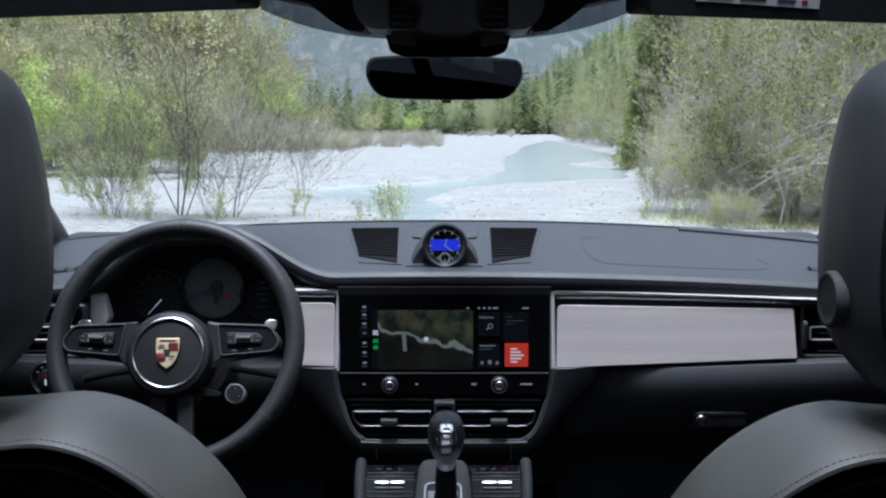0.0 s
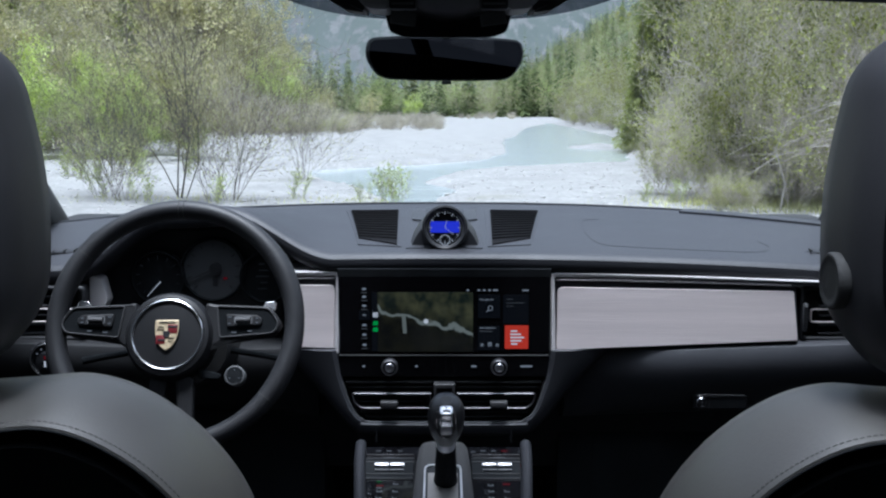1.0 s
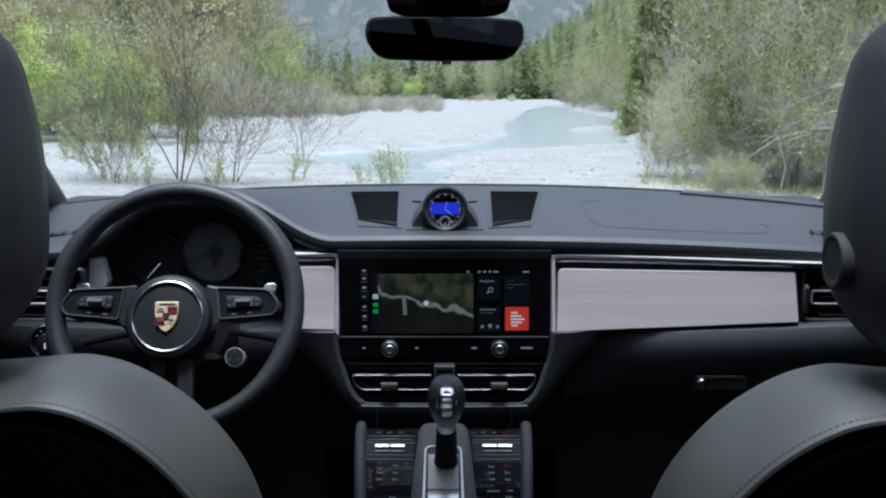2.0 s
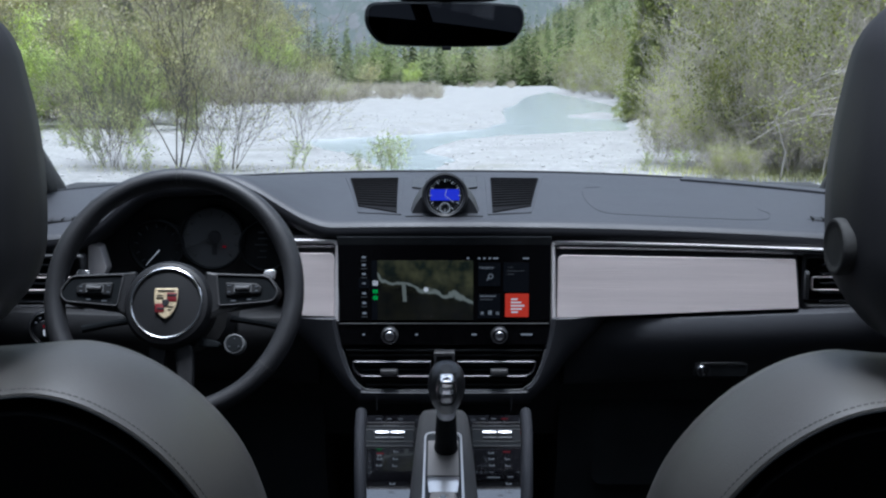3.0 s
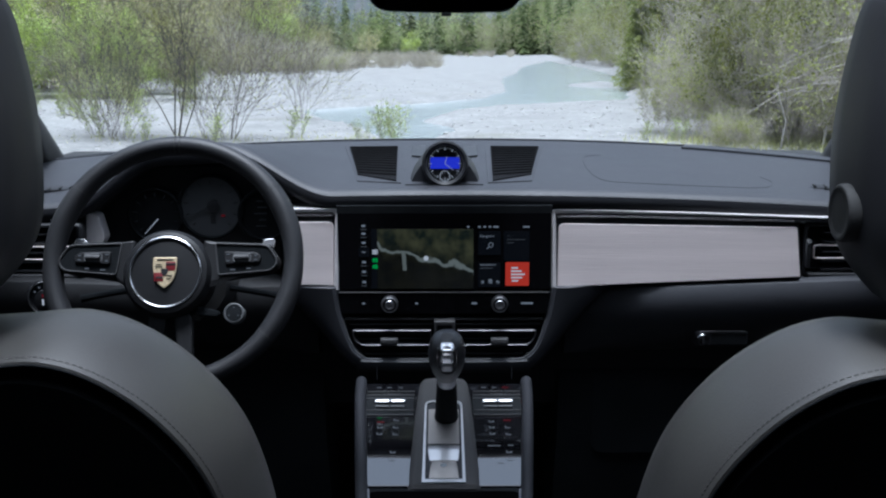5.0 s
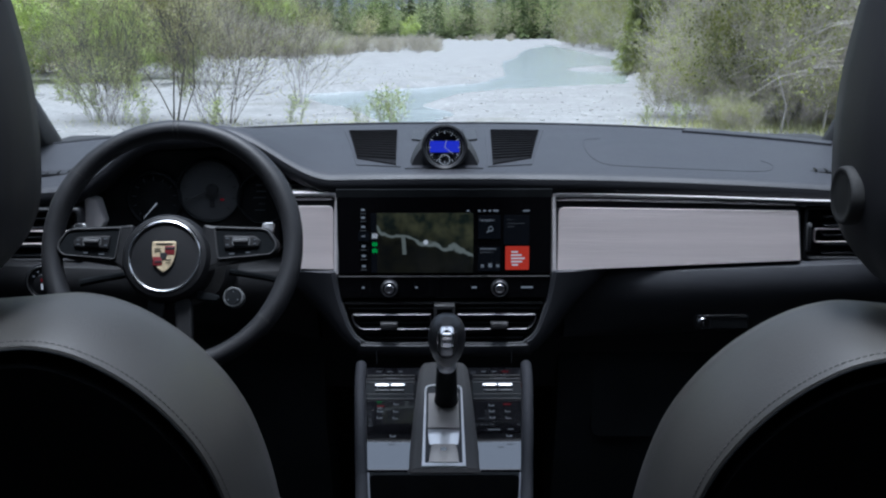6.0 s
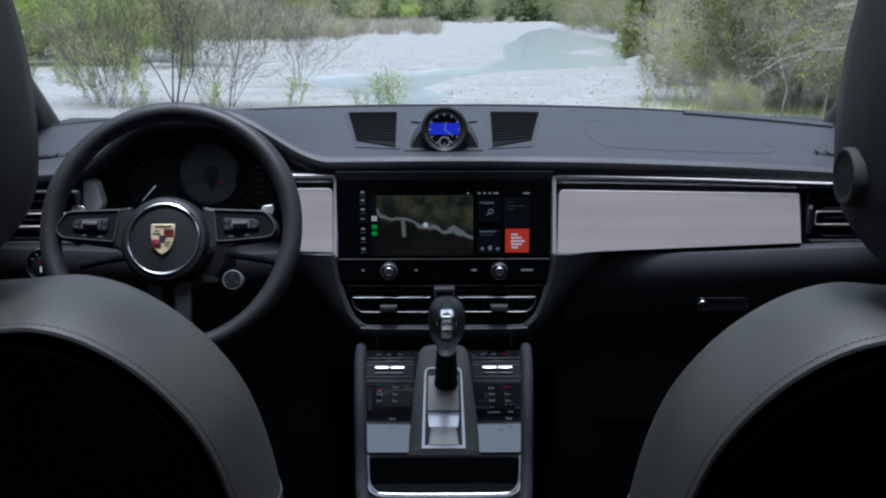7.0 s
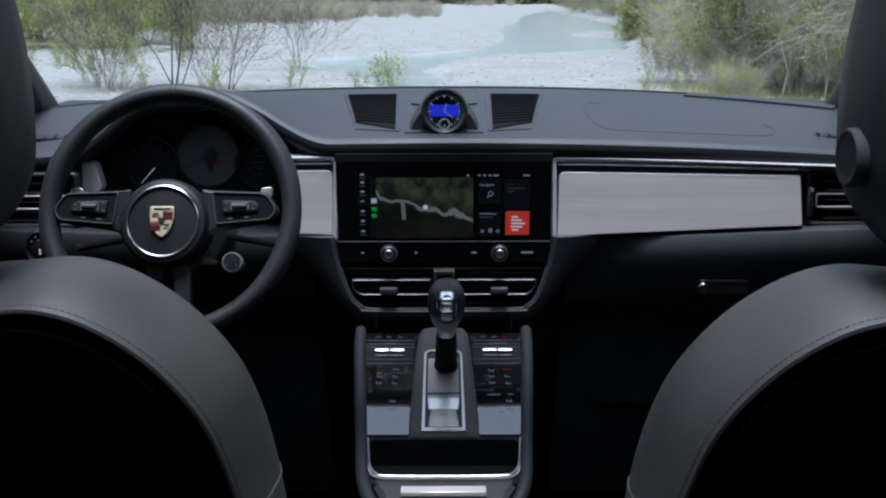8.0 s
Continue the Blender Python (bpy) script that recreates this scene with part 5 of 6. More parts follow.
        vent = at("vent", frame_ring(line, shrink(line, 0.0012), 1.563, 1.572, 0.0004), VENTMETAL, "air vent lined with a thin bright frame")
        for k in range(3):
            part("slat", box((0.078 * s + o, 1.577, 0.8495 + 0.0068 * k), (0.113 - 0.006 * (2 - k), 0.020, 0.0028), 0.001, 1, (14, 0, 0)), DEEP, vent)
        part("tab", box((0.0827 * s + o, 1.560, 0.8530), (0.0265, 0.012, 0.0100), 0.0022, 3), SOFTGREY, vent)
    # bracket between the vents
    at("bracket", frame_ring(rounded(rect(-0.0140, 0.0180, 0.845, 0.8855), 0.002), rounded(rect(-0.0095, 0.0135, 0.848, 0.8790), 0.001), 1.554, 1.60, 0.001), SOFTGREY, "grey centre bracket")
    at("bracket_back", box((0.002, 1.58, 0.862), (0.024, 0.02, 0.03)), BLACK)
    return st


def map_material():
    """A lit road map: dark woods, brown slopes, a pale river."""
    m = bpy.data.materials.new("lit_map")
    m.use_nodes = True
    t = m.node_tree
    b = t.nodes["Principled BSDF"]
    b.inputs["Base Color"].default_value = (0.01, 0.01, 0.01, 1)
    b.inputs["Roughness"].default_value = 0.15
    co, sx = t.nodes.new("ShaderNodeTexCoord"), t.nodes.new("ShaderNodeSeparateXYZ")
    t.links.new(co.outputs["Object"], sx.inputs[0])
    n1 = t.nodes.new("ShaderNodeTexNoise")
    n1.inputs["Scale"].default_value, n1.inputs["Detail"].default_value = 60, 8
    t.links.new(co.outputs["Object"], n1.inputs["Vector"])
    n2 = t.nodes.new("ShaderNodeTexNoise")
    n2.inputs["Scale"].default_value, n2.inputs["Detail"].default_value = 22, 3
    t.links.new(co.outputs["Object"], n2.inputs["Vector"])

    def op(kind, a, b2, c=None):
        n = t.nodes.new("ShaderNodeMath")
        n.operation = kind
        for i, v in enumerate((a, b2, c)):
            if v is None:
                continue
            if isinstance(v, (int, float)):
                n.inputs[i].default_value = v
            else:
                t.links.new(v, n.inputs[i])
        return n.outputs[0]

    # distance to the river's slanting line, bent by the noise
    line = op("MULTIPLY_ADD", sx.outputs["X"], 0.34, sx.outputs["Z"])
    line = op("MULTIPLY_ADD", n2.outputs[0], 0.055, line)
    dist = op("ABSOLUTE", op("SUBTRACT", line, 0.9985), 0.0)
    # a side arm hanging down from the river
    arm_x = op("ABSOLUTE", op("ADD", op("MULTIPLY_ADD", n2.outputs[0], 0.012, sx.outputs["X"]), 0.0540), 0.0)
    side = op("MULTIPLY", op("LESS_THAN", arm_x, 0.0030), op("MULTIPLY", op("GREATER_THAN", sx.outputs["Z"], 0.9600), op("LESS_THAN", sx.outputs["Z"], 0.9880)))
    river = t.nodes.new("ShaderNodeMapRange")
    river.inputs[1].default_value, river.inputs[2].default_value, river.inputs[3].default_value, river.inputs[4].default_value = 0.0018, 0.0040, 1.0, 0.0
    t.links.new(dist, river.inputs[0])
    above = t.nodes.new("ShaderNodeMapRange")
    above.inputs[1].default_value, above.inputs[2].default_value = 0.985, 1.02
    t.links.new(line, above.inputs[0])
    ramp = t.nodes.new("ShaderNodeValToRGB")
    e = ramp.color_ramp.elements
    e[0].position, e[0].color = 0.35, (0.008, 0.014, 0.010, 1)
    e[1].position, e[1].color = 0.66, (0.075, 0.075, 0.035, 1)
    t.links.new(n1.outputs[0], ramp.inputs[0])
    mx0, mx = t.nodes.new("ShaderNodeMix"), t.nodes.new("ShaderNodeMix")
    mx0.data_type = mx.data_type = "RGBA"
    dk = t.nodes.new("ShaderNodeVectorMath")
    dk.operation = "SCALE"
    t.links.new(ramp.outputs[0], dk.inputs[0])
    dk.inputs["Scale"].default_value = 0.12
    t.links.new(above.outputs[0], mx0.inputs["Factor"])
    t.links.new(dk.outputs[0], mx0.inputs["A"])
    t.links.new(ramp.outputs[0], mx0.inputs["B"])
    t.links.new(op("MAXIMUM", river.outputs[0], op("MULTIPLY", side, 0.85)), mx.inputs["Factor"])
    t.links.new(mx0.outputs["Result"], mx.inputs["A"])
    mx.inputs["B"].default_value = (0.20, 0.22, 0.19, 1)
    t.links.new(mx.outputs["Result"], b.inputs["Emission Color"])
    b.inputs["Emission Strength"].default_value = 0.42
    return m


MAPGLOW = map_material()
UIGREY, UIDIM, UITILE = glow("ui_grey", (0.12, 0.13, 0.14), 1.0), glow("ui_dim", (0.045, 0.048, 0.05), 1.0), glow("ui_tile", (0.0015, 0.002, 0.003), 1.0)
UIWHITE, UIGREEN, UIORANGE = glow("ui_white", (0.35, 0.35, 0.35), 1.0), glow("ui_green", (0.01, 0.25, 0.04), 1.0), glow("ui_orange", (0.34, 0.024, 0.012), 0.9)
REDMARK = glow("red_mark", (0.20, 0.004, 0.012), 0.3)
centre_stack()


# ---- instrument cluster ----
def cluster():
    c = thing("instrument_cluster", "dark instrument cluster with a grey rev counter", "instrument cluster", (-0.37, 1.7, 0.95))

    def at(name, bm, material, label="", parent=c):
        ob = part(name, bm, material, parent, label)
        if parent is c:
            ob.location = -c.location
        return ob

    at("housing", slab(rounded(rect(-0.575, -0.258, 0.93, 1.112), 0.04), 1.665, 1.72, 0.004), BLACK)
    for x, z, r, col, name in ((-0.367, 1.047, 0.048, DIALGREY, "rev_counter"), (-0.455, 1.034, 0.040, DEEP, "speedometer"), (-0.283, 1.034, 0.038, DEEP, "info_display")):
        m = Matrix.Translation((x, 1.655, z)) @ FACE
        g = at(name, turned([(r + 0.004, -0.01), (r + 0.004, 0.006), (r + 0.001, 0.008), (r, 0.006), (r - 0.001, 0.0)], 48, m), DEEP)
        part("dial", turned([(r - 0.0005, -0.002), (r - 0.0005, 0.001)], 40, m), col, g)
        if name != "info_display":
            for k in range(11):
                a = radians(225 - 27 * k)
                part("tick", moved(box((0.82 * r * math.cos(a), 0.82 * r * math.sin(a), 0.0018), (0.006, 0.0009, 0.0006), 0, 1, (0, 0, math.degrees(a))), m), DIALTICK, g)
        if name == "rev_counter":
            part("hub_cap", turned([(0.010, 0.001), (0.0095, 0.006), (0.003, 0.007)], 24, m @ Matrix.Translation((0.004, 0.002, 0))), BLACK, g)
            part("pointer", tube([tuple(m @ Vector((0.0, 0.001, 0.005))), tuple(m @ Vector((-0.042, -0.018, 0.004)))], [0.0013, 0.0006], 6), BLACK, g)
            part("lamp", moved(box((0.019, -0.014, 0.002), (0.006, 0.003, 0.0008)), m), REDMARK, g)
            part("odometer", moved(box((0.003, -0.020, 0.002), (0.008, 0.014, 0.0008)), m), BLACK, g)
        if name == "speedometer":
            part("pointer", tube([tuple(m @ Vector((0.004, -0.006, 0.004))), tuple(m @ Vector((-0.018, -0.030, 0.004)))], [0.001, 0.0005], 6), DIALWHITE, g)
        if name == "info_display":
            for k in range(5):
                part("text_line", moved(box((-0.006 + 0.003 * (k % 2), 0.022 - 0.010 * k, 0.002), (0.010 + 0.005 * (k % 3), 0.0012, 0.0006)), m), DIALTICK, g)
    # bright strip beside the outer vent and the light switch
    at("side_trim", slab(rounded([(-0.553, 0.992), (-0.532, 0.990), (-0.524, 1.004), (-0.533, 1.040), (-0.551, 1.044)], 0.004), 1.612, 1.64, 0.001), FRAMEMETAL, "brushed metal end strip")
    at("side_block", slab(rounded(rect(-0.572, -0.553, 0.985, 1.050), 0.004), 1.615, 1.64, 0.003), BLACK)
    m = Matrix.Translation((-0.604, 1.566, 0.921)) @ FACE
    sw = at("light_switch", turned([(0.030, -0.02), (0.030, 0.002), (0.028, 0.004), (0.024, 0.004), (0.022, 0.001), (0.014, 0.001), (0.013, 0.012), (0.003, 0.013)], 36, m), BLACK, "round black headlamp switch")
    part("switch_ring", tube([tuple(m @ Vector((0.0255 * math.cos(a), 0.0255 * math.sin(a), 0.0045))) for a in [2 * math.pi * k / 40 for k in range(40)]], 0.0009, 6, loop=True), SATIN, sw)
    part("switch_mark", moved(box((0, -0.004, 0.0136), (0.0026, 0.009, 0.0008)), m), UIWHITE, sw)
    part("switch_lamp", moved(box((0, 0.006, 0.0136), (0.0026, 0.005, 0.0008)), m), REDMARK, sw)
    for k in range(5):
        a = radians(150 - 30 * k)
        part("switch_symbol", moved(box((0.0185 * math.cos(a), 0.0185 * math.sin(a), 0.0016), (0.003, 0.0018, 0.0008)), m), UIMARK, sw)
    return c


DIALTICK = glow("dial_tick", (0.006, 0.0065, 0.007), 1.0)
DIALGREY = mat("grey_dial", (0.060, 0.064, 0.070), 0.5, vary=0.08, scale=30)
cluster()


# ---- steering wheel ----
GOLD, CRED = mat("crest_gold", (0.62, 0.51, 0.33), 0.45, 0.3, vary=0.2, scale=300), mat("crest_red", (0.17, 0.015, 0.02), 0.4, vary=0.1)


def steering_wheel():
    w = thing("steering_wheel", "black leather three-spoke steering wheel with a crest", "steering wheel", (-0.377, 1.45, 1.0))
    w.matrix_basis = pose(-0.377, 1.450, 1.000, 68, 0, 0)
    R = 0.1680
    rim = []
    n = 96
    for k in range(n + 1):
        a = 2 * math.pi * k / n
        grip = 1 + 0.10 * math.exp(-((math.degrees(a) % 180 - 25) / 16) ** 2) + 0.10 * math.exp(-((math.degrees(a) % 180 - 155) / 16) ** 2)
        rim.append([((R + 0.0136 * grip * math.cos(b)) * math.cos(a), (R + 0.0136 * grip * math.cos(b)) * math.sin(a), 0.0160 * grip * math.sin(b)) for b in [2 * math.pi * j / 14 for j in range(14)]])
    bm = loft(rim, caps=False)
    bmesh.ops.remove_doubles(bm, verts=bm.verts, dist=1e-6)
    part("rim", bm, RIM, w, "stitched charcoal leather rim")
    for deg in (37, 143, 218, 322, 91.2, 88.8):
        a = radians(deg)
        c = Vector((R * math.cos(a), R * math.sin(a), 0))
        o = Vector((math.cos(a), math.sin(a), 0))
        part("rim_seam", tube([tuple(c + o * 0.0139 * math.cos(b) + Vector((0, 0, 0.0163 * math.sin(b)))) for b in [2 * math.pi * j / 20 for j in range(20)]], 0.0008, 5, loop=True), THREAD, w)
    # hub pad, domed
    hub = []
    for r, h in ((0.060, -0.03), (0.0625, 0.0), (0.0610, 0.011), (0.0565, 0.0200), (0.0515, 0.022), (0.0490, 0.0195), (0.03, 0.0215), (0.002, 0.0225)):
        hub.append((r, h))
    hub_m = Matrix.Translation((-0.0050, -0.0185, 0.0))
    part("hub", turned(hub, 56, hub_m @ Matrix.Diagonal((1, 1.0, 1, 1))), WHEELBLACK, w, "smooth black airbag pad")
    part("hub_ring", tube([tuple(hub_m @ Vector((0.0485 * math.cos(a), 0.0485 * math.sin(a), 0.0215))) for a in [2 * math.pi * k / 64 for k in range(64)]], 0.0021, 8, loop=True), CHROME, w, "bright chrome ring")
    # crest as plain coloured shapes
    sh = rounded([(-0.0165, 0.020), (0.0165, 0.020), (0.0165, 0.0), (0.010, -0.016), (0.0, -0.023), (-0.010, -0.016), (-0.0165, 0.0)], [0.003, 0.003, 0.01, 0.008, 0.002, 0.008, 0.01], 4)
    to_face = Matrix.Translation((-0.0052, -0.0185, 0.0225)) @ pose(0, 0, 0, -90, 0, 0)
    crest = part("crest", moved(slab(sh, -0.003, 0.001, 0.001), to_face), GOLD, w, "small gold, red and black shield")
    part("crest_border", moved(slab(shrink(sh, -0.0009), -0.0018, 0.001, 0.0004), to_face), BLACK, crest)
    for x0, x1, z0, z1, mt in ((0.0015, 0.0150, 0.0015, 0.0135, CRED), (-0.0140, -0.0015, -0.0135, -0.0015, CRED), (0.0015, 0.0150, 0.0085, 0.0115, BLACK), (-0.0115, -0.0015, -0.0100, -0.0070, BLACK), (-0.0130, -0.0030, 0.0060, 0.0070, BLACK), (-0.0120, -0.0040, 0.0095, 0.0103, BLACK), (0.0030, 0.0110, -0.0060, -0.0050, BLACK), (0.0030, 0.0090, -0.0100, -0.0092, BLACK), (-0.0110, 0.0110, 0.0158, 0.0172, BLACK)):
        lift = 0.0036 if mt is CRED else 0.0040
        part("crest_field", moved(slab(rect(x0, x1, z0, z1), -lift, -0.001, 0.0002), to_face), mt, crest)
    part("crest_field", moved(slab(rounded([(-0.005, 0.004), (0.005, 0.004), (0.004, -0.003), (0, -0.006), (-0.004, -0.003)], 0.001, 2), -0.0042, -0.001, 0.0003), to_face), BLACK, crest)
    # side spokes: a gloss black wedge with a grey bezel, a switch bar and a roller
    lie = pose(0, 0, 0, -90, 0, 0)
    for s in (-1, 1):
        def flip(pts):
            return [(s * x - 0.0050, z) for x, z in pts]

        sp = part("spoke", moved(slab(rounded(flip([(0.048, 0.030), (0.060, 0.0270), (0.133, 0.0245), (0.141, 0.0220), (0.1545, 0.0030), (0.1540, -0.0080), (0.1450, -0.0170), (0.066, -0.0290), (0.048, -0.046)]), 0.006, 3), -0.010, 0.006, 0.004), lie), WHEELBLACK, w, "black spoke with switches")
        rim_o = rounded(flip([(0.064, 0.0245), (0.132, 0.0222), (0.1395, 0.0195), (0.1515, 0.0025), (0.1510, -0.0070), (0.1435, -0.0150), (0.070, -0.0215)]), 0.005, 4)
        part("spoke_bezel", moved(frame_ring(rim_o, shrink(rim_o, 0.0019), -0.0128, -0.006, 0.0006), lie), SOFTGREY, sp, "thin grey bezel")
        part("switch_well", moved(slab(shrink(rim_o, 0.0016), -0.0106, -0.006, 0.0004), lie), SHELL, sp)
        part("switch_bar", moved(slab(rounded(flip([(0.078, 0.0120), (0.122, 0.0108), (0.130, 0.0050), (0.128, -0.0035), (0.080, -0.0065)]), 0.003, 3), -0.0142, -0.008, 0.0015), lie), WHEELBLACK, sp)
        part("roller", tube([(0.093 * s - 0.005, 0.0030, 0.0152), (0.113 * s - 0.005, 0.0035, 0.0152)], 0.0042, 12), SOFTGREY, sp)
        part("roller_edge", moved(frame_ring(rounded(flip(rect(0.0905, 0.1155, -0.0025, 0.0092)), 0.003, 3), rounded(flip(rect(0.0920, 0.1140, -0.0012, 0.0079)), 0.002, 3), -0.0150, -0.012, 0.0003), lie), GREYTRIM, sp)
        for x, y, wd in ((0.084, 0.0075, 0.005), (0.084, -0.0015, 0.004), (0.122, 0.0060, 0.004), (0.122, 0.0000, 0.004), (0.090, -0.0135, 0.007), (0.112, -0.0115, 0.006)):
            part("switch_mark", box((x * s - 0.005, y, 0.0145 if y > -0.005 else 0.0110), (wd, 0.0016, 0.0006)), UIMARK, sp)
        part("paddle", moved(slab(rounded([(0.121 * s - 0.004, 0.022), (0.140 * s - 0.004, 0.023), (0.142 * s - 0.004, 0.037), (0.126 * s - 0.004, 0.036)], 0.004, 3), 0.018, 0.024, 0.001), lie), SATIN, w, "silver shift paddle")
    # lower spoke, two struts
    for s in (-1, 1):
        part("spoke", moved(slab(rounded([(0.004 * s, -0.070), (0.030 * s, -0.075), (0.034 * s, -0.160), (0.016 * s, -0.165)], 0.006, 3), -0.004, 0.008, 0.003), pose(0, 0, 0, -90, 0, 0)), WHEELBLACK, w)
    # mode dial hanging under the right spoke
    dm = Matrix.Translation((0.0885, -0.0735, 0.002))
    dial = part("mode_dial", turned([(0.0135, -0.012), (0.0140, 0.004), (0.0138, 0.007), (0.0124, 0.0078), (0.0116, 0.006), (0.001, 0.006)], 32, dm), GREYTRIM, w, "small grey drive mode dial")
    for k in range(3):
        a = radians(90 + 120 * k)
        part("dial_mark", moved(box((0.0075 * math.cos(a), 0.0075 * math.sin(a), 0.0083), (0.0016, 0.0016, 0.0006)), dm), UIMARK, dial)
    part("dial_cap", turned([(0.0114, 0.0055), (0.0110, 0.0074), (0.001, 0.0079)], 24, dm), DEEP, dial)
    part("dial_arm", moved(slab(rounded([(0.035, -0.062), (0.068, -0.070), (0.066, -0.078), (0.035, -0.076)], 0.004, 3), -0.002, 0.008, 0.002), pose(0, 0, 0, -90, 0, 0)), SHELL, w)
    # column shroud and stalks behind the wheel
    col = thing("steering_column", "black steering column shroud with two stalks", "steering column", (-0.38, 1.6, 0.9))
    sc = part("shroud", loft([[(-0.38 + 0.065 * math.cos(a), y, z + 0.055 * math.sin(a)) for a in [2 * math.pi * k / 20 for k in range(20)]] for y, z in ((1.50, 0.955), (1.60, 0.93), (1.75, 0.88))]), MATTE, col)
    sc.location = -col.location
    for s in (-1, 1):
        stalk = part("stalk", tube([(-0.38 + 0.06 * s, 1.53, 0.945), (-0.38 + 0.12 * s, 1.53, 0.935), (-0.38 + 0.155 * s, 1.52, 0.930)], [0.005, 0.005, 0.006], 8), SHELL, col)
        stalk.location = -col.location
        if s > 0:
            part("stalk_mark", box((-0.38 + 0.150 * s, 1.509, 0.936), (0.003, 0.002, 0.014), 0, 1, (0, 10 * s, 0)), UIWHITE, stalk)
    return w


steering_wheel()


# ---- mirror and overhead fittings ----
def rear_mirror():
    m = thing("rear_view_mirror", "frameless dark rear view mirror", "mirror", (0.005, 1.50, 1.372))
    o = rounded([(-0.106, 0.0265), (-0.060, 0.030), (0.0, 0.031), (0.060, 0.030), (0.106, 0.0265), (0.110, 0.0), (0.092, -0.0295), (0.0, -0.0325), (-0.092, -0.0295), (-0.110, 0.0)], [0.012, 0.05, 0.05, 0.05, 0.012, 0.02, 0.02, 0.1, 0.02, 0.02], 5)
    tilt = pose(0, 0, 0, 5, 0, 14) @ Matrix.Diagonal((1.05, 1, 1, 1))
    rings = [[(x, 0, z) for x, z in shrink(o, 0.003)], [(x, 0.002, z) for x, z in o], [(x, 0.012, z) for x, z in o], [(x * 0.8, 0.03, z * 0.7) for x, z in o], [(x * 0.3, 0.036, z * 0.3) for x, z in o]]
    part("housing", moved(loft(rings), tilt), SHELL, m)
    part("mirror_glass", moved(slab(shrink(o, 0.0032), -0.0012, 0.004, 0.0006), tilt), MIRROR, m, "dark tinted mirror glass")
    part("stalk", tube([(0, 0.03, 0.0), (0, 0.04, 0.03), (0, 0.015, 0.055)], [0.012, 0.014, 0.018], 12), BLACK, m)
    part("switch", box((0.0, 0.006, -0.0335), (0.014, 0.012, 0.005), 0.0015), BLACK, m)
    return m


MIRROR = mat("dimmed_mirror", (0.010, 0.0105, 0.012), 0.03, 1.0, vary=0.02)
rear_mirror()


def overhead():
    c = thing("overhead_console", "dark overhead console with sensor housing and reading lamps", "overhead console", (0, 1.3, 1.44))

    def at(name, bm, material, label="", parent=c):
        ob = part(name, bm, material, parent, label)
        if parent is c:
            ob.location = -c.location
        return ob

    x0 = 0.006
    body = [[(x0 + w * math.cos(a) * (1 if abs(math.cos(a)) > 0.5 else 1), y, z + h * math.sin(a)) for a in [2 * math.pi * k / 28 for k in range(28)]] for y, w, z, h in ((1.10, 0.060, 1.480, 0.03), (1.18, 0.068, 1.455, 0.046), (1.24, 0.070, 1.447, 0.046), (1.275, 0.066, 1.450, 0.040))]
    at("body", loft(body), BLACK)
    for s in (-1, 1):
        at("side_cheek", loft([[(x0 + s * x, y, z) for x, z in rounded([(0.066, 1.408), (0.090, 1.409), (0.104, 1.425), (0.108, 1.47), (0.066, 1.47)], [0.004, 0.01, 0.01, 0.002, 0.002], 3)] for y in (1.17, 1.245)]), CHEEK, "grey moulded side cheek")
        at("cheek_edge", loft([[(x0 + s * x, y, z) for x, z in rounded([(0.092, 1.407), (0.112, 1.416), (0.120, 1.47), (0.10, 1.47)], 0.004, 3)] for y in (1.18, 1.25)]), BLACK)
        lamp = at("reading_lamp", box((x0 + 0.050 * s, 1.175, 1.422), (0.030, 0.02, 0.028), 0.003), BLACK)
        for k in range(3):
            part("lamp_rib", box((x0 + 0.050 * s, 1.163, 1.414 + 0.008 * k), (0.024, 0.003, 0.002)), GREYTRIM, lamp)
        # roof wings that run from the console into the header
        at("wing", loft([[(x0 + s * x, 1.19, z), (x0 + s * x, 1.255, z + 0.002), (x0 + s * x, 1.255, 1.50), (x0 + s * x, 1.19, 1.50)] for x, z in ((0.095, 1.407), (0.115, 1.410), (0.135, 1.422), (0.155, 1.438), (0.20, 1.448), (0.25, 1.455))]), MATTE)
    at("sensor_housing", loft([[(x0 + x * f, y, z + dz) for x, z in rounded([(-0.068, 1.386), (-0.050, 1.380), (0.050, 1.380), (0.068, 1.386), (0.078, 1.425), (-0.078, 1.425)], 0.006, 3)] for y, f, dz in ((1.24, 1.0, 0.003), (1.30, 0.95, 0.010), (1.38, 0.7, 0.022))]), DEEP)
    for s in (-1, 1):
        at("sensor_panel", box((x0 + 0.052 * s, 1.239, 1.405), (0.030, 0.004, 0.016), 0.001, 1, (0, -8 * s, 0)), GREYTRIM)
    at("mirror_arm", tube([(0.004, 1.36, 1.41), (0.003, 1.46, 1.42), (0.003, 1.52, 1.405)], [0.012, 0.012, 0.012], 12), DEEP)
    # shaded band printed on the glass round the sensors
    fs, vs = [], []
    for i in range(33):
        q = -1 + 2 * i / 32
        x = 0.006 + 0.222 * q
        low = 0.93 - 0.105 * (1 - abs(q) ** 3.2)
        for f in (low, 1.0):
            px_, py_, pz_ = screen_point(x / (1 - 0.17 * f), f)
            vs.append((px_, py_ - 0.004, pz_ - 0.004))
    for i in range(32):
        fs.append((2 * i, 2 * i + 2, 2 * i + 3, 2 * i + 1))
    band = raw("shade_band", vs, fs, SHADE, c)
    band.location = -c.location
    band.visible_shadow = False
    tagged(band, "translucent grey shade band on the glass")
    return c


overhead()


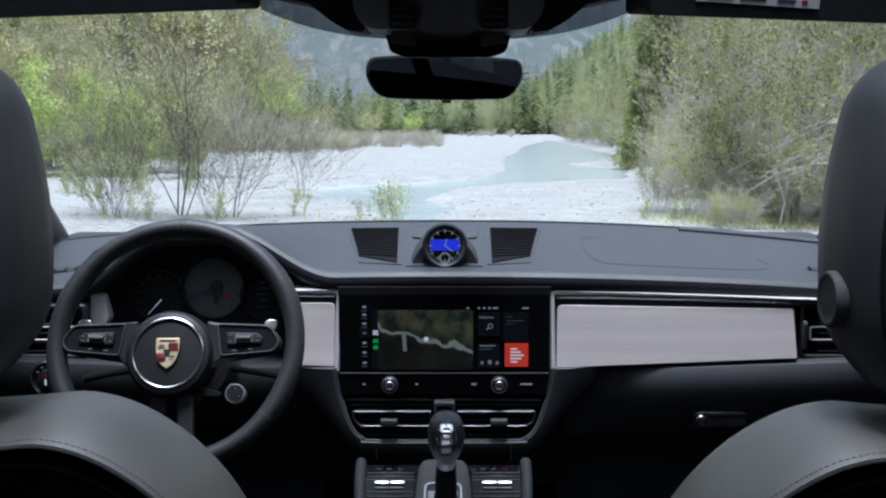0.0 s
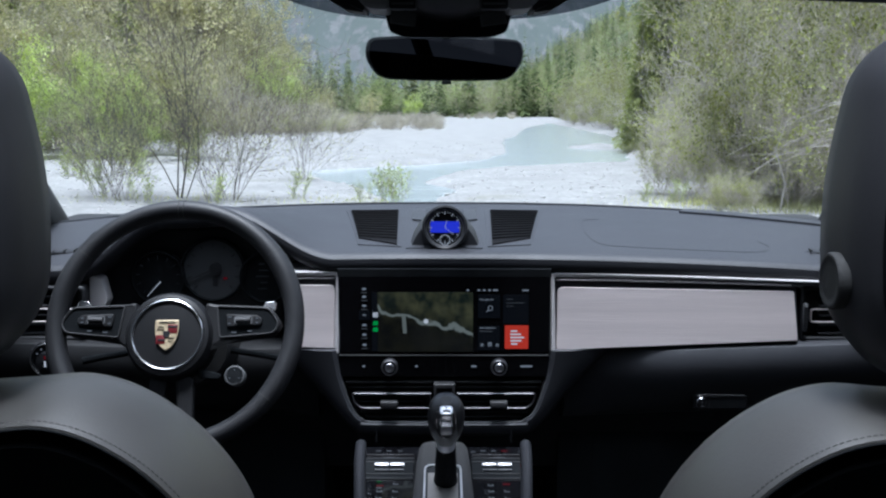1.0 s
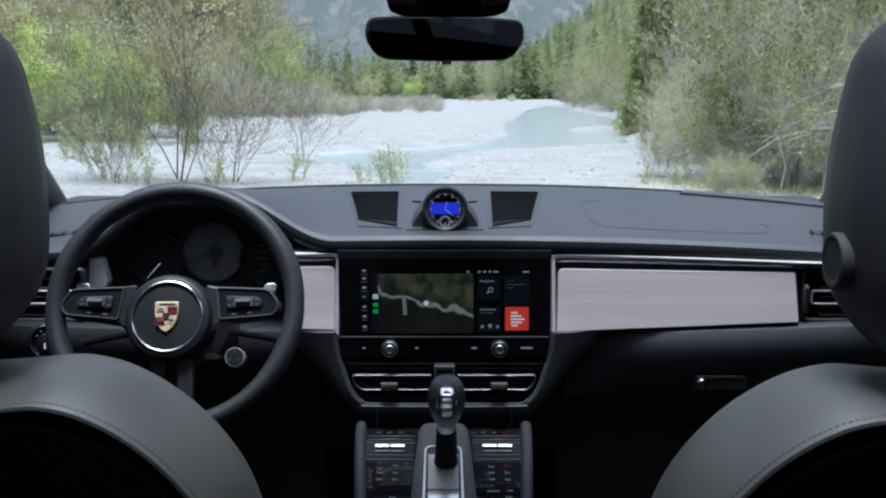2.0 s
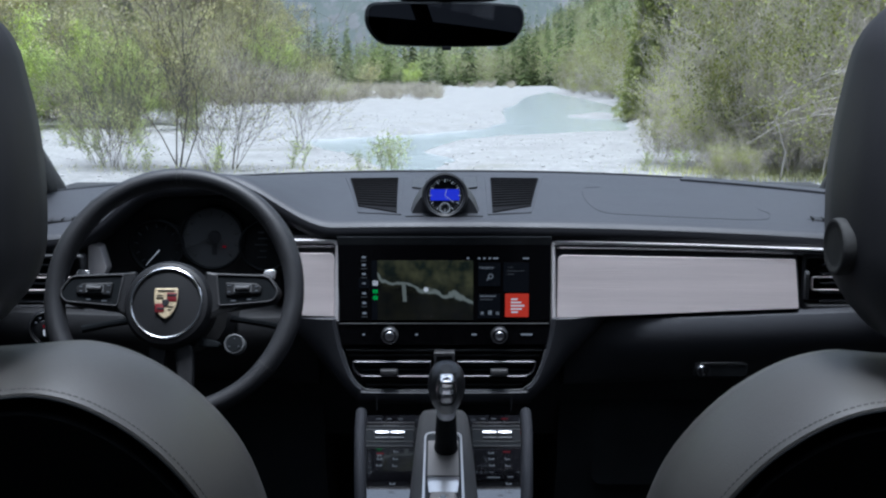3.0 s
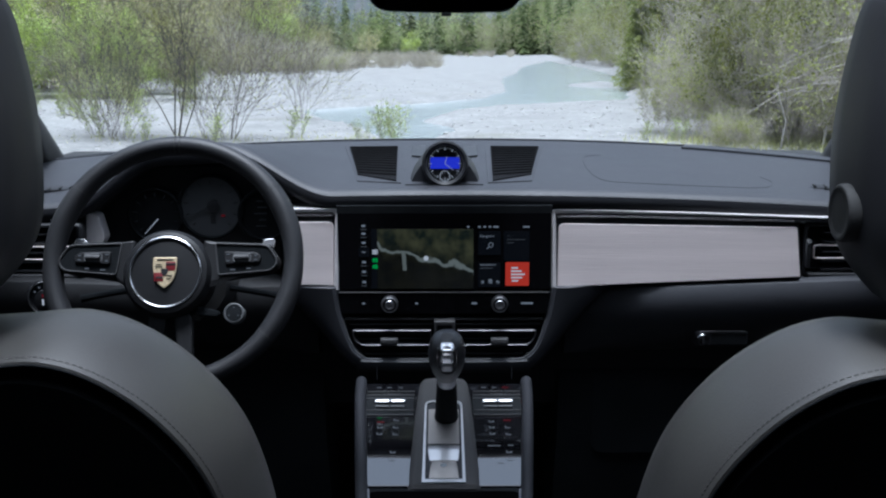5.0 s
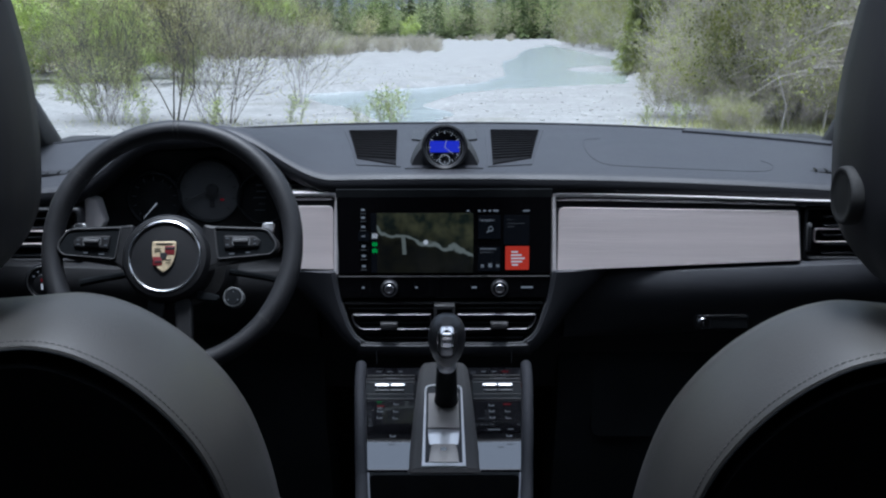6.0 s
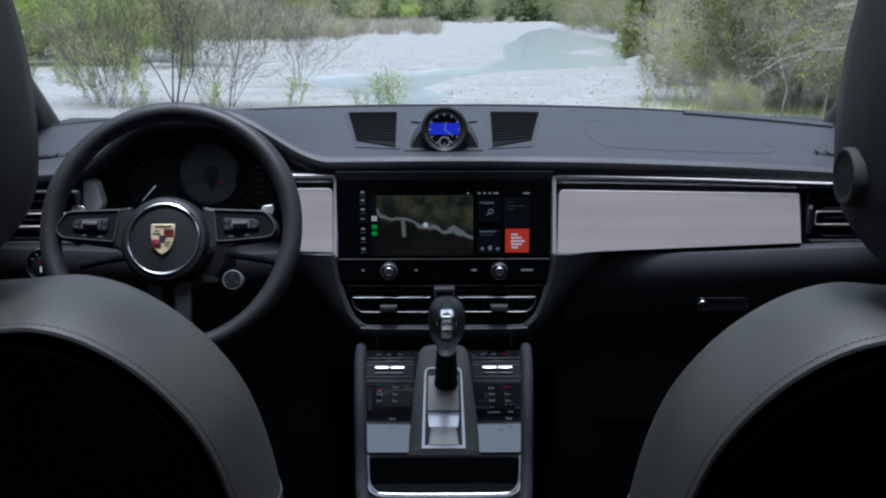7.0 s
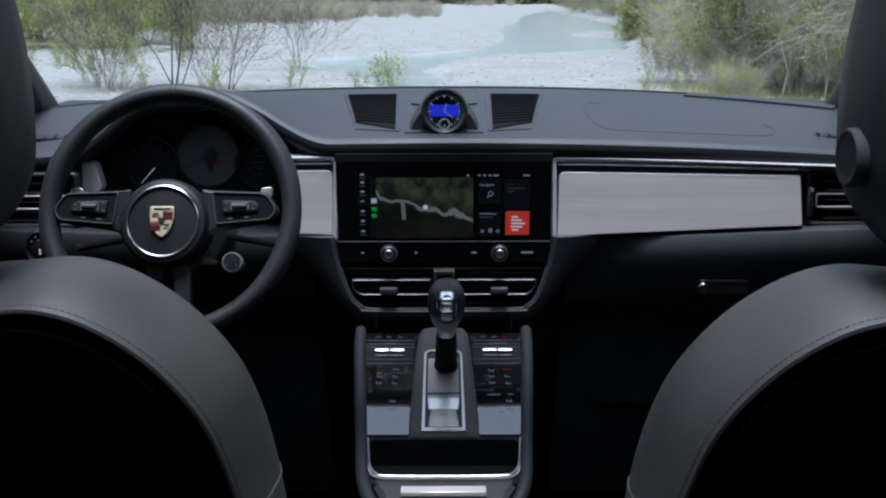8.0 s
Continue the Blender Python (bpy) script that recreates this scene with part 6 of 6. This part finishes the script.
def sun_visor(s):
    v = thing("sun_visor", "black folded sun visor" if s < 0 else "black folded sun visor with a white warning label", "sun visor", (0.40 * s, 1.15, 1.431), "sun visors")
    o = rounded([(-0.195, -0.010), (0.16, -0.012), (0.19, 0.0), (0.19, 0.03), (-0.195, 0.03)], [0.006, 0.02, 0.006, 0.006, 0.006], 4)
    rr = [[(x * s, y, z - 0.006 * (x / 0.2) - 0.003 * s) for x, z in o] for y in (-0.10, -0.05, 0.0, 0.045)]
    rr = [[(x, y, z + 0.004 * (1 if abs(y) < 0.06 else 0) - 0.012 * max(0, -y / 0.1)) for x, y, z in r] for r in rr]
    part("panel", loft(rr), DEEP, v)
    if s > 0:
        lab = part("label", box((-0.090, -0.1015, -0.0045), (0.122, 0.0012, 0.012), 0.0004, 1, (0, 3.7, 0)), LABELWHITE, v, "white printed warning label")
        for x, w, mt in ((-0.128, 0.026, CRED), (-0.095, 0.026, BLACK), (-0.062, 0.018, BLACK), (-0.044, 0.006, CRED)):
            part("print_bar", box((x, -0.1028, -0.0045 + 0.065 * (-0.090 - x)), (w, 0.0008, 0.0030), 0, 1, (0, 3.7, 0)), mt, lab)
    return v


LABELWHITE = mat("label_paper", (0.32, 0.32, 0.34), 0.6, vary=0.05)
sun_visor(-1)
sun_visor(1)


# ---- centre console with gear lever ----
def gear_console():
    c = thing("gear_console", "sloping centre console with black switch panels", "centre console", (0, 1.3, 0.5))
    M = Matrix.Translation((0.0005, 1.47, 0.819)) @ pose(0, 0, 0, 13.5, 0, 0)  # local y runs back along -s

    FLAT = M @ Matrix.Translation((0, -0.126, 0)) @ pose(0, 0, 0, -2.4, 0, 0) @ Matrix.Translation((0, 0.126, 0))  # the switch panels lie a little flatter

    def at(name, bm, material, label="", parent=c, slope=True):
        if slope:
            moved(bm, FLAT if name in ("switch_panel", "slit_recess", "rib", "toggle", "panel_mark") else M)
        ob = part(name, bm, material, parent, label)
        if parent is c:
            ob.location = -c.location
        return ob

    def plate(outline, z0, z1, edge=0.001):
        """A plate lying on the slope: outline in x and distance back, from z0 up to z1."""
        o = [(x, -s) for x, s in outline]
        i1 = shrink(o, edge)
        return loft([[(x, y, z0) for x, y in o], [(x, y, z1 - edge) for x, y in o], [(x, y, z1) for x, y in i1]])

    # body, wider in front
    at("body", loft([[(-w, -s, -0.30), (-w, -s, -0.010), (w, -s, -0.010), (w, -s, -0.30)] for s, w in ((0.0, 0.122), (0.256, 0.101))]), MATTE)
    for k in (-1, 1):
        rail = [(k * 0.1195, 0.002, -0.002), (k * 0.1165, -0.06, 0.004), (k * 0.1075, -0.18, 0.004), (k * 0.1000, -0.27, 0.004), (k * 0.0950, -0.33, 0.006), (k * 0.088, -0.362, 0.004), (k * 0.074, -0.385, -0.004), (k * 0.050, -0.410, -0.014)]
        at("side_rail", tube(curve_pts(rail, 6), 0.0080, 12), ROLL, "charcoal padded side rail")
        at("rail_line", tube(curve_pts([(k * 0.1155, 0.0, 0.003), (k * 0.1045, -0.18, 0.006), (k * 0.0955, -0.27, 0.008), (k * 0.0920, -0.300, 0.008), (k * 0.0885, -0.322, 0.008), (k * 0.0800, -0.336, 0.008), (k * 0.060, -0.340, 0.008), (0.0, -0.340, 0.008)], 6), 0.0011, 6), SATIN)
        x0, x1, x2, x3 = (k * 0.1135, k * 0.0300, k * 0.041, k * 0.0965)
        panel = at("switch_panel", plate(rounded([(x0, 0.001), (x1 * 1.12, 0.001), (x2, 0.254), (x3, 0.254)], 0.003, 3), -0.006, 0.0012), TOUCH, "glossy black touch panel")
        # toggle slits
        cx = k * 0.0752
        at("slit_recess", plate(rect(cx - 0.035, cx + 0.033, 0.034, 0.092), 0.0012, 0.0016, 0.0002), DEEP)
        for q in (0.026, 0.036, 0.046, 0.078, 0.090):
            at("rib", box((cx, -q, 0.0022), (0.068, 0.0018, 0.0020), 0.0005, 1), SOFTGREY)
        for j in (-1, 1):
            at("toggle", box((cx + 0.0108 * j, -0.056, 0.004), (0.0205, 0.0050, 0.004), 0.0012, 2, (20, 0, 0)), SATIN, "satin metal toggle")
            at("toggle", box((cx + 0.0104 * j, -0.070, 0.003), (0.0195, 0.0028, 0.004), 0.0008), GREYTRIM)
        marks = [(-0.018, 0.013), (-0.003, 0.013), (0.013, 0.013), (-0.0107, 0.107), (0.0107, 0.103), (-0.0107, 0.122), (0.0107, 0.122), (-0.0107, 0.138), (0.0107, 0.139), (0.009, 0.182), (0.009, 0.200)]
        if k > 0:
            marks += [(-0.010, 0.166), (0.012, 0.165), (-0.003, 0.206)]
        for j, (mx, ms) in enumerate(marks):
            red = (k < 0 and j == 3) or (k > 0 and j in (2, 4))
            at("panel_mark", box((cx + mx, -ms, 0.0014), (0.010 if red else 0.0165 if j == 11 else 0.007, 0.0030 if red else 0.0014, 0.0006)), REDMARK if red else UIMARK)
            if 2 < j < 11 and not red:
                at("panel_mark", box((cx + mx - 0.003, -ms + 0.0022, 0.0014), (0.0014, 0.0040, 0.0006)), UIMARK)
                if j % 2:
                    at("panel_mark", box((cx + mx + 0.0025, -ms + 0.0018, 0.0014), (0.0030, 0.0012, 0.0006)), UIMARK)
    # tunnel cover, narrow and round in front, with the bright-framed gate sunk in it
    at("tunnel_cover", loft([[(-w, -s, -0.01), (-w, -s, h - 0.005), (-w + 0.004, -s, h - 0.001), (-w + 0.010, -s, h), (w - 0.010, -s, h), (w - 0.004, -s, h - 0.001), (w, -s, h - 0.005), (w, -s, -0.01)]
                             for s, w, h in ((-0.004, 0.026, 0.002), (0.004, 0.0315, 0.006), (0.02, 0.0345, 0.009), (0.06, 0.0370, 0.010), (0.14, 0.0405, 0.010), (0.256, 0.0450, 0.010), (0.260, 0.0450, 0.006))]), TUNNEL, "charcoal soft tunnel cover")
    gx0 = -0.0005
    gate_o = rounded([(gx0 - 0.0272, 0.2555), (gx0 + 0.0272, 0.2555), (gx0 + 0.0258, 0.072), (gx0 - 0.0258, 0.072)], [0.001, 0.001, 0.012, 0.012], 5)
    gate_i = rounded([(gx0 - 0.0232, 0.2490), (gx0 + 0.0232, 0.2490), (gx0 + 0.0232, 0.0755), (gx0 - 0.0232, 0.0755)], [0.001, 0.001, 0.010, 0.010], 5)
    at("gate_frame", loft([[(x, -s, 0.002) for x, s in gate_o], [(x, -s, 0.0118) for x, s in gate_o], [(x * 0.985, -s, 0.0126) for x, s in gate_o], [(x, -s, 0.0126) for x, s in gate_i], [(x, -s, 0.002) for x, s in gate_i]], caps=False), SATIN, "bright metal gate frame")
    at("gate_well", plate(shrink(gate_i, 0.0001), 0.0095, 0.0106, 0.0001), BLACK)
    at("gate_floor", plate([(gx0 - 0.0205, 0.173), (gx0 + 0.0205, 0.173), (gx0 + 0.0205, 0.092), (gx0 - 0.0205, 0.092)], 0.0100, 0.0114, 0.0004), BRONZE, "warm grey metal slide")
    at("gate_step", loft([[(gx0 - w, -s, 0.0100), (gx0 - w, -s, h - 0.0008), (gx0 - w + 0.0015, -s, h), (gx0 + w - 0.0015, -s, h), (gx0 + w, -s, h - 0.0008), (gx0 + w, -s, 0.0100)] for s, w, h in ((0.1765, 0.0203, 0.0116), (0.178, 0.0205, 0.0126), (0.190, 0.0200, 0.0122), (0.209, 0.0182, 0.0112))]), SATIN, "bright metal step")
    at("park_button", loft([[(gx0 - w, -s, 0.0100), (gx0 - w, -s, h - 0.0015), (gx0 - w + 0.002, -s, h), (gx0 + w - 0.002, -s, h), (gx0 + w, -s, h - 0.0015), (gx0 + w, -s, 0.0100)] for s, w, h in ((0.2120, 0.0145, 0.0118), (0.2135, 0.0155, 0.0148), (0.224, 0.0168, 0.0152), (0.237, 0.0182, 0.0146), (0.2465, 0.0190, 0.0120))]), BRONZE, "warm grey parking brake switch")
    at("park_mark", turned([(0.0042, 0.0), (0.0042, 0.0005), (0.0030, 0.0006)], 20, Matrix.Translation((gx0, -0.2250, 0.0153))), UIGREY)
    # open tray and the bright strip before the armrest
    at("tray_floor", plate(rounded([(-0.090, 0.262), (0.090, 0.262), (0.082, 0.330), (-0.082, 0.330)], 0.008, 3), -0.060, -0.035, 0.001), DEEP)
    at("tray_wall", loft([[(x, -s, -0.05) for x, s in q] for q in (rounded([(-0.100, 0.256), (0.100, 0.256), (0.090, 0.345), (-0.090, 0.345)], 0.01, 3),)] + [[(x, -s, 0.004) for x, s in rounded([(-0.100, 0.256), (0.100, 0.256), (0.090, 0.345), (-0.090, 0.345)], 0.01, 3)], [(x, -s, 0.004) for x, s in rounded([(-0.092, 0.262), (0.092, 0.262), (0.083, 0.336), (-0.083, 0.336)], 0.01, 3)], [(x, -s, -0.05) for x, s in rounded([(-0.092, 0.262), (0.092, 0.262), (0.083, 0.336), (-0.083, 0.336)], 0.01, 3)]], caps=False), DEEP)
    at("tray_edge", tube(curve_pts([(-0.0930, -0.262, 0.006), (-0.0905, -0.292, 0.006), (-0.0880, -0.312, 0.006), (-0.0800, -0.328, 0.006), (-0.066, -0.333, 0.006), (0.0, -0.334, 0.006), (0.066, -0.333, 0.006), (0.0800, -0.328, 0.006), (0.0880, -0.312, 0.006), (0.0905, -0.292, 0.006), (0.0930, -0.262, 0.006)], 6), 0.0018, 8), KNOBMETAL, "satin metal tray edging")
    at("rear_cover", loft([[(-w, -s, -0.2), (-w, -s, h - 0.006), (-w + 0.006, -s, h), (w - 0.006, -s, h), (w, -s, h - 0.006), (w, -s, -0.2)] for s, w, h in ((0.336, 0.086, 0.004), (0.350, 0.080, 0.006), (0.37, 0.072, 0.010), (0.46, 0.070, 0.012))]), TUNNEL)
    at("bright_strip", box((-0.001, -0.3675, 0.0125), (0.096, 0.018, 0.006), 0.001, 1, (-18, 0, 0)), BRUSHED, "brushed metal strip")
    return c


gear_console()


def gear_lever():
    g = thing("gear_lever", "black leather gear lever with a polished button", "gear lever", (0.003, 1.34, 0.79))
    base, top = Vector((0.0038, 1.345, 0.790)), Vector((0.0042, 1.258, 0.942))
    d = (top - base).normalized()
    s = Vector((1, 0, 0))
    n = s.cross(d).normalized()  # towards the rear seats

    def ring(f, w, t, off=0.0):
        c = base.lerp(top, f) + n * off
        return [tuple(c + s * w * math.copysign(abs(math.cos(a)) ** 0.8, math.cos(a)) + n * t * math.sin(a) - g.location) for a in [2 * math.pi * k / 24 for k in range(24)]]

    part("boot", loft([ring(-0.08, 0.018, 0.020, -0.026), ring(0.10, 0.0150, 0.016, -0.018), ring(0.30, 0.0142, 0.0155, -0.007), ring(0.56, 0.0125, 0.014)]), SHELL, g)
    part("collar", loft([ring(0.535, 0.0100, 0.012), ring(0.56, 0.0122, 0.0142), ring(0.60, 0.0126, 0.0150), ring(0.655, 0.0120, 0.0145)]), KNOBMETAL, g, "satin metal collar")
    part("knob", loft([ring(0.615, 0.0122, 0.0138), ring(0.65, 0.0150, 0.0168), ring(0.70, 0.0186, 0.0205), ring(0.76, 0.0216, 0.0235), ring(0.82, 0.0232, 0.0252), ring(0.88, 0.0233, 0.0252), ring(0.93, 0.0222, 0.0240), ring(0.97, 0.0196, 0.0212), ring(1.00, 0.0155, 0.0170), ring(1.02, 0.007, 0.007)]), LEATHER, g, "smooth leather knob")
    bt = box((0, 0, 0), (0.0180, 0.018, 0.024), 0.0045, 3)
    rot = Matrix((s, -n, d)).transposed().to_4x4()
    part("button", moved(bt, Matrix.Translation(base.lerp(top, 0.975) + n * 0.0200 - g.location) @ rot), CHROME, g, "polished metal release button")
    part("button_foot", moved(box((0, 0, 0), (0.0140, 0.008, 0.011), 0.0025, 3), Matrix.Translation(base.lerp(top, 0.855) + n * 0.0235 - g.location) @ rot), KNOBMETAL, g)
    part("button_edge", tube(curve_pts([tuple(base.lerp(top, f) + s * w + n * d2 - g.location) for f, w, d2 in ((1.01, -0.0105, 0.018), (0.93, -0.0118, 0.0218), (0.85, -0.0108, 0.0232), (0.80, -0.006, 0.0246), (0.79, 0.0, 0.0250), (0.80, 0.006, 0.0246), (0.85, 0.0108, 0.0232), (0.93, 0.0118, 0.0218), (1.01, 0.0105, 0.018))], 4), 0.0008, 6), DARKCHROME, g)
    return g


gear_lever()

arm = thing("armrest", "black leather centre armrest", "armrest", (0, 0.85, 0.7))
ab = part("pad", box((0.002, 0.80, 0.775), (0.140, 0.34, 0.07), 0.022, 4), LEATHER, arm)
ab.location = -arm.location
ab = part("box", box((0.002, 0.80, 0.54), (0.13, 0.33, 0.40), 0.01), MATTE, arm)
ab.location = -arm.location


# ---- front seats ----
SEAT_SIDE = [(0.0, 1.090), (0.0456, 1.0934), (0.0839, 1.0956), (0.1221, 1.0832), (0.1609, 1.0532), (0.1925, 1.0087), (0.2094, 0.9595), (0.2195, 0.8924), (0.2247, 0.787), (0.223, 0.68), (0.215, 0.58), (0.200, 0.50)]


def seat(cx, dy, label):
    """Seat back: a wide leather wing round the edge, a recessed black shell behind; the cushion in front."""
    st = thing("front_seat", label, "car seat", (cx, 0.70 + dy, 0.34), "front seats")
    right = curve_pts(SEAT_SIDE, 4)
    outline = [(-x, z) for x, z in right[::-1]] + right[1:]
    off = Vector((-0.0, -0.70, -0.34))

    def lay(y, grow, dz=0.0, lean=0.0):
        o = shrink(outline + [(0.17, 0.44), (-0.17, 0.44)], -grow)[: len(outline)]
        return [(x, y + lean * (1.09 - z), z + dz - 0.34) for x, z in o]

    L = 0.30  # the back leans to the rear
    wing = [lay(y - 0.70, g, 0, L) for y, g in ((0.682, -0.0195), (0.671, -0.0165), (0.6680, -0.0142), (0.6690, -0.0125), (0.6800, -0.0092), (0.7000, -0.0048), (0.7220, -0.0012), (0.7450, 0.0010), (0.7640, 0.0014), (0.782, -0.0030), (0.793, -0.012), (0.797, -0.024), (0.79, -0.04))]
    part("wing", loft(wing, closed=False), SEATHIDE, st, "charcoal leather wing bolster")
    # back shell, sunk behind the wing's edge, a little hollow

    def inset(y, k):
        """The outline drawn in towards the seat's middle by the factor k."""
        return [(x * k, y - 0.70 + L * (1.09 - (0.80 + (z - 0.80) * k)), 0.80 + (z - 0.80) * k - 0.34) for x, z in outline]

    back = [lay(0.684 - 0.70, -0.015, 0, L), lay(0.676 - 0.70, -0.0205, 0, L), inset(0.668, 0.90), inset(0.672, 0.72), inset(0.672, 0.40), inset(0.672, 0.02)]
    part("back_shell", loft(back, closed=False), SHELL, st, "black seat back shell")
    part("backrest", loft([lay(0.79 - 0.70, -0.03, 0, L), inset(0.775, 0.7), inset(0.77, 0.4), inset(0.77, 0.02)], closed=False), LEATHER, st)
    # welt and stitches along the wing's rear edge
    path = lay(0.6682 - 0.70, -0.0152, 0, L)
    part("welt", tube(path[2:-2], 0.0012, 6), SHELL, st)
    bm = bmesh.new()
    for y, g in ((0.6745, -0.0107),):
        path = lay(y - 0.70, g, 0, L)
        for a, b in zip(path, path[1:]):
            a, b = Vector(a), Vector(b)
            k = max(1, round((b - a).length / 0.0042))
            for i in range(k):
                tube([tuple(a.lerp(b, (i + 0.12) / k)), tuple(a.lerp(b, (i + 0.80) / k))], 0.00060, 4, bm=bm)
    part("stitching", bm, THREAD, st)
    # seams across the wing at elbow height
    low = min(range(len(outline) // 2), key=lambda i: abs(outline[i][1] - 0.885))
    for i in (low, len(outline) - 1 - low):
        part("side_seam", tube([r[i] for r in wing[3:11]], 0.0010, 6), THREAD, st)
    part("cushion", box((0, 0.34, 0.14), (0.44, 0.52, 0.16), 0.05, 4), DEEP, st)
    part("base", box((0, 0.30, 0.04), (0.42, 0.46, 0.10), 0.01), BLACK, st)
    return st


def headrest(cx, dy, label, button):
    h = thing("headrest", label, "headrest", (cx, 0.74 + dy, 1.10), "headrests")
    o = rounded([(-0.056, 0.003), (0.056, 0.003), (0.095, 0.050), (0.099, 0.140), (0.080, 0.231), (0.045, 0.261), (-0.045, 0.261), (-0.080, 0.231), (-0.099, 0.140), (-0.095, 0.050)], [0.04, 0.04, 0.05, 0.06, 0.05, 0.05, 0.05, 0.05, 0.06, 0.05], 5)
    rings = [[(x * 0.5, y, 0.13 + (z - 0.13) * 0.5) for x, z in o] for y in (-0.050,)]
    for y, g in ((-0.049, 0.030), (-0.044, 0.014), (-0.034, 0.005), (-0.015, 0.0), (0.02, 0.0), (0.045, 0.004), (0.060, 0.014), (0.066, 0.03)):
        rings.append([(x, y + 0.10 * (z - 0.13) * 0.3, z) for x, z in shrink(o, g)])
    part("pad", loft(rings), HEADHIDE, h, "charcoal leather head pad")
    piping = [(x, -0.0455 + 0.03 * (z - 0.13), z) for x, z in shrink(o, 0.0175)]
    part("piping", tube(piping, 0.0036, 8, loop=True), SHELL, h, "black piped seam")
    for k in (-1, 1):
        part("post", tube([(k * 0.035, 0.005, -0.09), (k * 0.035, 0.01, 0.06)], 0.006, 10), BLACK, h)
    if button:
        m = Matrix.Translation((-0.0985, -0.004, 0.079)) @ pose(0, 0, 0, 0, -90, 0)
        b = part("release_button", turned([(0.0205, -0.004), (0.0205, 0.0020), (0.0202, 0.0036), (0.0193, 0.0048), (0.0178, 0.0052), (0.0166, 0.0049), (0.0155, 0.0043), (0.0120, 0.0042), (0.0060, 0.0045), (0.0010, 0.0046)], 32, m), MATTE, h, "round padded release button")
    return h


seat(-0.360, 0.03, "charcoal leather driver seat with stitched wing bolsters")
seat(0.3725, 0.0, "charcoal leather passenger seat with stitched wing bolsters")
headrest(-0.399, 0.03, "charcoal leather headrest on the driver seat", False)
headrest(0.377, 0.0, "charcoal leather headrest with a round side button", True)
